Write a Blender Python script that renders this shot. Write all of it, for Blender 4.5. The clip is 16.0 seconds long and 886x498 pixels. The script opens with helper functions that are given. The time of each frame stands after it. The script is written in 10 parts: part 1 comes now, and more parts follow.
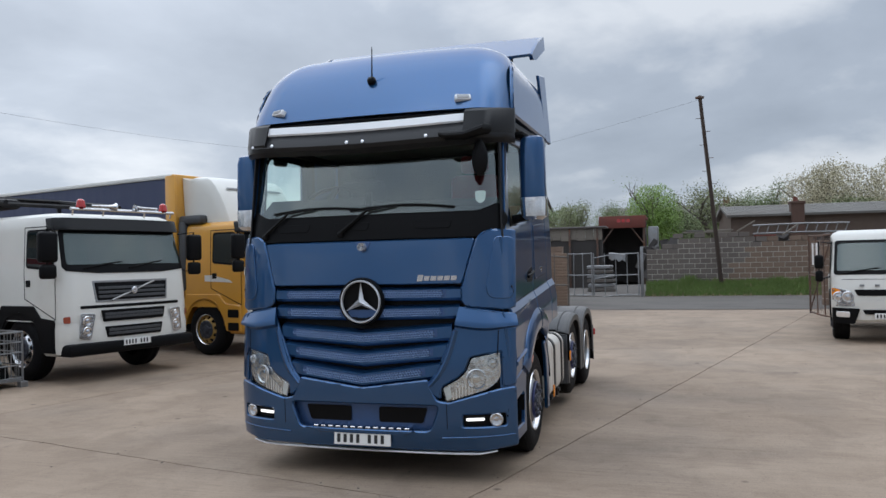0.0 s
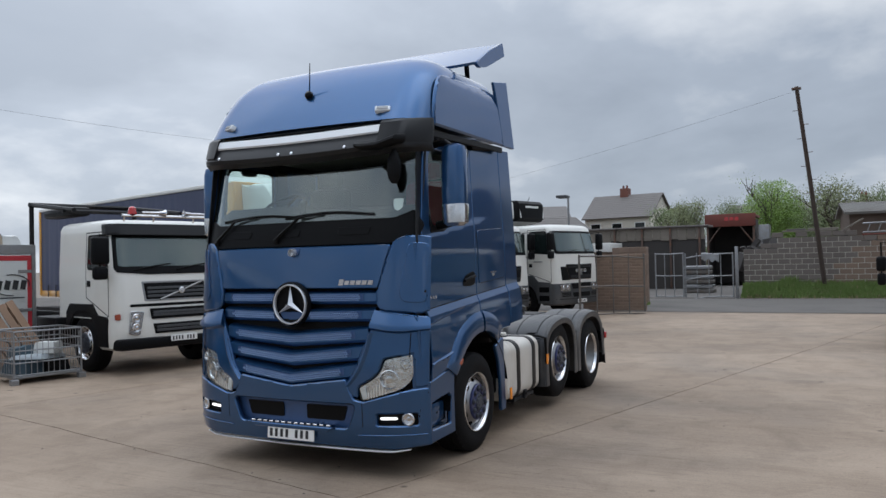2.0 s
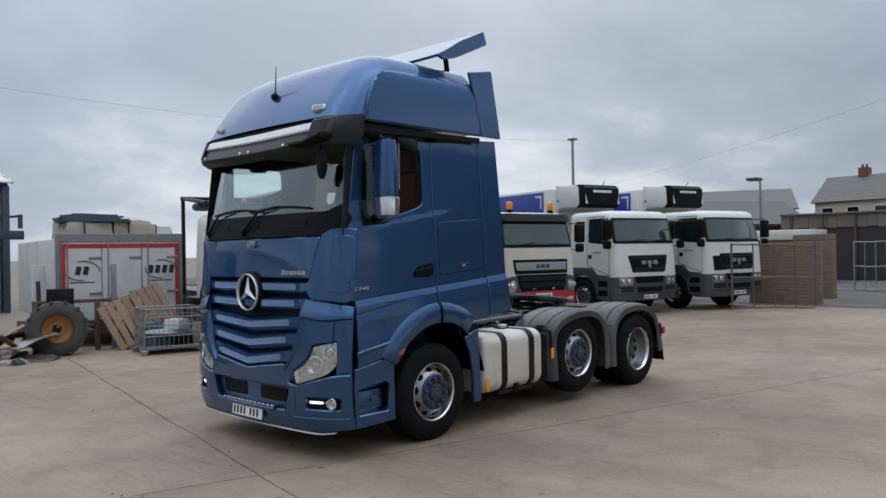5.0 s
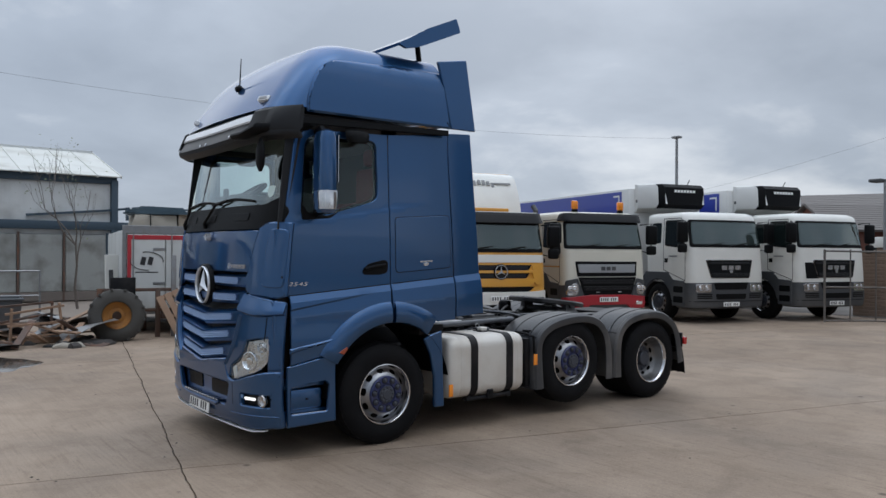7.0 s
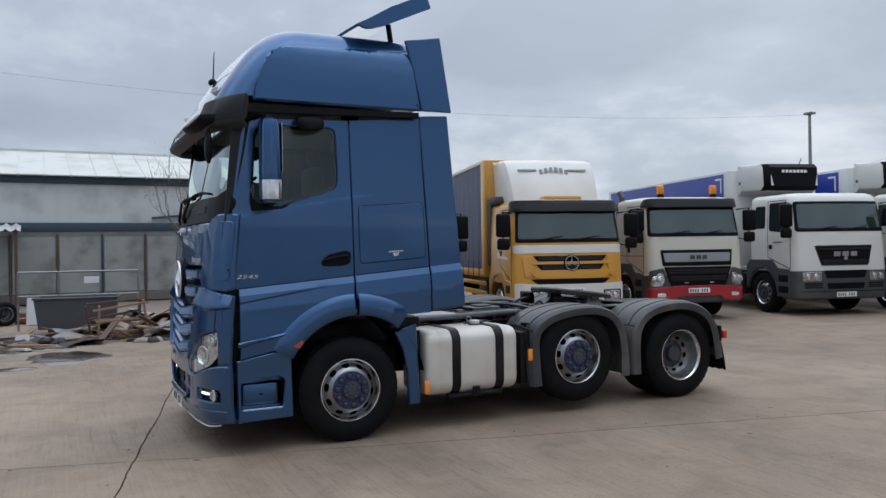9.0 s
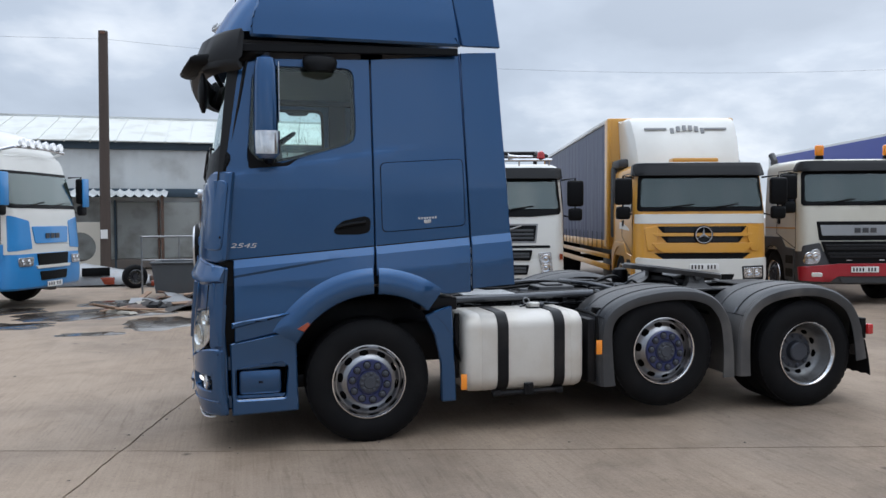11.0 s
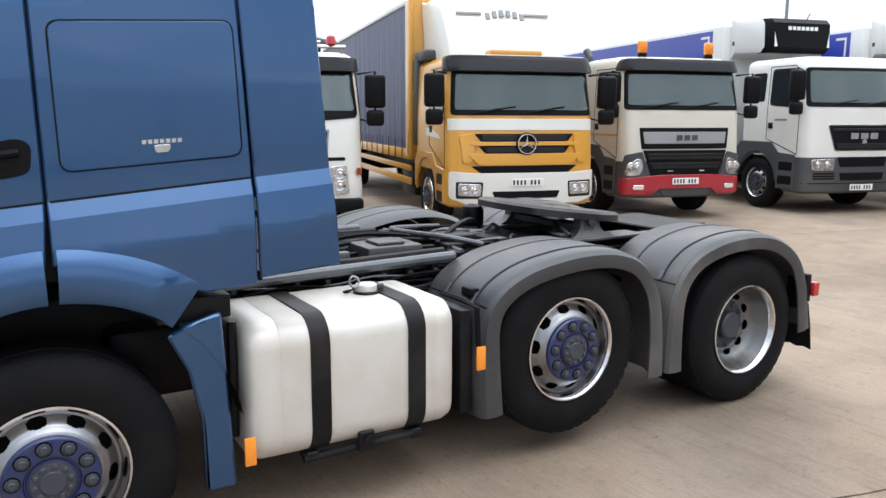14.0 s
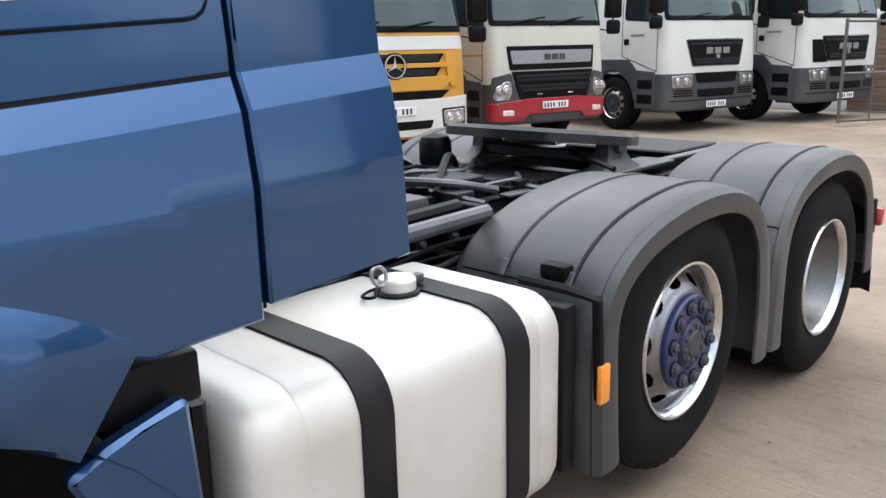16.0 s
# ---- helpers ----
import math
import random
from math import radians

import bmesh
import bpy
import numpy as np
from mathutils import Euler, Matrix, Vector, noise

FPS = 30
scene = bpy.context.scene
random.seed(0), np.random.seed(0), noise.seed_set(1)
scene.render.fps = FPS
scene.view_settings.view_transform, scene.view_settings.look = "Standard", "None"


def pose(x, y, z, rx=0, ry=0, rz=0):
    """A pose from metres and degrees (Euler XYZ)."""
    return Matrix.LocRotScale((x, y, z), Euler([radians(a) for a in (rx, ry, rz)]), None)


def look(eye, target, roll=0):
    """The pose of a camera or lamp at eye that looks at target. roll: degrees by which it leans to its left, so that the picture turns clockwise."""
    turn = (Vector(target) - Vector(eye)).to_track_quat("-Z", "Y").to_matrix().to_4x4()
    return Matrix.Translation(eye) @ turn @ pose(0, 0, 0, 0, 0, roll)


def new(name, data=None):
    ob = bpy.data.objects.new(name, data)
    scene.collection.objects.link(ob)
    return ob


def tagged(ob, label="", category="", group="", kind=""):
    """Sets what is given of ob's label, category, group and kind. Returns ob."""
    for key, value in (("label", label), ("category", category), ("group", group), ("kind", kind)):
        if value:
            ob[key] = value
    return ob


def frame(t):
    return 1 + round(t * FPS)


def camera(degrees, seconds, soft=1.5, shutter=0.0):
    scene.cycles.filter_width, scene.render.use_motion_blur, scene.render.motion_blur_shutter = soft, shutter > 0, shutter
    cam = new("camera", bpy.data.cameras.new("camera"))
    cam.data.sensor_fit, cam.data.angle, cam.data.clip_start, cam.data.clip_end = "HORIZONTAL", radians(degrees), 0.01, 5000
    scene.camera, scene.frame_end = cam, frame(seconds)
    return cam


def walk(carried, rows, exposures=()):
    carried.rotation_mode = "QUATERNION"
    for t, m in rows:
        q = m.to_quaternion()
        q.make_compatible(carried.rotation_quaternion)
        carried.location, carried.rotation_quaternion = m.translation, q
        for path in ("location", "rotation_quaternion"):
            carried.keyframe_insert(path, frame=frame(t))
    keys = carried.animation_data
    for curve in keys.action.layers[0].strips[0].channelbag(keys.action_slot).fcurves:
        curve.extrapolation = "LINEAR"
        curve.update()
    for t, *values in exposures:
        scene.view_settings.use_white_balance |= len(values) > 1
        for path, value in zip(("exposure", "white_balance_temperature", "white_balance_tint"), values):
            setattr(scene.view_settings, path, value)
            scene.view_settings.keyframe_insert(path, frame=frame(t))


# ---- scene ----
cam = camera(59.1, 16.0)
PATH = [
    (0, (-7.521, -1.466, 1.85), (-5.613, -0.868, 1.88), -1.3),
    (0.5, (-7.446, -1.915, 1.86), (-5.558, -1.256, 1.858), -1.5),
    (1, (-7.321, -2.339, 1.854), (-5.453, -1.624, 1.861), -1.3),
    (1.5, (-7.186, -2.804, 1.852), (-5.355, -2.0, 1.885), -1.7),
    (2, (-7.061, -3.241, 1.863), (-5.276, -2.339, 1.898), -1.3),
    (2.5, (-6.843, -3.645, 1.879), (-5.1, -2.664, 1.917), -1.6),
    (3, (-6.687, -4.099, 1.876), (-4.994, -3.034, 1.887), -2.2),
    (3.5, (-6.436, -4.455, 1.854), (-4.798, -3.307, 1.853), -1.8),
    (4, (-6.166, -4.814, 1.855), (-4.593, -3.579, 1.865), -1.9),
    (4.5, (-5.882, -5.173, 1.863), (-4.372, -3.861, 1.871), -1.4),
    (5.3, (-5.381, -5.667, 1.871), (-3.967, -4.242, 1.883), -0.8),
    (6.2, (-4.714, -6.073, 1.869), (-3.408, -4.551, 1.88), -0.2),
    (7, (-4.08, -6.354, 1.843), (-2.879, -4.755, 1.853), 0.4),
    (7.5, (-3.683, -6.51, 1.83), (-2.545, -4.865, 1.838), -0.2),
    (8, (-3.282, -6.681, 1.789), (-2.225, -4.983, 1.8), -0.4),
    (8.8, (-2.578, -6.889, 1.777), (-1.659, -5.11, 1.78), -0.8),
    (9.7, (-1.775, -6.863, 1.794), (-1.039, -5.0, 1.766), -1.3),
    (10.5, (-1.212, -6.411, 1.741), (-0.632, -4.498, 1.678), -1.7),
    (11, (-0.928, -6.023, 1.748), (-0.436, -4.086, 1.671), -0.3),
    (11.5, (-0.742, -5.584, 1.709), (-0.328, -3.632, 1.572), 0.3),
    (12, (-0.558, -5.154, 1.663), (-0.218, -3.193, 1.464), -0.1),
    (12.5, (-0.428, -4.683, 1.709), (0.032, -2.750, 1.486), 0.8),
    (13, (-0.309, -4.173, 1.798), (0.403, -2.314, 1.607), 1.3),
    (13.5, (-0.203, -3.666, 1.859), (0.656, -1.870, 1.666), 1.3),
    (14, (-0.161, -3.172, 1.858), (0.854, -1.482, 1.521), 0.2),
    (14.5, (-0.112, -2.723, 1.812), (1.005, -1.122, 1.375), -1.2),
    (15, (-0.052, -2.236, 1.770), (1.151, -0.702, 1.322), -0.3),
    (15.5, (0.000, -1.730, 1.727), (1.324, -0.308, 1.251), -0.3),
    (16, (0.078, -1.235, 1.635), (1.464, 0.120, 1.141), -1.4),
]
EXPOSURE = [(0.0, 0.0, 6150, 10), (2.5, -0.10, 6150, 10), (4.5, -0.14, 6150, 10), (7.0, -0.22, 6130, 10), (8.0, -0.22, 6120, 10), (10.5, 0.07, 6080, 10), (11.8, 0.34, 6130, 10), (12.5, 0.66, 6620, 10), (13.0, 0.9, 6350, 10), (13.5, 0.88, 6300, 10), (14.5, 1.0, 6580, 10), (15.0, 1.0, 6530, 10), (16.0, 0.95, 6350, 10)]
walk(cam, [(t, look(eye, target, roll)) for t, eye, target, roll in PATH], EXPOSURE)

# ---- light ----
SUN_AZ, SUN_EL = radians(44), radians(58)      # azimuth from +x towards +y
sun_dir = Vector((math.cos(SUN_AZ) * math.cos(SUN_EL), math.sin(SUN_AZ) * math.cos(SUN_EL), math.sin(SUN_EL)))
world = bpy.data.worlds.new("overcast_sky")
world.use_nodes = True
scene.world = world
wn, wl = world.node_tree.nodes, world.node_tree.links
wn.clear()


def wnode(kind, **values):
    n = wn.new(kind)
    for k, v in values.items():
        n.inputs[k].default_value = v
    return n


def wmath(op, a, b=None):
    n = wn.new("ShaderNodeMath")
    n.operation = op
    for i, v in enumerate((a, b)):
        if v is None:
            continue
        if isinstance(v, (int, float)):
            n.inputs[i].default_value = v
        else:
            wl.new(v, n.inputs[i])
    return n.outputs[0]


sky = wn.new("ShaderNodeTexSky")
sky.sky_type, sky.sun_disc = "NISHITA", False
sky.sun_elevation, sky.sun_rotation = SUN_EL, radians(90) - SUN_AZ
coord = wn.new("ShaderNodeTexCoord")
sep = wn.new("ShaderNodeSeparateXYZ")
wl.new(coord.outputs["Generated"], sep.inputs[0])
up = wmath("ADD", wmath("MAXIMUM", sep.outputs["Z"], 0.0), 0.30)
flat = wn.new("ShaderNodeCombineXYZ")
wl.new(wmath("DIVIDE", sep.outputs["X"], up), flat.inputs[0])
wl.new(wmath("DIVIDE", sep.outputs["Y"], up), flat.inputs[1])
big = wnode("ShaderNodeTexNoise", Scale=1.05, Detail=6.0, Roughness=0.5, Distortion=0.35)
fine = wnode("ShaderNodeTexNoise", Scale=2.6, Detail=8.0, Roughness=0.55, Distortion=0.2)
wl.new(flat.outputs[0], big.inputs["Vector"])
wl.new(flat.outputs[0], fine.inputs["Vector"])
cover = wmath("ADD", wmath("MULTIPLY", big.outputs[0], 0.72), wmath("MULTIPLY", fine.outputs[0], 0.28))
dot = wn.new("ShaderNodeVectorMath")
dot.operation = "DOT_PRODUCT"
wl.new(coord.outputs["Generated"], dot.inputs[0])
dot.inputs[1].default_value = (math.cos(SUN_AZ) * 0.91, math.sin(SUN_AZ) * 0.91, 0.41)    # a break in the cloud below the sun
towards = wmath("POWER", wmath("MAXIMUM", dot.outputs["Value"], 0.0), 14.0)
# an overcast dome is brightest overhead
dome = wmath("ADD", 0.89, wmath("MULTIPLY", wmath("POWER", wmath("MAXIMUM", sep.outputs["Z"], 0.0), 3.0), 3.0))
# sky brightened towards +y and, out of view, -y, to light the truck's flank
dome = wmath("MULTIPLY", dome, wmath("ADD", 0.95, wmath("MULTIPLY", wmath("MULTIPLY", sep.outputs["Y"], sep.outputs["Y"]), 0.22)))
ramp = wn.new("ShaderNodeValToRGB")
ramp.color_ramp.elements[0].position, ramp.color_ramp.elements[0].color = 0.38, (0.45, 0.50, 0.57, 1)
ramp.color_ramp.elements[1].position, ramp.color_ramp.elements[1].color = 0.60, (0.90, 0.925, 0.95, 1)
mid = ramp.color_ramp.elements.new(0.50)
mid.color = (0.55, 0.605, 0.68, 1)
wl.new(cover, ramp.inputs[0])
glow = wn.new("ShaderNodeMix")
glow.data_type = "RGBA"
glow.blend_type = "ADD"
wl.new(wmath("MULTIPLY", wmath("MULTIPLY", towards, cover), 0.55), glow.inputs["Factor"])
wl.new(ramp.outputs[0], glow.inputs["A"])
glow.inputs["B"].default_value = (1.0, 0.97, 0.92, 1)
cloud = wnode("ShaderNodeBackground")
wl.new(dome, cloud.inputs["Strength"])
wl.new(glow.outputs["Result"], cloud.inputs[0])
clear = wnode("ShaderNodeBackground", Strength=0.05)
wl.new(sky.outputs[0], clear.inputs[0])
mixed = wn.new("ShaderNodeMixShader")
mixed.inputs[0].default_value = 0.86
wl.new(clear.outputs[0], mixed.inputs[1])
wl.new(cloud.outputs[0], mixed.inputs[2])
wout = wn.new("ShaderNodeOutputWorld")
wl.new(mixed.outputs[0], wout.inputs[0])

lamp = bpy.data.lights.new("veiled_sun", "SUN")
lamp.energy, lamp.angle, lamp.color = 0.75, radians(110), (1.0, 0.96, 0.9)
sun = new("veiled_sun", lamp)
sun.matrix_world = look(sun_dir * 60, (0, 0, 0))


# ---- materials ----
def material(name, base, rough=0.5, metal=0.0, vary=0.12, scale=3.0, fine_scale=60.0, bump=0.0, bump_scale=80.0, coat=0.0,
             dirt=None, dirt_amount=0.0, dirt_scale=1.2, spec=0.5, stretch=(1, 1, 1), piece=0.0, bump_distance=0.01):
    """A surface with variation at two scales, optional stains and fine relief."""
    m = bpy.data.materials.new(name)
    m.use_nodes = True
    n, l = m.node_tree.nodes, m.node_tree.links
    b = n["Principled BSDF"]
    b.inputs["Roughness"].default_value, b.inputs["Metallic"].default_value = rough, metal
    b.inputs["Coat Weight"].default_value = coat
    b.inputs["Coat Roughness"].default_value = 0.06
    b.inputs["Specular IOR Level"].default_value = spec
    tc = n.new("ShaderNodeTexCoord")
    mp = n.new("ShaderNodeMapping")
    mp.inputs["Scale"].default_value = stretch
    l.new(tc.outputs["Object"], mp.inputs[0])

    def tex(s, detail=5.0):
        t = n.new("ShaderNodeTexNoise")
        t.inputs["Scale"].default_value, t.inputs["Detail"].default_value = s, detail
        l.new(mp.outputs[0], t.inputs["Vector"])
        return t.outputs[0]

    def mth(op, a, c):
        t = n.new("ShaderNodeMath")
        t.operation = op
        for i, v in enumerate((a, c)):
            if isinstance(v, (int, float)):
                t.inputs[i].default_value = v
            else:
                l.new(v, t.inputs[i])
        return t.outputs[0]

    coarse, small = tex(scale), tex(fine_scale)
    value = mth("ADD", mth("MULTIPLY", coarse, 1.1 * vary), mth("MULTIPLY", small, 0.9 * vary))
    if piece:
        info = n.new("ShaderNodeObjectInfo")
        value = mth("ADD", value, mth("MULTIPLY", mth("SUBTRACT", info.outputs["Random"], 0.5), 2 * piece))
    value = mth("ADD", value, 1.0 - vary)
    hsv = n.new("ShaderNodeHueSaturation")
    hsv.inputs["Color"].default_value = (*base, 1)
    l.new(value, hsv.inputs["Value"])
    colour = hsv.outputs[0]
    if dirt:
        r = n.new("ShaderNodeValToRGB")
        r.color_ramp.elements[0].position, r.color_ramp.elements[1].position = 0.48, 0.72
        l.new(tex(dirt_scale, 9.0), r.inputs[0])
        mx = n.new("ShaderNodeMix")
        mx.data_type = "RGBA"
        l.new(mth("MULTIPLY", r.outputs[0], dirt_amount), mx.inputs["Factor"])
        l.new(colour, mx.inputs["A"])
        mx.inputs["B"].default_value = (*dirt, 1)
        colour = mx.outputs["Result"]
    l.new(colour, b.inputs["Base Color"])
    l.new(mth("ADD", mth("MULTIPLY", mth("SUBTRACT", coarse, 0.5), 0.25 * vary + 0.05), rough), b.inputs["Roughness"])
    if bump:
        bp = n.new("ShaderNodeBump")
        bp.inputs["Strength"].default_value, bp.inputs["Distance"].default_value = bump, bump_distance
        l.new(tex(bump_scale, 6.0), bp.inputs["Height"])
        l.new(bp.outputs[0], b.inputs["Normal"])
    return m


def glass_material(name, tint=(0.8, 0.9, 0.88), rough=0.0, gloss=0.07, power=4.5):
    m = bpy.data.materials.new(name)
    m.use_nodes = True
    n, l = m.node_tree.nodes, m.node_tree.links
    n.clear()
    g, t = n.new("ShaderNodeBsdfGlossy"), n.new("ShaderNodeBsdfTransparent")
    g.inputs["Roughness"].default_value = rough + 0.02
    g.inputs["Color"].default_value = (0.78, 0.86, 0.85, 1)
    t.inputs["Color"].default_value = (*tint, 1)
    w = n.new("ShaderNodeLayerWeight")
    w.inputs["Blend"].default_value = 0.5
    steep, more = n.new("ShaderNodeMath"), n.new("ShaderNodeMath")
    steep.operation, steep.inputs[1].default_value = "POWER", power
    more.operation, more.inputs[1].default_value, more.inputs[2].default_value = "MULTIPLY_ADD", 0.9, gloss
    l.new(w.outputs["Facing"], steep.inputs[0])
    l.new(steep.outputs[0], more.inputs[0])
    mix, out = n.new("ShaderNodeMixShader"), n.new("ShaderNodeOutputMaterial")
    l.new(more.outputs[0], mix.inputs[0])
    l.new(t.outputs[0], mix.inputs[1])
    l.new(g.outputs[0], mix.inputs[2])
    l.new(mix.outputs[0], out.inputs[0])
    return m


def glow_material(name, colour, strength):
    m = bpy.data.materials.new(name)
    m.use_nodes = True
    b = m.node_tree.nodes["Principled BSDF"]
    b.inputs["Base Color"].default_value = (*colour, 1)
    b.inputs["Emission Color"].default_value = (*colour, 1)
    b.inputs["Emission Strength"].default_value = strength
    return m


PAINT = material("blue_metallic_paint", (0.0235, 0.081, 0.198), 0.30, 0.74, vary=0.10, scale=0.9, fine_scale=400, coat=1.0, bump=0.12, bump_scale=2.0, bump_distance=0.02)
PAINT.node_tree.nodes["Principled BSDF"].inputs["Coat Roughness"].default_value = 0.06
PAINT.node_tree.nodes["Principled BSDF"].inputs["Coat IOR"].default_value = 1.5
PAINT.node_tree.nodes["Principled BSDF"].inputs["Specular Tint"].default_value = (0.28, 0.42, 0.66, 1)
# matt copy of the blue paint, puts the shade of recesses into colour
PAINT_SHADE = material("blue_paint_recess", (0.04, 0.09, 0.22), 0.45, 0.4, vary=0.15, coat=0.4)
BLACK = material("black_plastic", (0.004, 0.0042, 0.005), 0.45, spec=0.13, vary=0.2, bump=0.1, bump_scale=300)
SATIN = material("satin_black_visor", (0.011, 0.0115, 0.013), 0.4, spec=0.28, vary=0.15)
RUBBER = material("tyre_rubber", (0.006, 0.006, 0.0068), 0.7, spec=0.13, vary=0.3, scale=5, dirt=(0.032, 0.029, 0.027), dirt_amount=0.15, dirt_scale=4, bump=0.25, bump_scale=120)
GREYPL = material("grey_mudguard_plastic", (0.040, 0.041, 0.044), 0.40, vary=0.25, scale=2.5, dirt=(0.19, 0.172, 0.155), dirt_amount=0.42, dirt_scale=2, bump=0.12, bump_scale=220)
CHROME = material("worn_chrome", (0.72, 0.73, 0.75), 0.16, 1.0, vary=0.15, scale=9, dirt=(0.22, 0.16, 0.11), dirt_amount=0.35, dirt_scale=9)
SILVER = material("silver_steel_rim", (0.30, 0.305, 0.32), 0.30, 1.0, vary=0.3, scale=6, dirt=(0.10, 0.085, 0.075), dirt_amount=0.65, dirt_scale=6)
RIMDULL = material("dirty_dull_rim", (0.20, 0.20, 0.20), 0.42, 0.8, vary=0.35, scale=6, dirt=(0.055, 0.048, 0.043), dirt_amount=0.8, dirt_scale=5)
HUBBLUE = material("dark_blue_hub_paint", (0.032, 0.042, 0.12), 0.3, 0.3, vary=0.25, scale=14, dirt=(0.10, 0.09, 0.09), dirt_amount=0.4, dirt_scale=12)
HUBGREY = material("greasy_hub_grey", (0.06, 0.065, 0.08), 0.5, 0.4, vary=0.3, scale=18)
ALU = material("brushed_aluminium_tank", (0.64, 0.61, 0.56), 0.42, 0.25, vary=0.08, scale=1.5, stretch=(1, 1, 1), dirt=(0.40, 0.32, 0.22), dirt_amount=0.55, dirt_scale=1.6, bump=0.03, bump_scale=60)
CHEQ = material("chequer_plate", (0.45, 0.46, 0.47), 0.35, 0.8, vary=0.3, scale=18, bump=0.6, bump_scale=55)
FRAME = material("chassis_black", (0.007, 0.007, 0.0085), 0.45, 0.1, spec=0.22, vary=0.35, scale=6, dirt=(0.06, 0.05, 0.044), dirt_amount=0.3, dirt_scale=3)
STEELPIPE = material("dull_steel_pipe", (0.11, 0.115, 0.125), 0.4, 0.5, vary=0.3, scale=8, dirt=(0.06, 0.05, 0.045), dirt_amount=0.5, dirt_scale=5)
GREASE = material("greasy_fifth_wheel", (0.04, 0.038, 0.038), 0.34, 0.6, vary=0.4, scale=6)
RED = material("red_lamp_lens", (0.45, 0.02, 0.02), 0.15, vary=0.1, coat=0.8)
ORANGE = material("orange_reflector", (0.9, 0.28, 0.02), 0.2, vary=0.1, coat=0.6)
AMBERDK = material("amber_red_marker", (0.30, 0.05, 0.02), 0.2, vary=0.1, coat=0.6)
LAMPGLASS = material("clear_lamp_glass", (0.62, 0.65, 0.66), 0.08, 0.3, vary=0.35, scale=16, spec=0.7)
# strong tone spread stands for glints and dark reflections in the bowl
LAMPBOWL = material("faceted_lamp_bowl", (0.62, 0.62, 0.63), 0.14, 0.9, vary=0.5, scale=22, bump=0.5, bump_scale=34, bump_distance=0.01, coat=1.0, dirt=(0.05, 0.045, 0.045), dirt_amount=0.5, dirt_scale=9)
LENS = material("headlamp_reflector", (0.88, 0.89, 0.90), 0.10, 0.7, vary=0.25, scale=14)
DAYLAMP = glow_material("day_running_light", (1.0, 0.97, 0.92), 1.3)
WHITEPL = material("white_plate", (0.78, 0.78, 0.76), 0.4, vary=0.05)
BAR = material("dark_lettering", (0.02, 0.02, 0.022), 0.5, vary=0.05)
SILVERBAR = material("silver_lettering", (0.62, 0.63, 0.66), 0.25, 0.8, vary=0.05)
NAMEGREY = material("pale_grey_name_panel", (0.30, 0.31, 0.32), 0.35, 0.2, vary=0.1)
STRIP = material("pale_visor_strip", (0.72, 0.74, 0.76), 0.3, vary=0.06, coat=0.4)
GLASS = glass_material("tinted_glass", (0.90, 1.0, 0.97), gloss=0.20, power=2.4)
TRUCKGLASS = glass_material("truck_windscreen", (0.80, 0.92, 0.88), gloss=0.13, power=3.0)
CLEAR = glass_material("clear_lamp_cover", (0.95, 0.97, 0.97))
SIDEGLASS = glass_material("side_glass", (0.84, 0.97, 0.94))
PALEIN = material("pale_headliner_cloth", (0.34, 0.35, 0.335), 0.9, vary=0.15, bump=0.2, bump_scale=150)
DARKIN = material("dark_cab_trim", (0.03, 0.029, 0.03), 0.7, vary=0.2, bump=0.15, bump_scale=150)
REDSEAT = material("red_seat_fabric", (0.22, 0.02, 0.03), 0.85, vary=0.25, bump=0.3, bump_scale=200)
MESHBLUE = material("blue_grille_mesh", (0.27, 0.38, 0.58), 0.3, 0.4, vary=0.15)
EMBLEM = material("satin_silver_emblem", (0.70, 0.72, 0.75), 0.22, 0.55, vary=0.06)
WHITE = material("white_truck_paint", (0.70, 0.69, 0.645), 0.32, vary=0.05, coat=0.5, dirt=(0.50, 0.47, 0.42), dirt_amount=0.35, dirt_scale=1.0)
CREAM = material("cream_truck_paint", (0.60, 0.575, 0.49), 0.32, vary=0.05, coat=0.5, dirt=(0.48, 0.44, 0.36), dirt_amount=0.3, dirt_scale=1.0)
YELLOW = material("amber_yellow_paint", (0.62, 0.30, 0.035), 0.33, vary=0.08, coat=0.5, dirt=(0.35, 0.2, 0.06), dirt_amount=0.3)
DAFRED = material("red_bumper_paint", (0.36, 0.014, 0.026), 0.35, vary=0.1, coat=0.5)
SKYBLUE = material("bright_blue_paint", (0.03, 0.24, 0.58), 0.33, vary=0.08, coat=0.5)
GREYBUMP = material("grey_bumper_plastic", (0.048, 0.051, 0.056), 0.5, vary=0.15, dirt=(0.16, 0.15, 0.14), dirt_amount=0.3)
DARKGLASS = material("dark_cab_window", (0.010, 0.015, 0.015), 0.04, vary=0.5, scale=1.2, spec=0.42)
CURTAIN = material("blue_curtain_fabric", (0.040, 0.050, 0.105), 0.45, vary=0.22, scale=1.2, bump=0.45, bump_scale=3.4, bump_distance=0.03, stretch=(1, 1, 0.45))
BLUEBOX = material("royal_blue_panel", (0.035, 0.06, 0.36), 0.35, vary=0.08, coat=0.3)
REEFER = material("refrigeration_white", (0.68, 0.68, 0.66), 0.4, vary=0.07)
GALV = material("galvanised_steel", (0.27, 0.275, 0.28), 0.42, 0.6, vary=0.25, scale=8, dirt=(0.22, 0.15, 0.1), dirt_amount=0.3, dirt_scale=6)
RUST = material("rusty_steel", (0.11, 0.075, 0.06), 0.7, 0.3, vary=0.35, scale=7, dirt=(0.22, 0.09, 0.04), dirt_amount=0.6, dirt_scale=4)
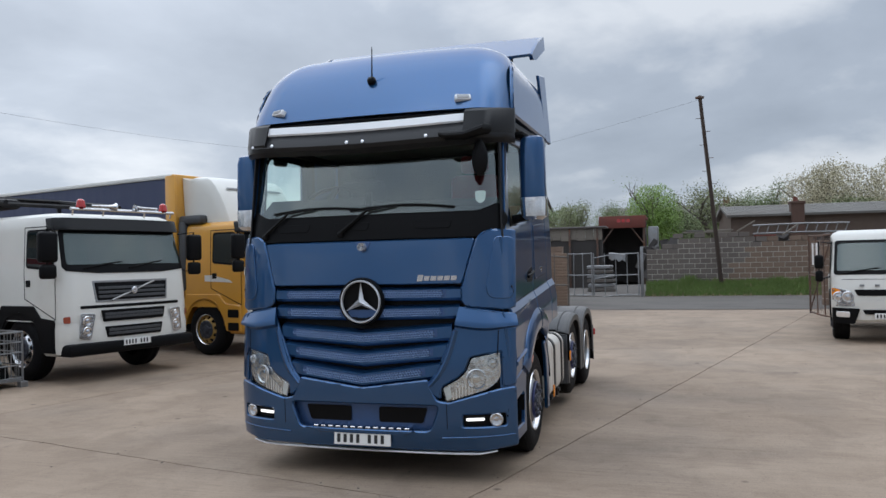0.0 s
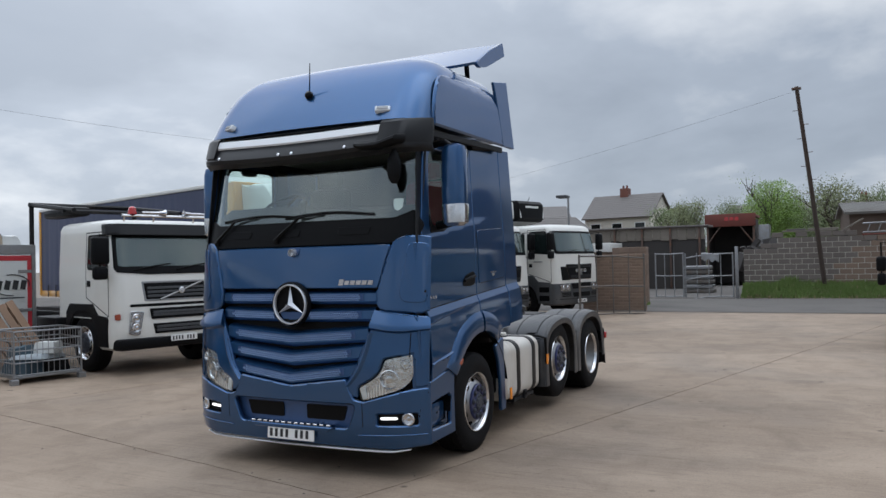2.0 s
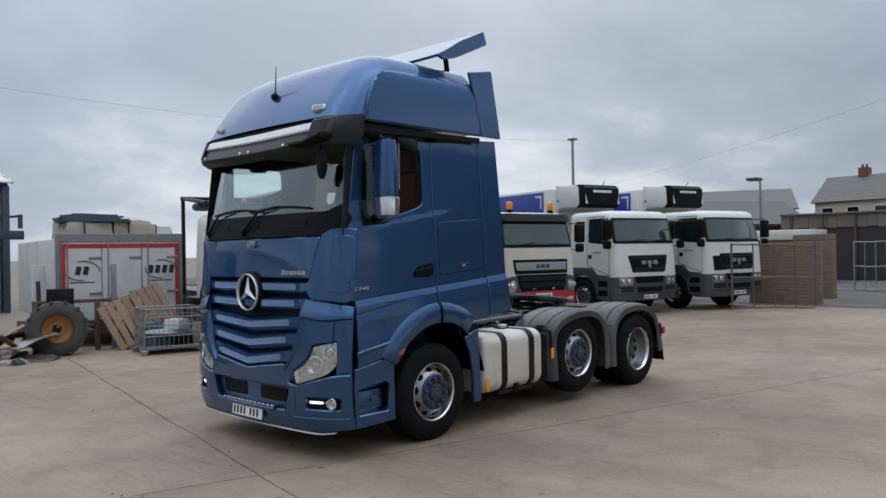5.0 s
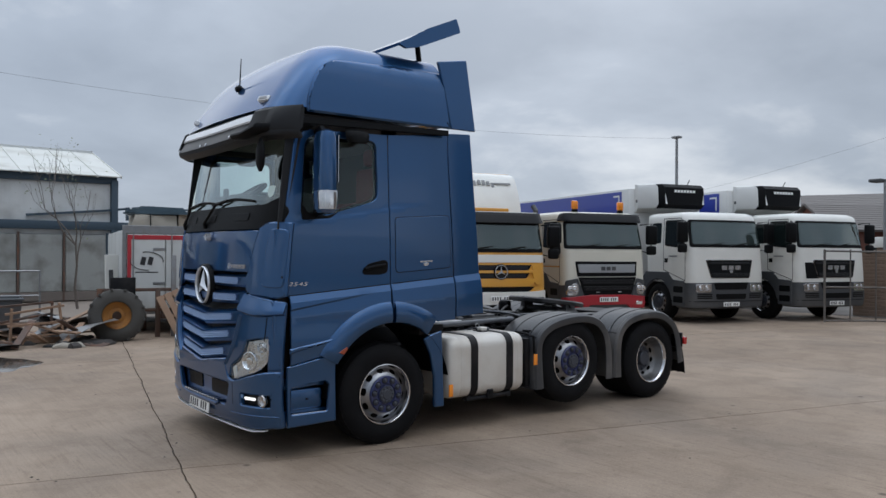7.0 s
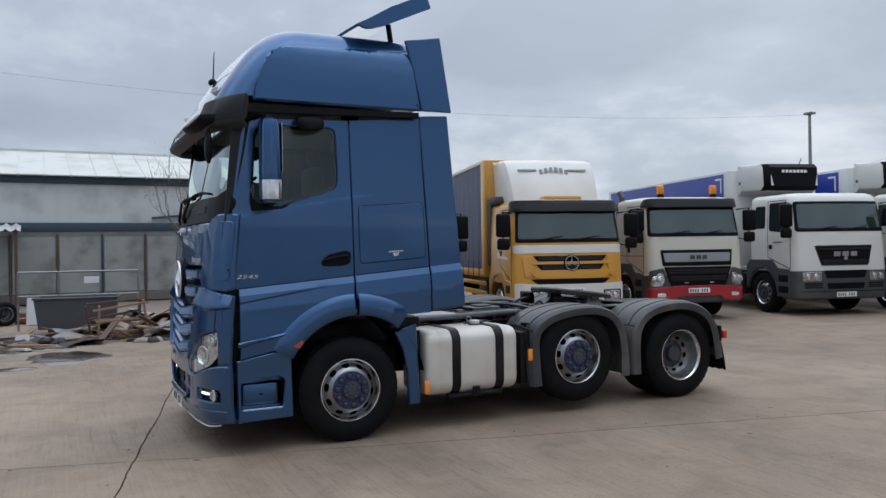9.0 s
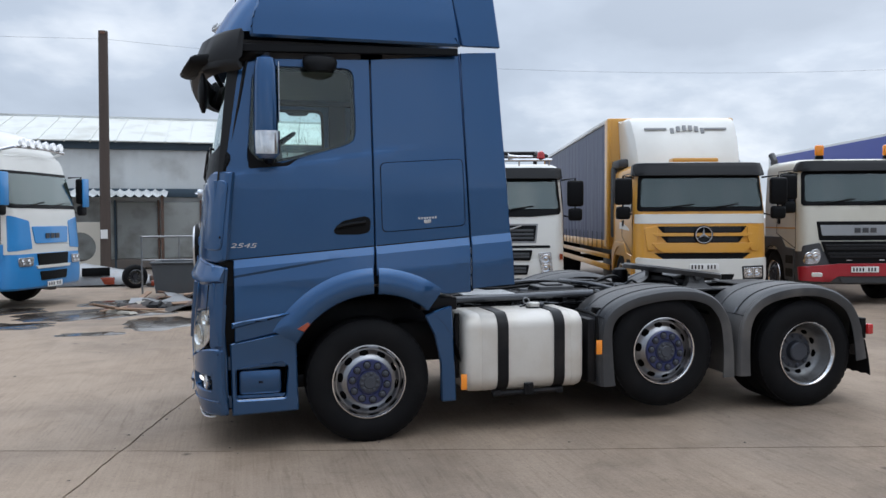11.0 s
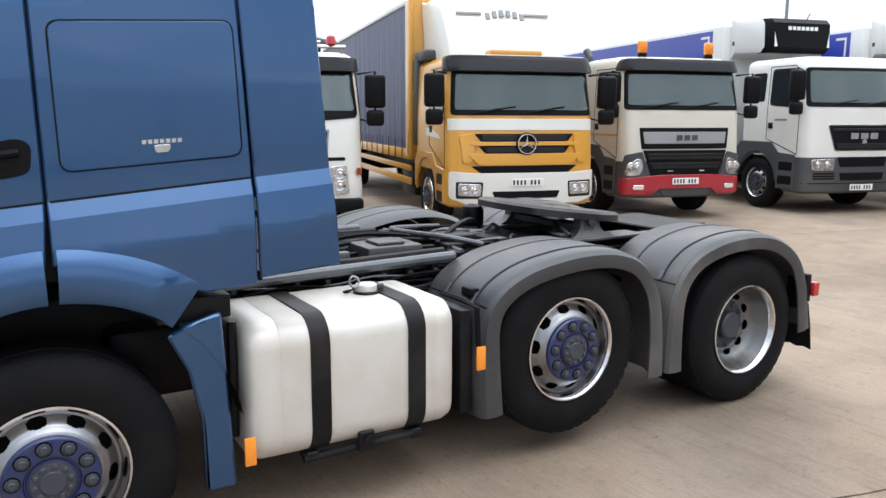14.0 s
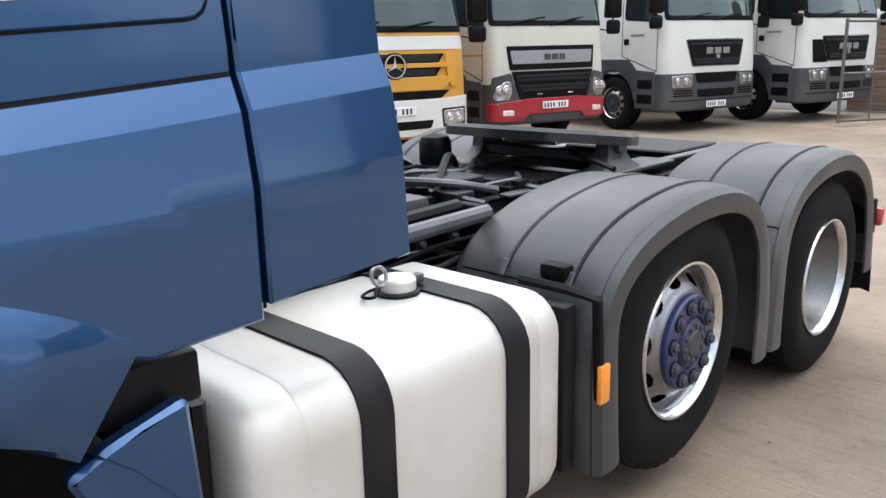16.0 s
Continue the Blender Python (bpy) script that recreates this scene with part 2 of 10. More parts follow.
WOOD = material("weathered_pallet_wood", (0.29, 0.185, 0.12), 0.75, vary=0.3, scale=4, stretch=(1, 1, 6), piece=0.12)
POLEWOOD = material("creosoted_pole_wood", (0.075, 0.055, 0.045), 0.8, vary=0.35, scale=3, stretch=(6, 6, 0.6))


# ---- building tools ----
def finish(bm, sharp=33):
    bmesh.ops.remove_doubles(bm, verts=bm.verts, dist=0.0004)
    bmesh.ops.recalc_face_normals(bm, faces=bm.faces)
    limit = radians(sharp)
    for f in bm.faces:
        f.smooth = True
    for e in bm.edges:
        if len(e.link_faces) == 2 and e.calc_face_angle(0) > limit:
            e.smooth = False


def part(name, bm, mat, parent=None, label="", done=False, sharp=33):
    """Links a bmesh as one mesh object under a thing or a part."""
    if not done:
        finish(bm, sharp)
    me = bpy.data.meshes.new(name)
    bm.to_mesh(me)
    bm.free()
    me.materials.append(mat)
    ob = new(name, me)
    ob.parent = parent
    if label:
        ob["label"] = label
    return ob


def again(ob, m, parent=None):
    """Another object on the same mesh."""
    o = new(ob.name.split(".")[0], ob.data)
    o.parent = parent or ob.parent
    o.matrix_basis = m
    if "label" in ob:
        o["label"] = ob["label"]
    return o


def thing(name, label, category, m=None, group="", kind=""):
    e = new(name)
    e.empty_display_size = 0.2
    if m is not None:
        e.matrix_basis = m
    return tagged(e, label, category, group, kind)


def box(bm, x0, x1, y0, y1, z0, z1, bev=0.0, seg=2, m=None):
    r = bmesh.ops.create_cube(bm, size=1.0)
    vs = r["verts"]
    t = Matrix.Translation(((x0 + x1) / 2, (y0 + y1) / 2, (z0 + z1) / 2)) @ Matrix.Diagonal((abs(x1 - x0), abs(y1 - y0), abs(z1 - z0), 1))
    bmesh.ops.transform(bm, matrix=t, verts=vs)
    if bev:
        es = list({e for v in vs for e in v.link_edges})
        r = bmesh.ops.bevel(bm, geom=es, offset=bev, segments=seg, profile=0.5, affect="EDGES")
        vs = list({v for f in r["faces"] for v in f.verts} | {v for v in vs if v.is_valid})
    if m is not None:
        bmesh.ops.transform(bm, matrix=m, verts=vs)
    return vs


def boxed(x0, x1, y0, y1, z0, z1, bev=0.0, seg=2, m=None):
    bm = bmesh.new()
    box(bm, x0, x1, y0, y1, z0, z1, bev, seg, m)
    return bm


def ring_faces(bm, a, b, closed=True):
    n = len(a)
    for i in range(n if closed else n - 1):
        j = (i + 1) % n
        bm.faces.new((a[i], a[j], b[j], b[i]))


def loft(bm, rings, caps=True, closed=True):
    vs = [[bm.verts.new(p) for p in r] for r in rings]
    for a, b in zip(vs, vs[1:]):
        ring_faces(bm, a, b, closed)
    if caps:
        bm.faces.new(vs[0][::-1])
        bm.faces.new(vs[-1])
    return vs


def basis(axis):
    z = Vector(axis).normalized()
    x = z.orthogonal().normalized()
    return x, z.cross(x)


def tube(bm, pts, r, seg=8, caps=True):
    """A round bar through points."""
    pts = [Vector(p) for p in pts]
    rings = []
    x = None
    for i, p in enumerate(pts):
        d = (pts[min(i + 1, len(pts) - 1)] - pts[max(i - 1, 0)]).normalized()
        if x is None:
            x = d.orthogonal().normalized()
        x = (x - d * x.dot(d)).normalized()
        y = d.cross(x)
        rr = r[i] if isinstance(r, (list, tuple)) else r
        rings.append([p + rr * (math.cos(a) * x + math.sin(a) * y) for a in [2 * math.pi * k / seg for k in range(seg)]])
    loft(bm, rings, caps)


def tubed(pts, r, seg=8):
    bm = bmesh.new()
    tube(bm, pts, r, seg)
    return bm


def lathe(bm, profile, centre, axis=(0, -1, 0), seg=32, skip=None):
    """Turns a profile of (radius, height along axis) about an axis. skip(i, k): leaves that face out."""
    c, z = Vector(centre), Vector(axis).normalized()
    x, y = basis(z)
    rings = []
    for r, h in profile:
        rings.append([bm.verts.new(c + z * h + r * (math.cos(a) * x + math.sin(a) * y)) for a in [2 * math.pi * k / seg for k in range(seg)]])
    for i, (a, b) in enumerate(zip(rings, rings[1:])):
        for k in range(seg):
            if skip and skip(i, k):
                continue
            j = (k + 1) % seg
            bm.faces.new((a[k], a[j], b[j], b[k]))
    return rings


def lathed(profile, centre, axis=(0, -1, 0), seg=32, skip=None):
    bm = bmesh.new()
    lathe(bm, profile, centre, axis, seg, skip)
    return bm


def rounded(pts, r, n=4):
    """A polygon with its corners rounded off."""
    out = []
    k = len(pts)
    for i in range(k):
        p, a, b = Vector(pts[i]), Vector(pts[i - 1]), Vector(pts[(i + 1) % k])
        rr = r[i] if isinstance(r, (list, tuple)) else r
        if rr <= 0:
            out.append(tuple(p))
            continue
        da, db = (a - p), (b - p)
        ra, rb = min(rr, da.length * 0.48), min(rr, db.length * 0.48)
        s, e = p + da.normalized() * ra, p + db.normalized() * rb
        for t in range(n + 1):
            f = t / n
            out.append(tuple((1 - f) ** 2 * s + 2 * f * (1 - f) * p + f * f * e))
    return out


def panel(outline, place, thick=0.02, bev=0.004, step=0.08, holes=(), base=0.0, cuts=()):
    """A skin cut to a 2D outline, with holes, laid on a curved surface: place(u, v, d) gives the point d metres proud of it."""
    bm = bmesh.new()
    edges = []
    for loop in (outline, *holes):
        vs = [bm.verts.new((p[0], p[1], 0)) for p in loop]
        edges += [bm.edges.new((vs[i], vs[(i + 1) % len(vs)])) for i in range(len(vs))]
    if holes:
        bmesh.ops.triangle_fill(bm, edges=edges, use_beauty=True, use_dissolve=False, normal=(0, 0, 1))
    else:
        bm.faces.new(bm.verts[:])
        bmesh.ops.triangulate(bm, faces=bm.faces[:])
    us, vs = [p[0] for p in outline], [p[1] for p in outline]
    for lo, hi, axis in ((min(us), max(us), 0), (min(vs), max(vs), 1)):
        n = int((hi - lo) / step)
        for i in range(1, n + 1):
            co, no = [0, 0, 0], [0, 0, 0]
            co[axis], no[axis] = lo + (hi - lo) * i / (n + 1), 1
            bmesh.ops.bisect_plane(bm, geom=bm.verts[:] + bm.edges[:] + bm.faces[:], plane_co=co, plane_no=no)
    for co, no in cuts:
        bmesh.ops.bisect_plane(bm, geom=bm.verts[:] + bm.edges[:] + bm.faces[:], plane_co=(*co, 0), plane_no=(*no, 0))
    bmesh.ops.recalc_face_normals(bm, faces=bm.faces)
    if bev:
        bmesh.ops.inset_region(bm, faces=bm.faces[:], thickness=bev, use_even_offset=True, use_boundary=True)
    depth = {}
    rim = [e for e in bm.edges if len(e.link_faces) == 1]
    rimv = {v for e in rim for v in e.verts}
    for v in bm.verts:
        depth[v] = base + thick - (bev if v in rimv else 0)
    back = {}
    for v in rimv:
        w = bm.verts.new(v.co)
        back[v] = w
        depth[w] = base
    for e in rim:
        a, b = e.verts
        bm.faces.new((a, b, back[b], back[a]))
    for v in bm.verts:
        v.co = Vector(place(v.co.x, v.co.y, depth[v]))
    return bm


def strip(bm, path, profile, closed_profile=False, up=(0, 0, 1)):
    """Sweeps a profile of (across, out) pairs along a path in the xz plane; across runs along y, out away from the path's inside."""
    pts = [Vector((p[0], 0, p[1])) for p in path]
    rings = []
    for i, p in enumerate(pts):
        d = (pts[min(i + 1, len(pts) - 1)] - pts[max(i - 1, 0)]).normalized()
        nrm = Vector((-d.z, 0, d.x))
        rings.append([p + nrm * o + Vector((0, a, 0)) for a, o in profile])
    loft(bm, rings, caps=closed_profile, closed=closed_profile)


def smooth_path(pts, n=6):
    """More points along a Catmull-Rom curve."""
    pts = [Vector(p) for p in pts]
    out = []
    for i in range(len(pts) - 1):
        p0, p1, p2, p3 = pts[max(i - 1, 0)], pts[i], pts[i + 1], pts[min(i + 2, len(pts) - 1)]
        for k in range(n):
            t = k / n
            out.append(0.5 * ((2 * p1) + (p2 - p0) * t + (2 * p0 - 5 * p1 + 4 * p2 - p3) * t * t + (3 * p1 - p0 - 3 * p2 + p3) * t ** 3))
    out.append(pts[-1])
    return out


def writing(text, size, depth, m, mat, parent, name="lettering", shear=0.0):
    cu = bpy.data.curves.new(name, "FONT")
    cu.body, cu.size, cu.extrude, cu.align_x, cu.align_y, cu.shear = text, size, depth, "CENTER", "CENTER", shear
    tmp = bpy.data.objects.new(name, cu)
    scene.collection.objects.link(tmp)
    me = bpy.data.meshes.new_from_object(tmp.evaluated_get(bpy.context.evaluated_depsgraph_get()))
    bpy.data.objects.remove(tmp)
    bpy.data.curves.remove(cu)
    me.materials.clear()
    me.materials.append(mat)
    ob = new(name, me)
    ob.parent = parent
    ob.matrix_basis = m
    return ob


def lerp_table(table):
    xs, ys = [p[0] for p in table], [p[1] for p in table]
    return lambda v: float(np.interp(v, xs, ys))


def smooth_table(table):
    xs, ys = np.array([p[0] for p in table]), np.array([p[1] for p in table])
    def f(v):
        return float(sum(np.interp(v + o, xs, ys) for o in (-0.06, -0.03, 0, 0.03, 0.06)) / 5)
    return f


def wheel(parent, x, y, z, side, r=0.5, width=0.3, kind="steer", rim_mat=None, hub_mat=None, lean=0.0, nuts=10, fine=False):
    """A truck wheel on the axle at x, z, its outer face at y and facing side (-1 or 1): rim, tyre, hub, each nut."""
    rim_mat, hub_mat = rim_mat or SILVER, hub_mat or HUBBLUE
    ax = (math.sin(radians(lean)), side * math.cos(radians(lean)), 0)
    c = (x, y, z)
    s = r / 0.5
    bulge = kind == "steer"

    radii = []

    def hole(i, k):
        if fine and bulge:
            r_mid = (radii[i] + radii[i + 1]) / 2
            return ((k % 20 - 9.5) / 5.4) ** 2 + ((r_mid - 0.231) / 0.0205) ** 2 < 1
        if fine:
            r_mid = (radii[i] + radii[i + 1]) / 2
            return ((k % 20 - 9.5) / 5.6) ** 2 + ((r_mid - 0.198) / 0.0185) ** 2 < 1
        phase = k % 12
        return (i in (4, 6) and phase in (4, 5, 6, 7)) or (i == 5 and phase in (3, 4, 5, 6, 7, 8))

    if bulge:
        prof = [(0.292, 0.005), (0.286, -0.004), (0.268, -0.022), (0.262, -0.048), (0.252, -0.048), (0.236, -0.036), (0.214, -0.014), (0.202, -0.006), (0.19, 0.004), (0.165, 0.012), (0.1, 0.014), (0.0, 0.014)]
    else:
        prof = [(0.292, 0.005), (0.286, -0.004), (0.272, -0.03), (0.25, -0.10), (0.225, -0.135), (0.20, -0.15), (0.18, -0.155), (0.165, -0.16), (0.12, -0.16), (0.05, -0.16), (0.0, -0.16)]
    if fine and bulge:
        knots = sorted((a, h) for a, h in prof if 0.19 <= a <= 0.262)
        band = [(0.262 - 0.004 * q, float(np.interp(0.262 - 0.004 * q, [q_[0] for q_ in knots], [q_[1] for q_ in knots]))) for q in range(1, 18)]
        prof = prof[:4] + band + prof[8:]
    elif fine:
        knots = sorted((a, h) for a, h in prof if 0.165 <= a <= 0.225)
        band = [(0.225 - 0.004 * q, float(np.interp(0.225 - 0.004 * q, [q_[0] for q_ in knots], [q_[1] for q_ in knots]))) for q in range(1, 15)]
        prof = prof[:5] + band + prof[7:]
    radii += [a for a, h in prof]
    w = part("wheel", lathed([(a * s, h) for a, h in prof], c, ax, 200 if fine else 120, hole), rim_mat if bulge else RIMDULL, parent)
    tw = width
    tp = [(0.290, -0.004), (0.305, 0.004), (0.34, 0.014), (0.39, 0.018), (0.44, 0.008), (0.475, -0.012), (0.494, -0.03), (0.5, -0.05), (0.5, -0.09), (0.493, -0.094), (0.493, -0.106), (0.5, -0.11),
          (0.5, -tw / 2 - 0.006), (0.493, -tw / 2), (0.5, -tw / 2 + 0.006 - 0.02), (0.5, -tw + 0.05), (0.475, -tw + 0.01), (0.42, -tw), (0.3, -tw)]
    bm = lathed([(a * s, h) for a, h in tp], c, ax, 56)
    a3 = Vector(ax)
    ux, uy = basis(a3)
    for k in range(44):                    # shoulder lugs
        ang = 2 * math.pi * k / 44
        d = math.cos(ang) * ux + math.sin(ang) * uy
        t = a3.cross(d)
        m = Matrix((t, a3, d)).transposed().to_4x4()
        m.translation = Vector(c) + d * (0.493 * s) + a3 * -0.052
        box(bm, -0.024 * s, 0.024 * s, -0.03, 0.03, -0.008, 0.0005, m=m)
    part("tyre", bm, RUBBER, w)
    part("rim_lip", lathed([(0.30 * s, 0.004), (0.297 * s, 0.012), (0.288 * s, 0.013), (0.276 * s, 0.0), (0.27 * s, -0.02)], c, ax, 60), CHROME, w, "shiny rim lip")
    dark = lathed([(0.255 * s, -0.13 if bulge else -0.2), (0.0, -0.13 if bulge else -0.2)], c, ax, 24)
    part("brake_drum", dark, FRAME, w)
    if bulge:
        part("hub", lathed([(0.182 * s, 0.006), (0.181 * s, 0.024), (0.174 * s, 0.032), (0.106 * s, 0.034), (0.100 * s, 0.022), (0.094 * s, 0.022), (0.09 * s, 0.032), (0.06 * s, 0.036), (0.0, 0.036)], c, ax, 40), hub_mat, w)
        part("hub_cap", lathed([(0.085 * s, 0.034), (0.082 * s, 0.042), (0.05 * s, 0.044), (0.045 * s, 0.05), (0.0, 0.05)], c, ax, 28), HUBGREY, w)
        nh, nr = 0.034, 0.141
    else:
        part("hub", lathed([(0.165 * s, -0.158), (0.10 * s, -0.152), (0.092 * s, -0.105), (0.08 * s, -0.095), (0.05 * s, -0.092), (0.0, -0.092)], c, ax, 32), HUBGREY, w)
        nh, nr = -0.158, 0.143
    first = None
    for k in range(nuts):
        ang = 2 * math.pi * (k + 0.5) / nuts
        d = math.cos(ang) * ux + math.sin(ang) * uy
        m = Matrix.Translation(Vector(c) + d * nr * s + a3 * nh) @ a3.to_track_quat("Z", "Y").to_matrix().to_4x4()
        if first is None:
            bm = bmesh.new()
            lathe(bm, [(0.026, 0.0), (0.026, 0.005), (0.019, 0.007), (0.018, 0.015), (0.013, 0.019), (0.0, 0.019)], (0, 0, 0), (0, 0, 1), 8)
            first = part("wheel_nut", bm, HUBGREY, w)
            first.matrix_basis = m
            if fine and bulge:
                # black ring laid round the nut, paints the shade of its pocket
                cup = part("nut_recess", lathed([(0.031, 0.0), (0.030, 0.003), (0.026, 0.0015), (0.0, 0.0015)], (0, 0, 0), (0, 0, 1), 20), BLACK, w)
                cup.matrix_basis = m
        else:
            again(first, m)
            if fine and bulge:
                again(cup, m)
    for k in range(10 if bulge else 0):    # bolts of the cap
        ang = 2 * math.pi * k / 10
        d = math.cos(ang) * ux + math.sin(ang) * uy
        m = Matrix.Translation(Vector(c) + d * 0.066 * s + a3 * 0.040) @ a3.to_track_quat("Z", "Y").to_matrix().to_4x4() @ Matrix.Scale(0.6, 4)
        o = again(first, m)
        o.name = "cap_bolt"
    return w


# ---- ground: one sheet to the horizon, concrete bays, road ----
def ground_z(x, y):
    z = 0.006 * min(max(x, 0), 40) if x > 0 else 0.0
    return z


def concrete_material():
    m = material("yard_concrete", (0.300, 0.230, 0.170), 0.8, vary=0.16, scale=0.55, fine_scale=45, bump=0.35, bump_scale=35, dirt=(0.15, 0.125, 0.105), dirt_amount=0.5, dirt_scale=0.45, piece=0.05)
    n, l = m.node_tree.nodes, m.node_tree.links
    b = n["Principled BSDF"]
    # broken brush marks across the bays, worn away in patches, oil spots and tyre-dark areas
    tc = n["Texture Coordinate"]

    def noise_at(scale3, scale, detail, rough=0.5, distort=0.0):
        mp = n.new("ShaderNodeMapping")
        mp.inputs["Scale"].default_value = scale3
        mp.inputs["Rotation"].default_value = (0, 0, radians(12))
        l.new(tc.outputs["Object"], mp.inputs[0])
        t = n.new("ShaderNodeTexNoise")
        t.inputs["Scale"].default_value, t.inputs["Detail"].default_value = scale, detail
        t.inputs["Roughness"].default_value, t.inputs["Distortion"].default_value = rough, distort
        l.new(mp.outputs[0], t.inputs["Vector"])
        return t.outputs[0]

    def ramp_of(sock, p0, c0, p1, c1):
        r = n.new("ShaderNodeValToRGB")
        e = r.color_ramp.elements
        e[0].position, e[0].color = p0, (*c0, 1)
        e[1].position, e[1].color = p1, (*c1, 1)
        l.new(sock, r.inputs[0])
        return r.outputs[0]

    def mixed_over(fac, a, c, mode="MIX"):
        mx = n.new("ShaderNodeMix")
        mx.data_type, mx.blend_type = "RGBA", mode
        for v, key in ((fac, "Factor"), (a, "A"), (c, "B")):
            if isinstance(v, (int, float)):
                mx.inputs[key].default_value = v
            elif isinstance(v, tuple):
                mx.inputs[key].default_value = (*v, 1)
            else:
                l.new(v, mx.inputs[key])
        return mx.outputs["Result"]

    marks = ramp_of(noise_at((19, 1.5, 1), 1.0, 6.0, 0.62, 0.5), 0.35, (0.80, 0.785, 0.77), 0.45, (1, 1, 1))
    patch = ramp_of(noise_at((1, 1, 1), 0.42, 4.0), 0.45, (0, 0, 0), 0.60, (1, 1, 1))
    marks = mixed_over(patch, (1.0, 1.0, 1.0), marks)
    vor = n.new("ShaderNodeTexVoronoi")
    vor.inputs["Scale"].default_value = 1.3
    l.new(tc.outputs["Object"], vor.inputs["Vector"])
    spots = ramp_of(vor.outputs["Distance"], 0.025, (0.35, 0.33, 0.31), 0.06, (1, 1, 1))
    grit = ramp_of(noise_at((1, 1, 1), 16.0, 8.0, 0.7), 0.28, (0.72, 0.70, 0.68), 0.44, (1.02, 1.02, 1.02))
    damp = ramp_of(noise_at((1, 0.6, 1), 0.23, 7.0, 0.55, 1.0), 0.40, (0.80, 0.78, 0.76), 0.58, (1.05, 1.05, 1.05))
    brush = ramp_of(noise_at((42, 0.8, 1), 1.0, 4.0, 0.6, 0.2), 0.36, (0.93, 0.925, 0.92), 0.58, (1.03, 1.03, 1.03))
    grain = ramp_of(noise_at((1, 1, 1), 70.0, 4.0, 0.7), 0.34, (0.87, 0.865, 0.86), 0.62, (1.07, 1.07, 1.06))
    blotch = ramp_of(noise_at((1, 1, 1), 1.9, 5.0, 0.6, 0.6), 0.36, (0.86, 0.845, 0.83), 0.56, (1.04, 1.04, 1.04))
    src = b.inputs["Base Color"].links[0].from_socket
    for other in (spots, marks, grit, damp, brush, grain, blotch):
        mx = n.new("ShaderNodeMix")
        mx.data_type, mx.blend_type = "RGBA", "MULTIPLY"
        mx.inputs["Factor"].default_value = 1.0
        l.new(src, mx.inputs["A"])
        l.new(other, mx.inputs["B"])
        src = mx.outputs["Result"]
    l.new(src, b.inputs["Base Color"])
    return m


CONCRETE = concrete_material()
JOINT = material("dark_joint_filler", (0.06, 0.05, 0.043), 0.85, vary=0.3)
ASPHALT = material("grey_asphalt", (0.135, 0.125, 0.115), 0.95, spec=0.15, dirt=(0.09, 0.085, 0.08), dirt_amount=0.7, dirt_scale=0.6, vary=0.15, scale=0.4, bump=0.4, bump_scale=60)
DIRT = material("dirt_ground", (0.20, 0.165, 0.135), 0.9, vary=0.3, scale=0.25, bump=0.4, bump_scale=12)
STRAW = material("dry_grass_blades", (0.32, 0.27, 0.15), 0.8, vary=0.3, scale=2)
GRASS = material("grass_blades", (0.145, 0.215, 0.055), 0.7, vary=0.35, scale=1.2)

bm = bmesh.new()
xs = [-400, -60, -20, 0, 10, 20, 30, 40, 80, 400, 1500]
ysg = [-1200, -60, -20, 0, 20, 60, 400, 1200]
grid = [[bm.verts.new((x, y, ground_z(x, y) - 0.05)) for y in ysg] for x in xs]
for a, b in zip(grid, grid[1:]):
    ring_faces(bm, a, b, closed=False)
ground = tagged(part("ground", bm, DIRT), "brown dirt and gravel ground", "ground", kind="structure")

# concrete bays: u runs along the long joints, v across them
UX, UY = Vector((0.9665, -0.2566, 0)), Vector((0.208, 0.978, 0))
ORIGIN = Vector((-1.86, 0.27, 0))


def bay_point(u, v):
    p = ORIGIN + UX * u + UY * v
    return Vector((p.x, p.y, ground_z(p.x, p.y)))


yard = tagged(part("yard", boxed(-30, 22, -30, 16.5, -0.045, -0.03), JOINT), "worn brown-grey concrete yard of long bays", "yard", kind="structure")
rng = random.Random(5)


def bay(u0, u1, v0, v1):
    bm = bmesh.new()
    g = 0.007
    def edge(a, b, n):
        out = []
        for i in range(n):
            f = i / n
            u, v = a[0] + (b[0] - a[0]) * f, a[1] + (b[1] - a[1]) * f
            w = 0.014 * noise.noise(Vector((u * 2.1, v * 2.1, 3))) + 0.006 * noise.noise(Vector((u * 7, v * 7, 6))) + 0.016 * noise.noise(Vector((u * 0.7, v * 0.7, 9)))
            k = 0.05 * max(0, noise.noise(Vector((u * 4, v * 4, 1))) - 0.12)
            if a[0] == b[0]:
                w += 0.03 * noise.noise(Vector((v * 0.9, 2, u))) + 0.012 * noise.noise(Vector((v * 6, 5, u)))
            out.append((u + (w if a[0] == b[0] else 0) + (k if a[0] == b[0] and a[0] == u0 else 0), v + (w if a[1] == b[1] else 0) - (k if a[1] == b[1] and a[1] == v1 else 0)))
        return out
    a, b, c, d = (u0 + g, v0 + g), (u1 - g, v0 + g), (u1 - g, v1 - g), (u0 + g, v1 - g)
    nu, nv = max(8, int((u1 - u0) / 0.12)), max(8, int((v1 - v0) / 0.12))
    loop = edge(a, b, nu) + edge(b, c, nv) + edge(c, d, nu) + edge(d, a, nv)
    top = [bm.verts.new(bay_point(*p)) for p in loop]
    low = [bm.verts.new(bay_point(*p) - Vector((0, 0, 0.06))) for p in loop]
    ring_faces(bm, low, top)
    bmesh.ops.triangulate(bm, faces=[bm.faces.new(top)])
    for f in bm.faces:
        f.smooth = False
    return part("concrete_bay", bm, CONCRETE, yard, done=True)


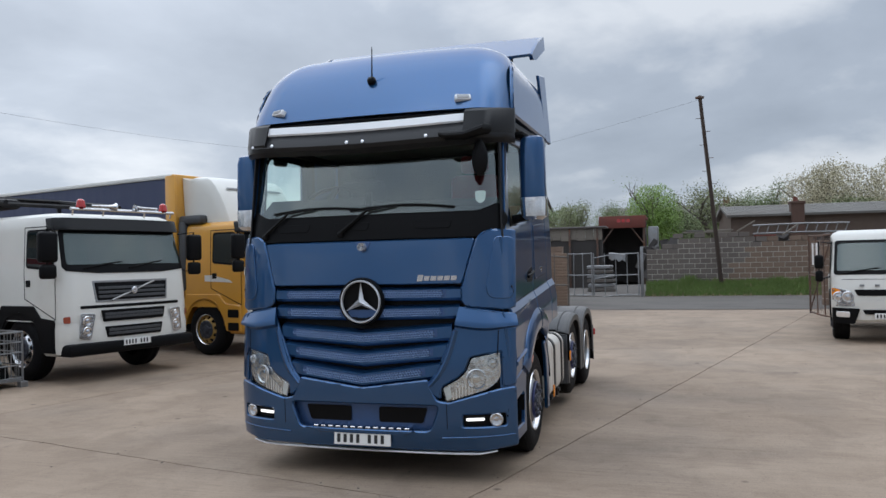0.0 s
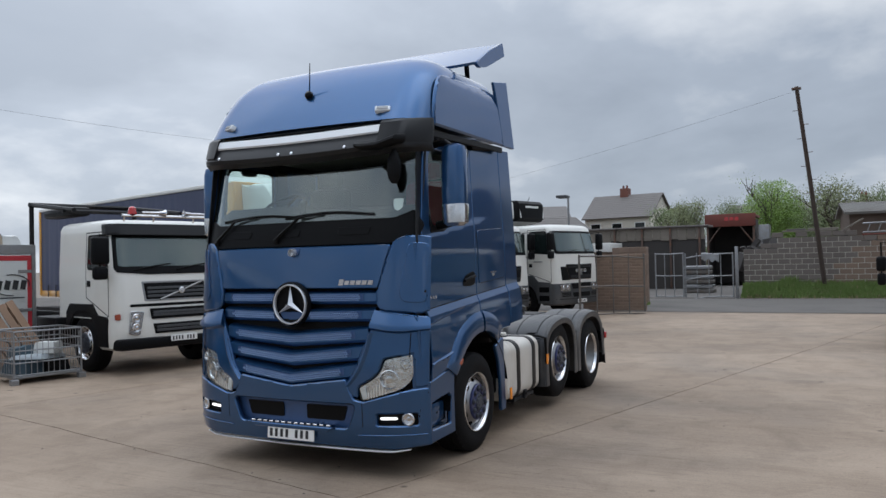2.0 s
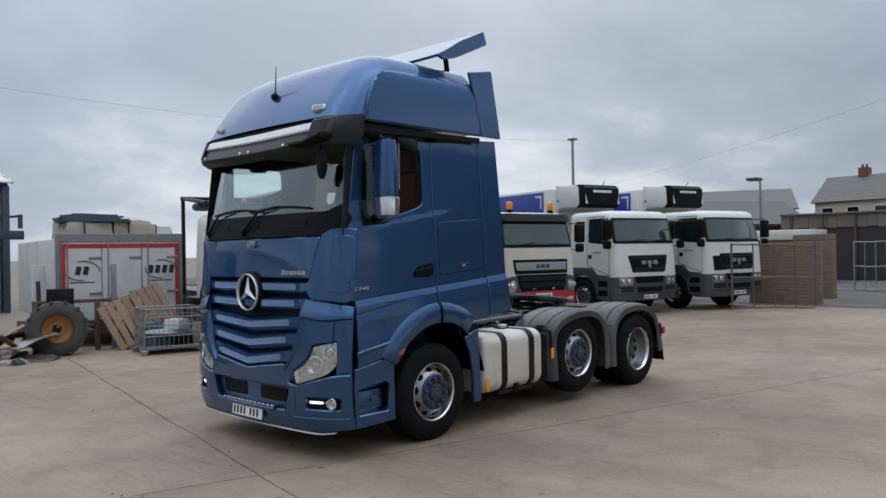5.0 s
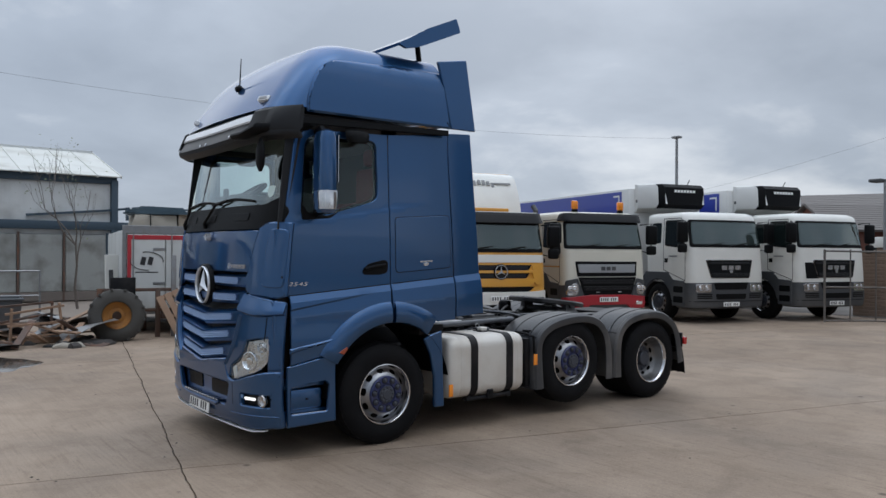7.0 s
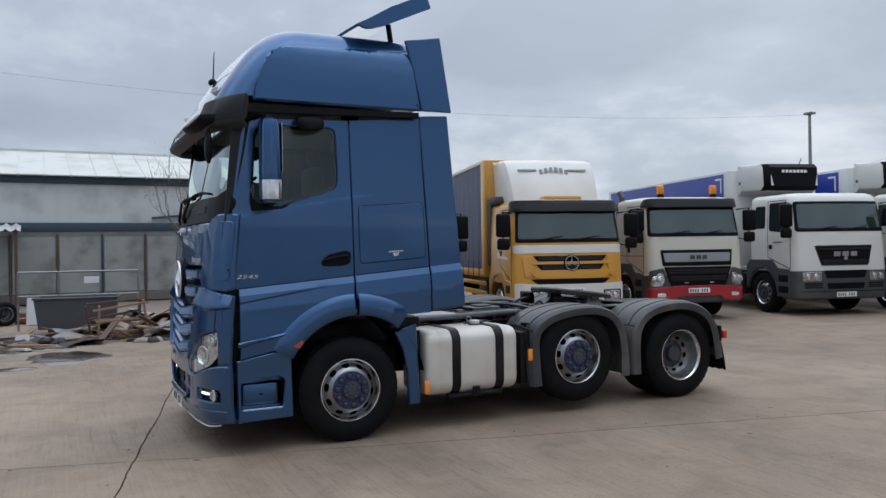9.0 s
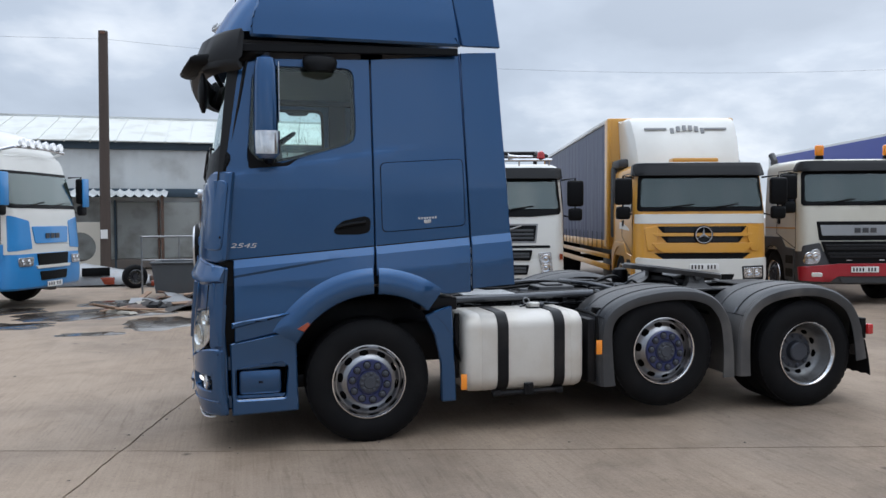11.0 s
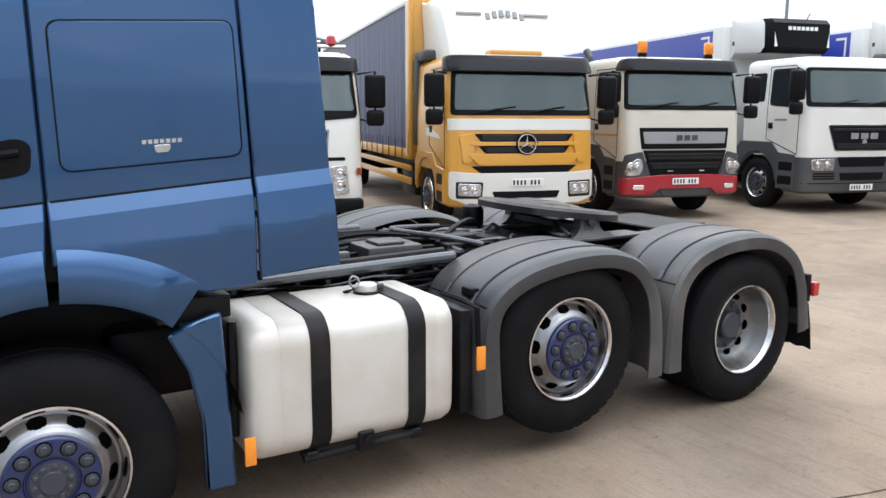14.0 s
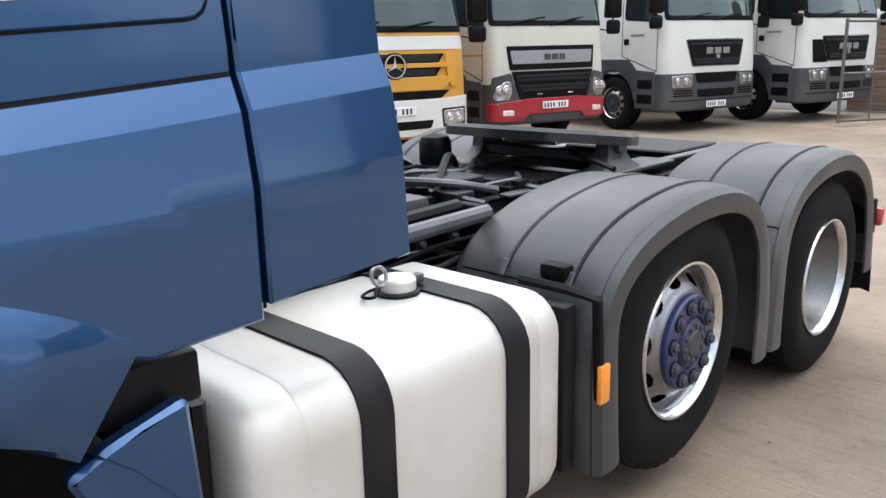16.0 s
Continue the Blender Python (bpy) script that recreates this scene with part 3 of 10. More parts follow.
cols = [-22.0, -11.0, 0.0, 22.9]
vs_ = [-21.6, -18.0, -14.4, -10.8, -7.2, -3.7, 0.0, 7.15, 10.6, 14.5]
for i in range(len(cols) - 1):
    for j in range(len(vs_) - 1):
        bay(cols[i], cols[i + 1], vs_[j], vs_[j + 1])


# ---- the blue tractor unit ----
# Its own frame: nose towards -x, middle line at y = 0, front axle at x = 0.
nose_x = smooth_table([(0.2, -1.25), (0.3, -1.29), (0.45, -1.315), (0.75, -1.325), (1.0, -1.315), (1.5, -1.275), (2.0, -1.235), (2.15, -1.215), (3.0, -1.05), (3.2, -1.02)])
HALF = 1.28


def nose(y, z, d=0.0):
    """The front skin: across, up, and d proud of it."""
    s = min(abs(y) / HALF, 1.0)
    x = nose_x(z) + 0.075 * s ** 2 + 0.16 * s ** 8
    return (x - d * (1 - 0.35 * s ** 6), y * (1 + 0.5 * d * s ** 6 / HALF), z)


def belt(x):
    return 1.450 + 0.083 * (x + 1.04)


def flank(side):
    """The side skin of that side (-1: nearside)."""
    def place(x, z, d=0.0):
        below = belt(x) - z
        inset = float(np.interp(below, (0.0, 0.065, 0.20), (0.050, 0.021, 0.0)))
        inset += 0.031 * max(z - 2.0, 0)
        inset += 0.007 * min(max((z - 2.075 - 0.17 * (x + 0.98)) / 0.03, 0), 1) * min(max((0.50 - x) / 0.4, 0), 1)
        inset += 0.013 * min(max((1.335 + 0.16 * (x + 1.0) - z) / 0.018, 0), 1) * min(max((-0.12 - x) / 0.5, 0), 1) * min(max((z - 1.02) / 0.2, 0), 1)
        if z < 1.0:
            inset += 0.02 * min((1.0 - z) / 0.3, 1)
        return (x, side * (HALF - inset + d), z)
    return place


def arc(cx, cz, r, a0, a1, n=14):
    return [(cx + r * math.cos(radians(a0 + (a1 - a0) * i / n)), cz + r * math.sin(radians(a0 + (a1 - a0) * i / n))) for i in range(n + 1)]


def flip(pts):
    return [(-p[0], p[1]) for p in pts][::-1]


def grille_bar(truck, z, half, drop, h=0.105, gap=0.0):
    """One blue louvre of the grille with its mesh insert; its middle hangs lower by drop."""
    n = 40
    rings, inner = [], []
    for i in range(n + 1):
        y = -half + 2 * half * i / n
        dz = -drop * (1 - abs(y) / half)
        x0 = nose(y, z)[0]
        q = 1.0 if abs(y) < half - 0.08 else 0.75
        prof = [(0.06, -h / 2), (0.0, -h / 2 + 0.006), (-0.028 * q, -h / 2 + 0.03), (-0.022 * q, h / 2 - 0.03), (0.015, h / 2 - 0.006), (0.08, h / 2)]
        rings.append([(x0 + a, y, z + dz + b) for a, b in prof])
    bm = bmesh.new()
    loft(bm, rings, caps=True)
    bar = part("grille_bar", bm, PAINT, truck)
    # perforated insert: rows of small hexagonal cells
    bm = bmesh.new()
    reach, pitch = half - 0.13, 0.0235
    for row in range(3):
        for k in range(int(2 * reach / pitch)):
            y = -reach + pitch * (k + 0.5 * (row % 2) + 0.5)
            if abs(y) < gap or abs(y) > reach - 0.02 * abs(row - 1):
                continue
            zz = z - drop * (1 - abs(y) / half) + 0.0195 * (row - 1) + 0.002
            x0 = nose(y, z)[0] - 0.0335
            for r0, r1 in ((0.0068, 0.0134),):
                ring_a = [bm.verts.new((x0 + 0.004, y + r0 * math.sin(a), zz + r0 * math.cos(a))) for a in [math.pi / 3 * t for t in range(6)]]
                ring_b = [bm.verts.new((x0 - 0.005, y + r1 * math.sin(a), zz + r1 * math.cos(a))) for a in [math.pi / 3 * t for t in range(6)]]
                ring_faces(bm, ring_a, ring_b)
    for f in bm.faces:
        f.smooth = False
    tagged(part("grille_mesh", bm, MESHBLUE, bar, "perforated mesh insert", done=True), kind="stuff")
    bm = bmesh.new()
    lo, hi = [], []
    for i in range(n + 1):
        y = -reach - 0.01 + 2 * (reach + 0.01) * i / n
        zz = z - drop * (1 - abs(y) / half) + 0.002
        x0 = nose(y, z)[0] - 0.0300
        lo.append(bm.verts.new((x0, y, zz - 0.031)))
        hi.append(bm.verts.new((x0 + 0.0005, y, zz + 0.031)))
    ring_faces(bm, lo, hi, closed=False)
    part("mesh_backing", bm, PAINT_SHADE, bar)


def star_emblem(parent, x, y, z, r, tilt, normal=(-1, 0, 0), name="front_emblem"):
    """A chrome ring with a three-pointed shape over a dark dish."""
    c = Vector((x, y, z))
    ax = Vector(normal).normalized()
    em = part(name, lathed([(r * 1.13, 0.0), (r * 1.13, 0.03), (r * 1.08, 0.045), (r * 1.02, 0.035), (r * 0.98, 0.01), (0, -0.004)], c, ax, 48), BLACK if r > 0.1 else EMBLEM, parent)
    ring = [(r * (0.96 + 0.055 * math.cos(a)), 0.04 + 0.045 * r / 0.19 * math.sin(a) * 0.5) for a in [2 * math.pi * k / 10 for k in range(11)]]
    part("ring", lathed(ring, c, ax, 56), EMBLEM, em, "chrome ring")
    bm = bmesh.new()
    up = (Vector((0, 0, 1)) - ax * ax.z).normalized()
    left = ax.cross(up)
    mid_f = bm.verts.new(c + ax * 0.075)
    pts = []
    for k in range(6):
        a = math.pi / 3 * k
        rr = r * 0.93 if k % 2 == 0 else r * 0.17
        pts.append(bm.verts.new(c + (up * math.cos(a) + left * math.sin(a)) * rr + ax * 0.035))
    mid_b = bm.verts.new(c + ax * 0.01)
    for k in range(6):
        bm.faces.new((pts[k], pts[(k + 1) % 6], mid_f))
        bm.faces.new((pts[(k + 1) % 6], pts[k], mid_b))
    part("points", bm, EMBLEM, em, "chrome three-pointed shape")
    return em


def number_plate(parent, m, w=0.52, h=0.111, mat=None, groups=(4, 3)):
    """A plate whose characters are plain bars. m: its middle, facing local -x, across along y."""
    bm = boxed(-0.008, 0.004, -w / 2, w / 2, -h / 2, h / 2, 0.004, 1)
    pl = part("number_plate", bm, mat or WHITEPL, parent, "white plate with dark bars")
    pl.matrix_basis = m
    n = sum(groups) + 0.8 * (len(groups) - 1)
    cw = (w - 0.06) / n
    y = (w - 0.06) / 2
    for g in groups:
        for k in range(g):
            part("plate_bar", boxed(-0.0105, -0.008, y - cw * 0.5, y, -h * 0.32, h * 0.32), BAR, pl)
            y -= cw
        y -= cw * 0.8
    return pl


truck = thing("tractor_unit", "metallic blue three-axle tractor unit with high roof and raised flap", "truck", pose(0, 1.22, 0))

# added dark box behind the skins to block light, hollow where the cab is
bm = bmesh.new()
box(bm, -1.14, -0.58, -1.17, 1.17, 0.42, 1.30)
box(bm, -1.12, 0.79, -1.19, 1.19, 1.24, 1.96)
box(bm, -1.17, -0.9, -1.05, 1.05, 0.35, 1.9)
part("inner_body", bm, FRAME, truck)
part("cab_floor_trim", boxed(-1.1, 0.74, -1.15, 1.15, 1.9, 2.02), DARKIN, truck)
part("cab_ceiling", boxed(-1.0, 0.74, -1.14, 1.14, 3.0, 3.05), PALEIN, truck)
bm = boxed(0.72, 0.80, -1.19, 1.19, 1.95, 3.06)
part("cab_rear_wall", bm, PAINT_SHADE, truck)
part("bunk_curtain", boxed(0.68, 0.71, -1.13, 1.13, 2.1, 3.0), DARKIN, truck)

# bonnet and corner panels
part("bonnet", panel(rounded([(-0.985, 2.035), (0.985, 2.035), (0.875, 1.655), (-0.875, 1.655)], [0.03, 0.03, 0.02, 0.02]), nose, 0.035, 0.008, 0.07), PAINT, truck)
for s in (-1, 1):
    o = rounded([(0.868, 1.62), (0.872, 1.50), (0.94, 1.455), (1.22, 1.43), (1.279, 1.45), (1.279, 2.10), (1.10, 2.115), (0.995, 2.06)], [0.02, 0.03, 0.03, 0.02, 0.01, 0.01, 0.08, 0.08])
    part("corner_panel", panel(o if s > 0 else flip(o), nose, 0.045, 0.015, 0.05), PAINT, truck)
    o = rounded([(1.065, 1.60), (1.10, 1.53), (1.26, 1.52), (1.27, 2.04), (1.13, 2.05)], 0.05)
    part("corner_inlay", panel(o if s > 0 else flip(o), nose, 0.012, 0.006, 0.05, base=0.045), PAINT, truck)
part("bonnet_badge", panel(rounded([(-0.075, 2.03), (0.075, 2.03), (0.045, 1.965), (0, 1.93), (-0.045, 1.965)], 0.02), nose, 0.006, 0.002, base=0.035), PAINT_SHADE, truck)
star_emblem(truck, nose(0, 1.98)[0] - 0.04, 0, 1.985, 0.032, 0, name="small_emblem")
for k in range(6):                        # model lettering, a bar for each character
    y0 = -0.50 - k * 0.058
    char = part("model_name_bar", boxed(-0.004, 0.004, y0 - 0.048, y0, -0.019 if k else -0.024, 0.019 if k else 0.03), SILVERBAR, truck, "silver lettering drawn as a bar")
    char.matrix_basis = Matrix.Translation((nose(-0.62, 1.70)[0] - 0.04, 0, 1.705))
    for v in char.data.vertices:
        v.co.x += nose(v.co.y, 1.7)[0] - nose(-0.62, 1.70)[0]
        v.co.y -= 0.25 * v.co.z

# grille
part("grille_backing", panel(rounded([(-0.88, 1.66), (0.88, 1.66), (0.83, 1.25), (0.66, 0.84), (0.0, 0.75), (-0.66, 0.84), (-0.83, 1.25)], 0.02), nose, 0.01, 0.0, 0.12, base=-0.07), BLACK, truck)
for z, half, drop, gap in ((1.575, 0.865, 0.0, 0.20), (1.425, 0.85, 0.015, 0.20), (1.255, 0.79, 0.055, 0.0), (1.10, 0.755, 0.075, 0.0), (0.94, 0.685, 0.09, 0.0)):
    grille_bar(truck, z, half, drop, 0.130 if gap else 0.150, gap)
star_emblem(truck, nose(0, 1.52)[0] - 0.028, 0, 1.515, 0.183, 0)


def moulding(edge_a, edge_b, depths, s):
    """A smooth raised strip on the cab's face between two edges."""
    a, b = [smooth_path([(u, v, 0) for u, v in e], 6) for e in (edge_a, edge_b)]
    bm = bmesh.new()
    rows_ = []
    for p, q in zip(a, b):
        n = len(depths) - 1
        rows_.append([bm.verts.new(nose(s * (p[0] + (q[0] - p[0]) * i / n), p[1] + (q[1] - p[1]) * i / n, d)) for i, d in enumerate(depths)])
    for one, two in zip(rows_, rows_[1:]):
        for i in range(len(one) - 1):
            bm.faces.new((one[i], one[i + 1], two[i + 1], two[i]))
    for end in (rows_[0], rows_[-1]):
        bm.faces.new(end)
    return bm


# blue frame round the lower grille, down to the bumper
for s in (-1, 1):
    o = rounded([(0.90, 1.47), (1.279, 1.40), (1.279, 0.81), (1.19, 0.80), (1.182, 1.092), (0.940, 1.045), (0.902, 0.935), (0.835, 0.872), (0.705, 0.80), (0.70, 0.705), (0.66, 0.71), (0.56, 0.80), (0.665, 0.93), (0.755, 1.16)], [0.03, 0.02, 0.01, 0.01, 0.02, 0.02, 0.03, 0.03, 0.03, 0.01, 0.02, 0.02, 0.05, 0.05])
    part("fascia", panel(o if s > 0 else flip(o), nose, 0.04, 0.012, 0.05), PAINT, truck)
    part("fascia_ledge", moulding([(0.855, 1.466), (1.06, 1.432), (1.279, 1.392)], [(0.825, 1.292), (1.06, 1.262), (1.279, 1.285)], (0.036, 0.046, 0.056, 0.066, 0.075, 0.084, 0.084, 0.040), s), PAINT, truck)
    part("grille_frame", moulding([(0.800, 1.275), (0.75, 1.10), (0.68, 0.94), (0.585, 0.815)], [(0.850, 1.265), (0.80, 1.08), (0.725, 0.92), (0.625, 0.80)], (0.034, 0.050, 0.058, 0.060, 0.056, 0.048, 0.038), s), PAINT, truck)
    part("fascia_seam", panel([(s * 1.155, 1.265), (s * 1.162, 1.265), (s * 1.155, 1.055), (s * 1.148, 1.055)][::s], nose, 0.002, 0, 0.2, base=0.0402), BLACK, truck)
    o = rounded([(1.0, 1.135), (1.279, 1.13), (1.279, 0.64), (1.18, 0.64), (1.16, 1.0)], 0.02)
    part("lamp_cheek", panel(o if s > 0 else flip(o), nose, 0.02, 0.006, 0.05, base=-0.01), PAINT, truck)
    # headlamp
    o = rounded([(0.950, 1.036), (1.172, 1.082), (1.180, 0.88), (1.10, 0.785), (0.90, 0.725), (0.740, 0.680), (0.712, 0.795), (0.845, 0.865), (0.912, 0.930)], [0.02, 0.02, 0.05, 0.08, 0.08, 0.01, 0.02, 0.04, 0.04])
    o = o if s > 0 else flip(o)
    hl = part("headlamp", panel(o, nose, 0.012, 0.003, 0.05, base=0.0), LAMPBOWL, truck, "clear headlamp with chrome bowls")
    for yy, zz, rr in ((0.985, 0.868, 0.085), (1.115, 0.995, 0.042)):
        c = nose(s * yy, zz, 0.012)
        part("reflector_bowl", lathed([(rr, 0.016), (rr * 0.93, 0.02), (rr * 0.8, 0.0), (rr * 0.45, -0.02), (rr * 0.38, 0.012), (0, 0.018)], c, (-0.9, s * 0.4, 0), 28), CHROME, hl)
    bm = bmesh.new()
    for k in range(7):
        yy = 0.80 + 0.026 * k
        box(bm, -0.005, 0.006, -0.004, 0.004, -0.03 - 0.006 * k, 0.03 + 0.006 * k, m=Matrix.Translation(nose(s * yy, 0.725 + 0.014 * k, 0.016)))
    part("lamp_ribs", bm, LENS, hl)
    part("cover", panel(o, nose, 0.004, 0.0015, 0.05, base=0.034), CLEAR, hl, "clear cover").visible_shadow = False
    o = rounded([(0.716, 0.788), (0.768, 0.812), (0.788, 0.705), (0.745, 0.688)], 0.01)
    part("lamp_end", panel(o if s > 0 else flip(o), nose, 0.010, 0.003, 0.05, base=0.012), LAMPGLASS, hl, "pale indicator end")

# bumper
outer = rounded([(-1.279, 0.795), (-1.165, 0.785), (-1.09, 0.765), (-0.755, 0.672), (-0.665, 0.69), (-0.61, 0.80), (-0.585, 0.862), (-0.34, 0.83), (0.0, 0.785), (0.34, 0.83), (0.585, 0.862), (0.61, 0.80), (0.665, 0.69), (0.755, 0.672), (1.09, 0.765), (1.165, 0.785), (1.279, 0.795), (1.279, 0.30), (1.02, 0.265), (-1.02, 0.265), (-1.279, 0.30)], 0.02)
hole = rounded([(-0.68, 0.645), (0.68, 0.645), (0.60, 0.43), (-0.60, 0.43)], 0.05)[::-1]
lampholes = [rounded([(s * 0.875, 0.572), (s * 1.205, 0.582), (s * 1.205, 0.478), (s * 0.875, 0.47)], 0.02) for s in (-1, 1)]
part("bumper", panel(outer, nose, 0.045, 0.012, 0.05, holes=[hole, *lampholes]), PAINT, truck)
part("bumper_recess", panel(rounded([(-0.72, 0.67), (0.72, 0.67), (0.66, 0.40), (-0.66, 0.40)], 0.04), nose, 0.012, 0.0, 0.1, base=-0.045), PAINT_SHADE, truck)
for s in (-1, 1):
    bm = panel(rounded([(s * 0.13, 0.615), (s * 0.56, 0.615), (s * 0.52, 0.485), (s * 0.13, 0.485)], 0.02), nose, 0.01, 0.0, 0.1, base=-0.033)
    part("lower_intake", bm, BLACK, truck)
    c = nose(s * 1.03, 0.525)
    fog = part("fog_lamp", panel(rounded([(s * 0.78, 0.59), (s * 1.22, 0.60), (s * 1.22, 0.46), (s * 0.78, 0.45)], 0.02), nose, 0.01, 0.0, 0.1, base=-0.02), BLACK, truck)
    part("lens", lathed([(0.052, 0.0), (0.056, 0.03), (0.047, 0.036), (0.044, 0.02), (0.02, 0.012), (0, 0.02)], nose(s * 1.135, 0.53, 0.0), (-1, s * 0.25, 0), 28), LAMPBOWL, fog)
    part("day_light", panel(rounded([(s * 0.895, 0.540), (s * 1.045, 0.543), (s * 1.045, 0.522), (s * 0.90, 0.517)], 0.01), nose, 0.012, 0.002, 0.08, base=0.0), DAYLAMP, fog, "lit white strip")
    # raised rib shaped to stand in for the highlight along the bumper's crease
    o = [(s * 0.70, 0.385), (s * 1.26, 0.405), (s * 1.26, 0.39), (s * 0.70, 0.37)]
    part("bumper_rib", panel(o, nose, 0.010, 0.004, 0.1, base=0.044), PAINT, truck)
    o = [(s * 0.745, 0.668), (s * 0.751, 0.668), (s * 0.751, 0.272), (s * 0.745, 0.272)]
    part("bumper_seam", panel(o, nose, 0.0015, 0.0, 0.2, base=0.045), BLACK, truck)
bm = bmesh.new()
for k in range(13):
    y = -0.42 + 0.07 * k
    x = nose(y, 0.44)[0] - 0.05
    box(bm, x, x + 0.10, y, y + 0.045, 0.435, 0.452, 0.004, 1)
part("step_treads", bm, CHROME, truck)
part("bumper_step", panel(rounded([(-0.47, 0.435), (0.47, 0.435), (0.40, 0.395), (-0.40, 0.395)], 0.01), nose, 0.035, 0.008, 0.08, base=0.04), PAINT, truck)
part("front_lip", panel([(-1.13, 0.268), (-1.0, 0.250), (1.0, 0.250), (1.13, 0.268), (1.13, 0.258), (1.0, 0.236), (-1.0, 0.236), (-1.13, 0.258)], nose, 0.05, 0.004, 0.08), STRIP, truck)
bm = boxed(-1.2, -0.55, -1.1, 1.1, 0.30, 0.42)
part("under_tray", bm, BLACK, truck)
number_plate(truck, pose(nose(0, 0.35)[0] - 0.07, 0.0, 0.352, 0, 4, 0))

# windscreen, its black surround, wipers and dash
part("cowl", panel(rounded([(-1.16, 2.34), (-1.0, 2.27), (1.0, 2.27), (1.16, 2.34), (1.235, 2.20), (1.20, 2.10), (1.0, 2.045), (-1.0, 2.045), (-1.20, 2.10), (-1.235, 2.20)], 0.03), nose, 0.02, 0.004, 0.07), BLACK, truck)
for y in (-0.62, 0.12, 0.70):
    part("cowl_vent", panel(rounded([(y - 0.17, 2.20), (y + 0.17, 2.20), (y + 0.15, 2.13), (y - 0.15, 2.13)], 0.02), nose, 0.006, 0.002, 0.07, base=0.02), BLACK, truck)
screen = part("windscreen", panel(rounded([(-1.17, 2.99), (1.17, 2.99), (1.19, 2.3), (1.0, 2.24), (-1.0, 2.24), (-1.19, 2.3)], 0.05), nose, 0.006, 0.0, 0.09, base=0.002), GLASS, truck, "large tinted windscreen")
screen.visible_shadow = False
part("inspection_disc", panel(rounded([(-1.06, 2.44), (-0.97, 2.44), (-0.975, 2.36), (-1.015, 2.325), (-1.055, 2.36)], 0.02), nose, 0.002, 0, 0.1, base=-0.004), WHITEPL, truck)
for s in (-1, 1):
    o = [(1.13, 3.03), (1.205, 3.03), (1.215, 2.08), (1.19, 2.10), (1.165, 2.3)]
    part("a_pillar", panel(o if s > 0 else flip(o), nose, 0.022, 0.004, 0.05, base=-0.016), SATIN, truck)
part("screen_header", panel(rounded([(-1.17, 3.06), (1.17, 3.06), (1.17, 2.88), (-1.17, 2.88)], 0.02), nose, 0.012, 0.0, 0.09, base=-0.012), BLACK, truck)
bm = bmesh.new()
loft(bm, [[(-1.12 + 0.05 * (y / 1.1) ** 2, y, 2.02), (-1.13 + 0.06 * (y / 1.1) ** 2, y, 2.33 + 0.02 * math.cos(y * 3)), (-0.86, y, 2.40 + (0.05 if y > 0 else 0)), (-0.66, y, 2.36), (-0.60, y, 2.02)] for y in [-1.1 + 0.1 * k for k in range(23)]])
dash = part("dashboard", bm, DARKIN, truck)
sw = bmesh.new()
t = [(0.22 * math.cos(a), 0.22 * math.sin(a), 0) for a in [2 * math.pi * k / 24 for k in range(25)]]
tube(sw, t, 0.018, 6)
box(sw, -0.21, 0.21, -0.03, 0.03, -0.02, 0.01)
wheel_ob = part("steering_wheel", sw, BLACK, truck)
wheel_ob.matrix_basis = pose(-0.62, 0.62, 2.47, 0, -35, 0)
for y in (-0.62, 0.62):
    bm = bmesh.new()
    box(bm, -0.28, 0.26, y - 0.26, y + 0.26, 2.0, 2.2, 0.05)
    box(bm, 0.14, 0.30, y - 0.25, y + 0.25, 2.15, 2.72, 0.06)
    box(bm, 0.17, 0.29, y - 0.14, y + 0.14, 2.74, 2.92, 0.04)
    part("seat", bm, REDSEAT if y < 0 else DARKIN, truck)
part("bunk", boxed(0.34, 0.68, -1.12, 1.12, 2.0, 2.40, 0.05), REDSEAT, truck)
for y0, reach in ((1.0, 0.98), (0.22, 0.95)):
    bm = bmesh.new()
    tube(bm, [nose(y0, 2.10, 0.03), nose(y0 - 0.03, 2.13, 0.05), nose(y0 - 0.25, 2.305, 0.05), nose(y0 - 0.5, 2.335, 0.04)], [0.02, 0.017, 0.012, 0.009], 6)
    tube(bm, [nose(y0 - 0.08 - reach * f, 2.305 + 0.035 * math.sin(math.pi * f), 0.02) for f in [k / 8 for k in range(9)]], 0.012, 5)
    lathe(bm, [(0.03, 0), (0.03, 0.02), (0.015, 0.03), (0, 0.03)], nose(y0, 2.10, 0.02), (-1, 0, 0), 12)
    part("wiper", bm, BLACK, truck)
bm = boxed(-0.02, 0.02, -0.035, 0.035, -0.07, 0.07, 0.012)
o = part("screen_sensor", bm, BLACK, truck)
o.matrix_basis = Matrix.Translation(nose(0, 2.40, -0.05))


# visor with its pale strip, wrapping round both corners
def visor_ring(y, lift, rows):
    s = min(abs(y) / 1.30, 1)
    x = -1.30 + 0.06 * s ** 2 + 0.29 * s ** 7
    return [(x + dx * (1 - 0.6 * s ** 8), y * 0.995, z + lift * s ** 2) for dx, z in rows]


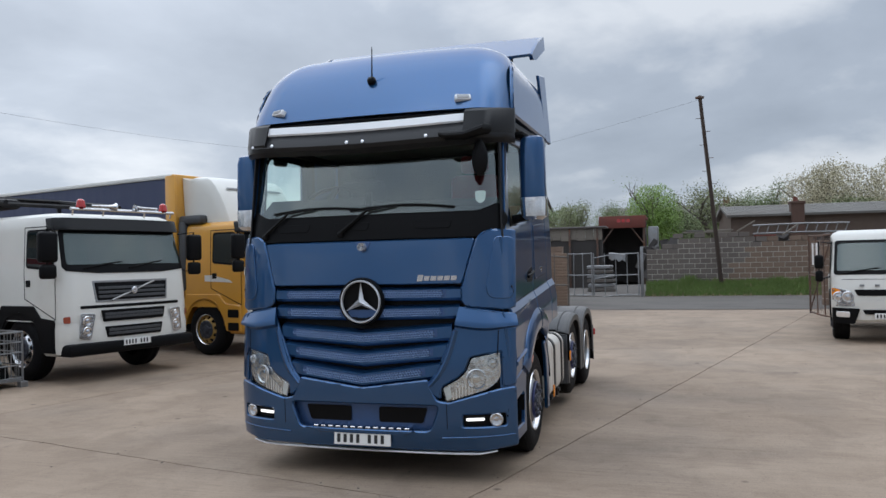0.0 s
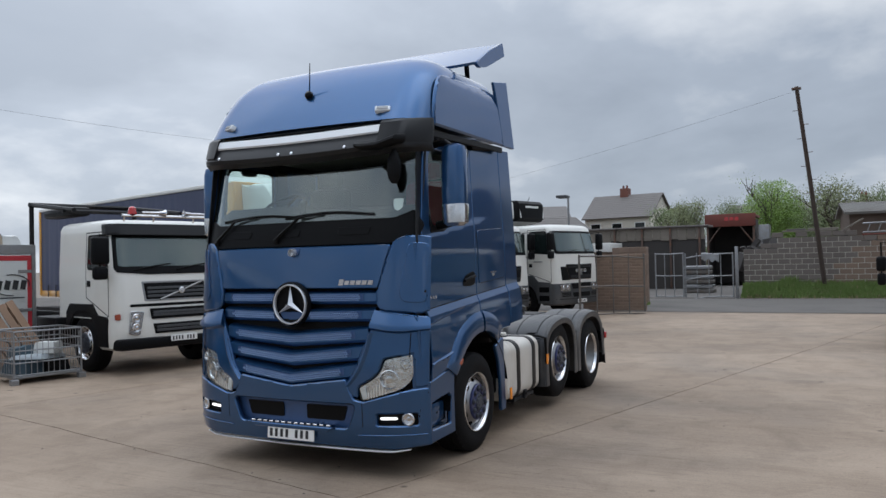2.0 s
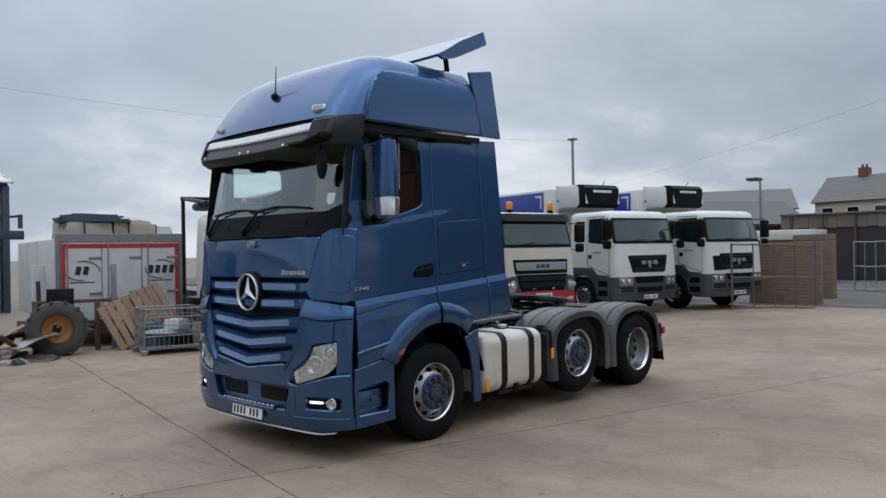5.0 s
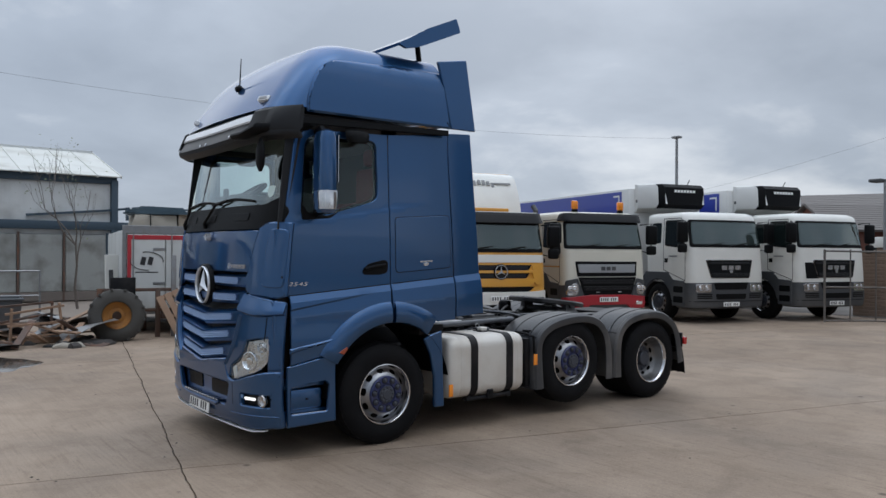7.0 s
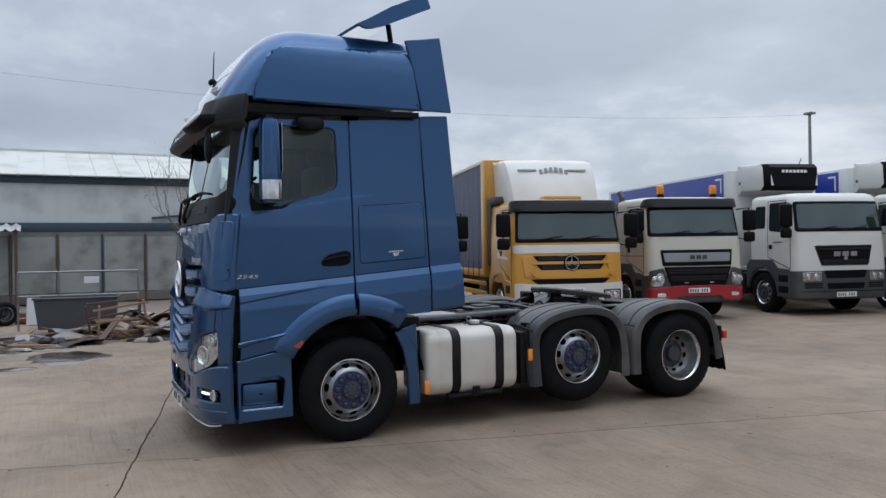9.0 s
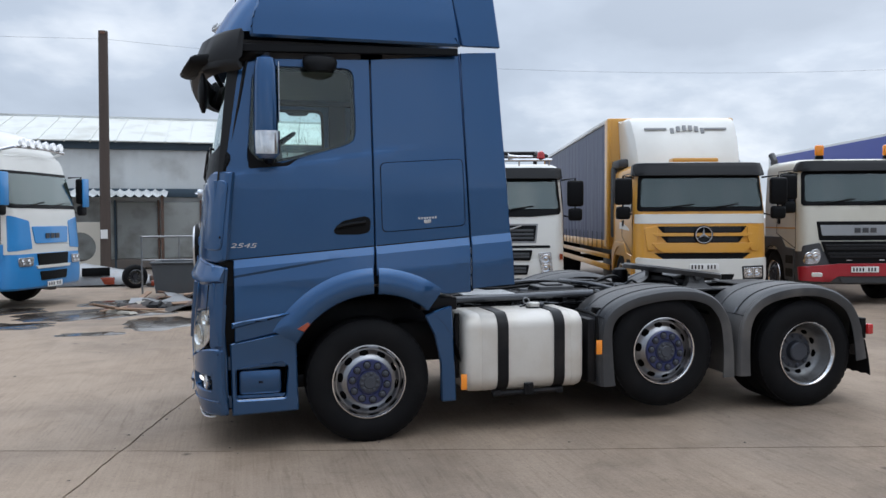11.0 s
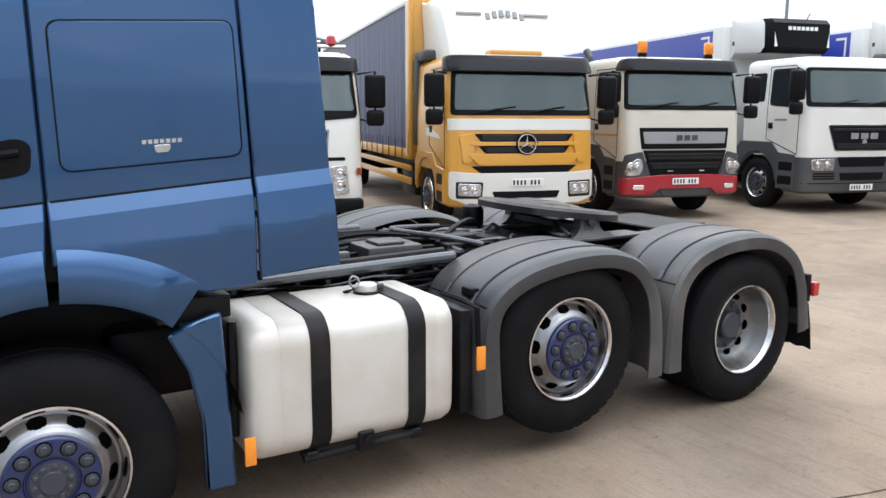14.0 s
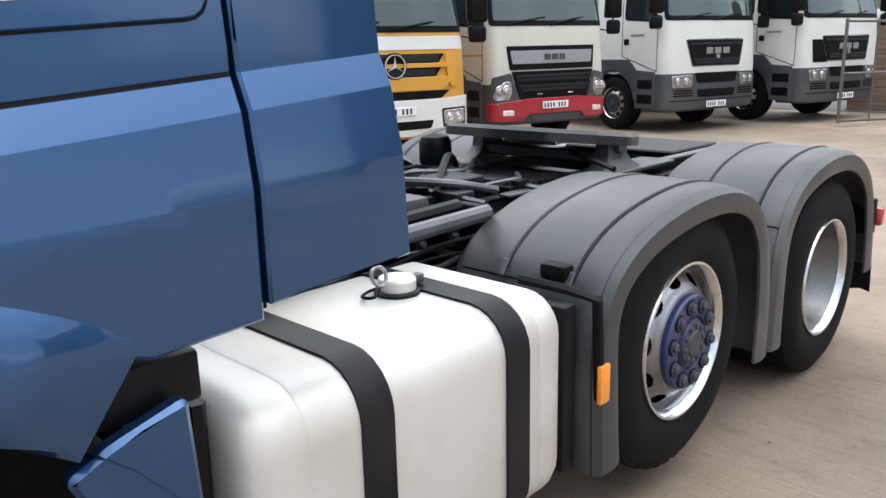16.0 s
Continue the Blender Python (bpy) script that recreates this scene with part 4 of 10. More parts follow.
ys = [-1.30 + 0.05 * k for k in range(53)]
bm = bmesh.new()
loft(bm, [visor_ring(y, 0.05, [(0.05, 2.80), (-0.035, 2.835), (-0.05, 2.87), (0.03, 3.0), (0.05, 3.01), (0.07, 3.0), (-0.005, 2.87), (0.07, 2.82)]) for y in ys])
part("sun_visor", bm, SATIN, truck, "satin black sun visor")
bm = bmesh.new()
loft(bm, [visor_ring(y, 0.045, [(0.012, 2.985), (0.004, 3.0), (0.035, 3.065), (0.05, 3.06)]) for y in ys[6:-6]])
part("visor_strip", bm, STRIP, truck, "pale strip along the visor")
for s in (-1, 1):
    rows = []
    for k in range(13):
        y = s * (0.93 + 0.031 * k)
        rows.append(visor_ring(y, 0.05, [(-0.03, 2.86), (-0.055, 2.90), (0.02, 3.075), (0.06, 3.10), (0.10, 3.06), (0.06, 2.90)]))
    bm = bmesh.new()
    loft(bm, rows)
    part("visor_end", bm, SATIN, truck)
    if s > 0:
        continue
    # bulky mirror arm below the visor's end
    bm = bmesh.new()
    rings = []
    for f, zz, r in ((0.74, 2.90, 0.04), (0.80, 2.88, 0.062), (0.95, 2.885, 0.066), (1.10, 2.94, 0.072), (1.22, 2.97, 0.06), (1.27, 3.0, 0.045)):
        base_x = visor_ring(s * f, 0.0, [(0, 0)])[0][0]
        rings.append([(base_x - 0.06 + r * 1.15 * math.cos(a) + (0.25 if f > 1.2 else 0), s * f, zz + r * 0.62 * math.sin(a)) for a in [2 * math.pi * t / 12 for t in range(12)]])
    loft(bm, rings)
    part("front_mirror_arm", bm, BLACK, truck)
    if s < 0:
        bm = bmesh.new()
        c = Vector((-1.215, -1.05, 2.70))
        loft(bm, [[c + Vector((0.036 * math.cos(a) * w, 0.07 * math.sin(a) * w, dz * 0.9)) for a in [2 * math.pi * t / 14 for t in range(14)]] for dz, w in ((0.17, 0.25), (0.13, 0.6), (0.05, 0.95), (-0.04, 1.0), (-0.11, 0.8), (-0.16, 0.35))])
        part("front_mirror", bm, BLACK, truck)
for y in (-0.78, -0.62, -0.05, 0.1, 0.85, 1.1):
    part("visor_screw", lathed([(0.016, 0), (0.016, 0.012), (0.008, 0.016), (0, 0.016)], visor_ring(y, 0.05, [(-0.04, 2.885)])[0], (-1, 0, 0.3), 10), CHROME, truck)

# high roof
RW = lerp_table([(3.0, 1.265), (3.3, 1.245), (3.5, 1.225), (3.6, 1.205), (3.68, 1.17), (3.74, 1.125), (3.78, 1.075), (3.81, 1.015), (3.83, 0.95), (3.842, 0.88), (3.848, 0.79), (3.85, 0.68)])
RX = lerp_table([(3.0, -1.225), (3.12, -1.205), (3.3, -1.10), (3.5, -0.965), (3.62, -0.87), (3.70, -0.79), (3.76, -0.715), (3.80, -0.65), (3.825, -0.59), (3.84, -0.53), (3.848, -0.46), (3.85, -0.38)])
RR = lerp_table([(3.0, 0.32), (3.5, 0.32), (3.7, 0.32), (3.80, 0.28), (3.86, 0.12)])


def plan_ring(z, xf, xr, w, rf, crown, m=8, k=10):
    rf = min(rf, w * 0.9)
    pts = [(xr, -w, z), ((xr + xf + crown + rf) / 2, -w, z)]
    cx, cy = xf + crown + rf, -w + rf
    left = [(cx + rf * math.cos(a), cy + rf * math.sin(a), z) for a in [math.pi * (1.5 - 0.5 * t / m) for t in range(m + 1)]]
    front = [(xf + crown * (y / max(w - rf, 0.01)) ** 2, y, z) for y in [(-1 + 2 * t / k) * (w - rf) for t in range(1, k)]]
    pts += left + front + [(p[0], -p[1], p[2]) for p in left[::-1]]
    return pts + [((xr + xf + crown + rf) / 2, w, z), (xr, w, z)]


bm = bmesh.new()
zs = [3.14, 3.15, 3.175, 3.22, 3.30, 3.38, 3.46, 3.54, 3.60, 3.64, 3.68, 3.71, 3.74, 3.76, 3.78, 3.795, 3.81, 3.82, 3.83, 3.836, 3.842, 3.846, 3.85]
XR = lerp_table([(3.04, 0.80), (3.5, 0.71), (3.86, 0.63)])
loft(bm, [plan_ring(z, RX(z), XR(z), RW(z), RR(z), 0.045) for z in zs])
roof = part("roof", bm, PAINT, truck, "high domed blue roof")
for s in (-1, 1):
    def roof_side(x, z, d, s=s):
        return (x, s * (RW(z) + d), z)
    o = rounded([(-0.87, 3.10), (-0.86, 3.24), (-0.80, 3.40), (-0.71, 3.55), (-0.57, 3.625), (0.2, 3.66), (0.665, 3.67), (0.745, 3.10)], [0.02, 0.1, 0.1, 0.12, 0.15, 0.1, 0.02, 0.01])
    part("roof_side_panel", panel(o, roof_side, 0.028, 0.018, 0.07, base=-0.006), PAINT, truck)
    part("roof_gutter", panel([(-0.95, 3.045), (0.72, 3.085), (0.72, 3.03), (-0.95, 2.985)], roof_side, 0.03, 0.006, 0.2, base=-0.02), BLACK, truck)
    o = [(0.752, 3.105), (1.068, 3.105), (0.972, 3.842), (0.60, 3.775), (0.675, 3.50)]
    part("upper_side_deflector", panel(rounded(o, 0.012), lambda x, z, d: (x, s * (1.262 - 0.05 * (z - 3.1) + d), z), 0.03, 0.008, 0.1, base=-0.02), PAINT, truck)
    c = Vector((-1.10, s * 0.88, 3.235))
    m = Matrix.Translation(c) @ Matrix.Rotation(radians(-s * 22), 4, "Z") @ Matrix.Rotation(radians(28), 4, "Y")
    rl = part("roof_lamp", boxed(-0.03, 0.03, -0.07, 0.07, -0.028, 0.028, 0.012, 2, m), STRIP, truck, "small clear roof lamp")
    part("lamp_insert", boxed(-0.034, -0.028, -0.05, 0.05, -0.016, 0.016, 0.004, 1, m), GALV, rl)
# black tube drawn in place of the shadow under the roof's front edge
bm = bmesh.new()
rim_pts = [(-1.175 + 0.05 * (y / 0.95) ** 2, y, 3.095) for y in [-0.95 + 0.1 * k for k in range(20)]]
tube(bm, rim_pts, 0.022, 6)
part("roof_shadow_seal", bm, BLACK, truck)
# roof flap standing open: a straight blade, its ends turned down
bm = bmesh.new()
rows = []
for k in range(27):
    y = -1.25 + 2.5 * k / 26
    s = abs(y) / 1.25
    lead, zl = 0.02 + 0.10 * s ** 4, 3.846 + 0.040 * s ** 4
    trail, zt = 0.815, 4.245 - 0.012 * s ** 2
    mids = [Vector((lead + (trail - lead) * f, y, zl + (zt - zl) * f + 0.004 * math.sin(math.pi * f))) for f in (0, 0.12, 0.25, 0.4, 0.55, 0.75, 0.9, 1)]
    rows.append(mids + [p + Vector((0.010, 0, -0.026)) for p in mids[::-1]])
loft(bm, rows)
flap = part("roof_flap", bm, PAINT, truck, "blue roof flap standing raised")
for s in (-1, 1):
    bm = bmesh.new()
    tri = rounded([(0.11, 3.872), (0.45, 4.074), (0.815, 4.240), (0.868, 4.105), (0.34, 3.868), (0.20, 3.842)], [0.01, 0, 0.02, 0.02, 0.1, 0.02], 3)
    vs = [[bm.verts.new((p[0], s * yy, p[1])) for p in tri] for yy in (1.225, 1.262)]
    ring_faces(bm, vs[0], vs[1])
    bm.faces.new(vs[0]); bm.faces.new(vs[1])
    part("winglet", bm, PAINT, flap)
    part("flap_strut", tubed([(0.58, s * 0.95, 3.74), (0.53, s * 0.95, 4.08)], 0.028, 8), BLACK, truck)
part("aerial", tubed([(-0.985, 0.0, 3.49), (-0.97, 0, 3.80)], [0.008, 0.004], 6), BLACK, truck)
part("aerial_base", lathed([(0.04, 0), (0.04, 0.03), (0.025, 0.05), (0, 0.055)], (-0.982, 0, 3.475), (-0.6, 0, 0.8), 16), BLACK, truck)

# flanks
for s in (-1, 1):
    F = flank(s)
    folds = [*[((-1.04, 1.450 - k), (-0.083, 1)) for k in (0, 0.065, 0.2)], *[((-1.0, 1.335 - k), (-0.16, 1)) for k in (0, 0.018)], *[((-0.98, 2.075 + k), (-0.17, 1)) for k in (0, 0.03)], ((0, 2.0), (0, 1)), ((0, 1.0), (0, 1)), ((0, 0.7), (0, 1))]
    lip = arc(0.05, 0.48, 0.83, 149, 91, 12)
    outer = [(-1.010, 0.835), *[p for p in lip], (0.052, 1.56), (0.028, 2.985), (-0.85, 2.955), (-0.955, 2.87), (-1.045, 2.25), (-1.06, 2.0), (-1.058, 1.455), (-1.012, 1.44)]
    window = rounded([(-0.90, 2.165), (-0.60, 2.19), (-0.12, 2.33), (-0.085, 2.40), (-0.10, 2.87), (-0.14, 2.905), (-0.80, 2.90), (-0.855, 2.83)], [0.05, 0.1, 0.1, 0.1, 0.06, 0.06, 0.06, 0.06])
    door = part("door", panel(outer, F, 0.03, 0.006, 0.06, holes=[window[::-1]], base=-0.03, cuts=folds), PAINT, truck, sharp=14)
    part("window_seal", panel([(p[0] * 1.0, p[1]) for p in window], lambda x, z, d: F(x, z, d), 0.004, 0, 0.1, base=-0.035, holes=[[(-0.49 + (p[0] + 0.49) * 0.93, 2.54 + (p[1] - 2.54) * 0.92) for p in window][::-1]]), BLACK, door)
    g = part("window", panel(window, F, 0.004, 0, 0.15, base=-0.03), SIDEGLASS, door, "tinted side window")
    g.visible_shadow = False
    part("mirror_foot", panel(rounded([(-0.90, 2.30), (-0.83, 2.20), (-0.64, 2.175), (-0.52, 2.215), (-0.60, 2.155), (-0.89, 2.13)], 0.02), F, 0.02, 0.006, 0.1, base=-0.012), BLACK, door)
    rec = part("handle_recess", panel(rounded([(-0.27, 1.665), (-0.20, 1.735), (-0.02, 1.775), (0.025, 1.75), (0.015, 1.65), (-0.06, 1.63), (-0.25, 1.63)], 0.03), F, 0.004, 0.001, 0.1), BLACK, door)
    bm = bmesh.new()
    tube(bm, [F(-0.24, 1.685, 0.012), F(-0.14, 1.71, 0.03), F(-0.02, 1.725, 0.02)], 0.016, 8)
    part("handle", bm, BLACK, door)
    sleeper = [(0.058, 1.31), *arc(0.05, 0.48, 0.83, 88, 60, 6), (0.60, 1.155), (0.815, 1.165), (0.82, 1.64), (0.745, 3.05), (0.035, 2.985), (0.059, 1.56)]
    sp = part("sleeper_side", panel(sleeper, F, 0.03, 0.006, 0.06, base=-0.03, cuts=folds), PAINT, truck, sharp=14)
    hatch = rounded([(0.115, 1.648), (0.783, 1.697), (0.762, 2.222), (0.103, 2.182)], 0.045)
    big_h = rounded([(0.110, 1.643), (0.788, 1.692), (0.767, 2.228), (0.097, 2.188)], 0.049)
    part("hatch_seal", panel(big_h, F, 0.002, 0, 0.2), BLACK, sp)
    part("hatch", panel(hatch, F, 0.006, 0.003, 0.1), PAINT, sp, "locker hatch")
    badge = part("badge", panel(rounded([(0.440, 1.742), (0.505, 1.746), (0.498, 1.716), (0.448, 1.712)], 0.012), F, 0.004, 0.001, 0.2, base=0.006), CHROME, sp, "small silver badge")
    for k in range(7):                     # its lettering, a bar for each character
        x = 0.398 + 0.022 * k
        part("badge_bar", panel([(x, 1.765 + 0.05 * (x - 0.47)), (x + 0.016, 1.766 + 0.05 * (x - 0.47)), (x + 0.016, 1.750 + 0.05 * (x - 0.47)), (x, 1.749 + 0.05 * (x - 0.47))], F, 0.003, 0, 0.2, base=0.006), CHROME, badge)
    part("side_deflector", panel(rounded([(0.829, 1.19), (1.185, 1.215), (1.165, 1.63), (1.055, 3.085), (0.757, 3.065), (0.831, 1.605)], 0.006), F, 0.03, 0.006, 0.08, base=-0.03, cuts=folds), PAINT, truck, sharp=14)
    # black sheet behind the cab gap, puts its shade into colour
    part("gap_seal", panel([(0.795, 1.17), (0.85, 1.17), (0.86, 1.6), (0.78, 3.06), (0.725, 3.06), (0.80, 1.6)], F, 0.01, 0, 0.3, base=-0.06), BLACK, truck)
    # crease strips on the lower door
    part("door_crease", panel([(-1.03, 0.985), (-0.60, 1.055), (-0.60, 1.035), (-1.03, 0.94)], F, 0.02, 0.012, 0.1, base=-0.002), PAINT, door)
    # thin black strip paints the shadow under the belt's upper edge
    for x0, x1, owner in ((-1.03, 0.05, door), (0.07, 0.815, sp)):
        part("belt_groove", panel([(x0, belt(x0) + 0.004), (x1, belt(x1) + 0.004), (x1, belt(x1) - 0.004), (x0, belt(x0) - 0.004)], F, 0.0015, 0, 0.2, base=0.0), BLACK, owner)
    # pale pieces painted in for the daylight that shows through the gap
    for z0, z1 in ((1.215, 1.29), (1.305, 1.44), (1.47, 1.52)):
        part("gap_strip", panel([(0.822, z0), (0.836, z0), (0.840, z1), (0.826, z1)], F, 0.006, 0, 0.3, base=-0.046), STRIP, truck)
    # wheel arch lip, in two lengths
    for a0, a1 in ((151, 91.5), (88.5, 53)):
        rings = []
        for k in range(25):
            a = radians(a0 + (a1 - a0) * k / 24)
            fade = min(1, k / 3 + 0.35) if a0 > 100 else min(1, (24 - k) / 7 + 0.02)
            rings.append([(0.05 + r * math.cos(a), s * (HALF + o * fade), 0.48 + r * math.sin(a)) for r, o in ((0.900, -0.03), (0.892, -0.002), (0.882, 0.004), (0.86, 0.017), (0.83, 0.028), (0.78, 0.035), (0.72, 0.035), (0.695, 0.024), (0.685, 0.0), (0.69, -0.04))])
        bm = bmesh.new()
        loft(bm, rings)
        part("arch_lip", bm, PAINT, truck)
    bm = bmesh.new()
    path = arc(0.05, 0.48, 0.70, 178, 10, 20)
    strip(bm, path, [(s * 1.26, 0.0), (s * 0.55, 0.0)])
    part("wheel_well", bm, BLACK, truck)
    # sill and step below the door
    part("sill", panel(rounded([(-1.045, 0.825), (-0.655, 0.90), (-0.56, 0.875), (-0.545, 0.30), (-1.035, 0.285)], 0.01), F, 0.03, 0.01, 0.08, base=-0.03, holes=[rounded([(-1.0, 0.635), (-0.66, 0.675), (-0.625, 0.64), (-0.64, 0.40), (-1.0, 0.40)], 0.02)[::-1]]), PAINT, truck)
    st = part("step_well", panel(rounded([(-1.08, 0.74), (-0.56, 0.76), (-0.54, 0.33), (-1.08, 0.33)], 0.01), F, 0.01, 0, 0.2, base=-0.10), PAINT, truck)
    part("step_tread", boxed(-1.0, -0.64, s * 1.12, s * 1.25, 0.385, 0.405, 0.006), CHROME, st)
    part("step_block", boxed(-0.99, -0.665, s * 1.14, s * 1.21, 0.425, 0.615, 0.03), PAINT, st)
    part("step_latch", boxed(-0.845, -0.80, s * 1.19, s * 1.21, 0.505, 0.535, 0.006), BLACK, st)
    part("marker_lamp", panel(rounded([(-0.565, 0.925), (-0.475, 0.98), (-0.455, 0.955), (-0.50, 0.90)], 0.01), lambda x, z, d: (x, s * (HALF + 0.012 + d), z), 0.025, 0.006, 0.1), AMBERDK, truck, "amber side marker")
    # panel between wheel and tank
    o = rounded([(0.445, 0.985), (0.52, 1.02), (0.665, 1.06), (0.70, 0.29), (0.575, 0.29), (0.57, 0.60), (0.525, 0.82)], 0.02)
    part("rear_wheel_panel", panel(o, lambda x, z, d: (x, s * (HALF - 0.06 + d), z), 0.035, 0.01, 0.08), PAINT, truck)
    part("bracket", boxed(0.42, 0.72, s * 0.9, s * 1.2, 1.02, 1.12, 0.01), FRAME, truck)
    # two boxes added inside to stop daylight leaking through the panel gaps
    part("seam_liner", boxed(-0.04, 0.13, s * 1.15, s * 1.19, 1.95, 3.06), DARKIN, truck)
    part("cant_rail", boxed(-0.92, 0.74, s * 1.11, s * 1.19, 2.945, 3.09), DARKIN, truck)
    # black sheet for the shade in the corner gap between front panel and door
    part("corner_gap", panel([(-1.14, 1.45), (-0.99, 1.45), (-0.99, 0.72), (-1.10, 0.72)], F, 0.004, 0, 0.3, base=-0.075), BLACK, truck)
    part("corner_skin", panel(rounded([(-1.17, 1.41), (-1.105, 1.42), (-1.078, 0.9), (-1.06, 0.70), (-1.06, 0.285), (-1.13, 0.285), (-1.15, 0.6)], 0.01), F, 0.02, 0.008, 0.1, base=-0.05), PAINT, truck)
    part("pillar_skin", panel([(-1.12, 2.04), (-1.07, 2.04), (-1.04, 2.25), (-0.94, 2.87), (-0.83, 2.965), (-0.72, 2.97), (-0.72, 3.05), (-1.02, 3.03)], F, 0.014, 0.003, 0.08, base=-0.03), SATIN, truck)
    part("door_corner_skin", panel([(-1.14, 1.45), (-1.07, 1.45), (-1.075, 2.02), (-1.14, 2.04)], F, 0.02, 0.006, 0.1, base=-0.045), PAINT, truck)
    # main mirror: arms, body, chrome foot, glass
    arm = part("mirror_arm", tubed([F(-0.74, 2.20, 0.0), (-0.74, s * 1.34, 2.22), (-0.76, s * 1.39, 2.30)], 0.04, 10), BLACK, truck)
    rings = []
    for z, w, t in ((2.20, 0.075, 0.05), (2.24, 0.10, 0.075), (2.35, 0.11, 0.085), (2.6, 0.112, 0.085), (2.84, 0.108, 0.08), (2.905, 0.095, 0.065), (2.925, 0.06, 0.03)):
        rings.append([(-0.765 + t * (abs(math.cos(a)) ** 0.6) * math.copysign(1, math.cos(a)), s * 1.41 + w * (abs(math.sin(a)) ** 0.6) * math.copysign(1, math.sin(a)), z) for a in [2 * math.pi * k / 24 for k in range(24)]])
    bm = bmesh.new()
    loft(bm, rings)
    mir = part("mirror", bm, PAINT, truck, "blue mirror housing with chrome foot")
    rings = [[(-0.763 + (p[0] + 0.765) * 1.09 + 0.004, s * 1.41 + (p[1] - s * 1.41) * 1.06, z) for p in rings[2]] for z in (2.19, 2.22, 2.36, 2.385)]
    for k, f in ((0, 0.6), (1, 0.95), (3, 0.98)):
        cx, cy = -0.763, s * 1.41
        rings[k] = [(cx + (p[0] - cx) * f, cy + (p[1] - cy) * f, p[2]) for p in rings[k]]
    bm = bmesh.new()
    loft(bm, rings)
    part("chrome_foot", bm, CHROME, mir, "chrome cap")
    part("glass", boxed(-0.677, -0.671, s * 1.41 - 0.085, s * 1.41 + 0.085, 2.46, 2.88, 0.002, 1), CHROME, mir)
    part("mirror_stay", tubed([F(-0.74, 2.935, 0.0), (-0.75, s * 1.32, 2.95), (-0.765, s * 1.39, 2.90)], 0.03, 8), BLACK, truck)
    # kerb mirror over the window
    bm = bmesh.new()
    loft(bm, [[(-0.36 + w * math.cos(a), s * (1.20 + yy) + s * 0.05 * math.sin(a), z) for a in [2 * math.pi * k / 14 for k in range(14)]] for z, w, yy in ((2.985, 0.09, 0.04), (2.965, 0.12, 0.07), (2.93, 0.13, 0.085), (2.88, 0.12, 0.09), (2.86, 0.09, 0.09))])
    part("kerb_mirror", bm, BLACK, truck)
    tm = pose(-0.94, s * 1.2432, 1.555, 90, 0, 0 if s < 0 else 180)
    writing("2545", 0.048, 0.002, tm @ Matrix.Diagonal((2.0, 1, 1, 1)), SILVERBAR, door, "model_number", 0.25)
    for x, z in ((-1.095, 0.78), (-1.10, 1.62), (-1.10, 0.63)):
        part("rivet", lathed([(0.012, 0), (0.012, 0.01), (0, 0.012)], (x, s * 1.265, z), (0, s, 0), 10), BLACK, truck)

# wheels
for s in (-1, 1):
    wheel(truck, 0.0, s * 1.225, 0.482, s, 0.487, 0.31, "steer", SILVER, HUBBLUE, fine=True)
    wheel(truck, 2.556, s * 1.225, 0.604, s, 0.487, 0.31, "steer", SILVER, HUBBLUE, fine=True)
    wheel(truck, 4.0, s * 1.225, 0.512, s, 0.487, 0.58, "drive", SILVER, fine=True)
part("front_axle", tubed([(0, -1.0, 0.45), (0, -0.6, 0.40), (0, 0.6, 0.40), (0, 1.0, 0.45)], 0.07), FRAME, truck)
part("lift_axle", tubed([(2.556, -1.0, 0.6), (2.556, 1.0, 0.6)], 0.07), FRAME, truck)
bm = bmesh.new()
tube(bm, [(4.0, -1.0, 0.51), (4.0, 1.0, 0.51)], 0.09)
lathe(bm, [(0, -0.22), (0.15, -0.2), (0.22, -0.05), (0.22, 0.08), (0.12, 0.2), (0, 0.22)], (4.0, 0, 0.52), (1, 0, 0), 16)
part("drive_axle", bm, FRAME, truck)


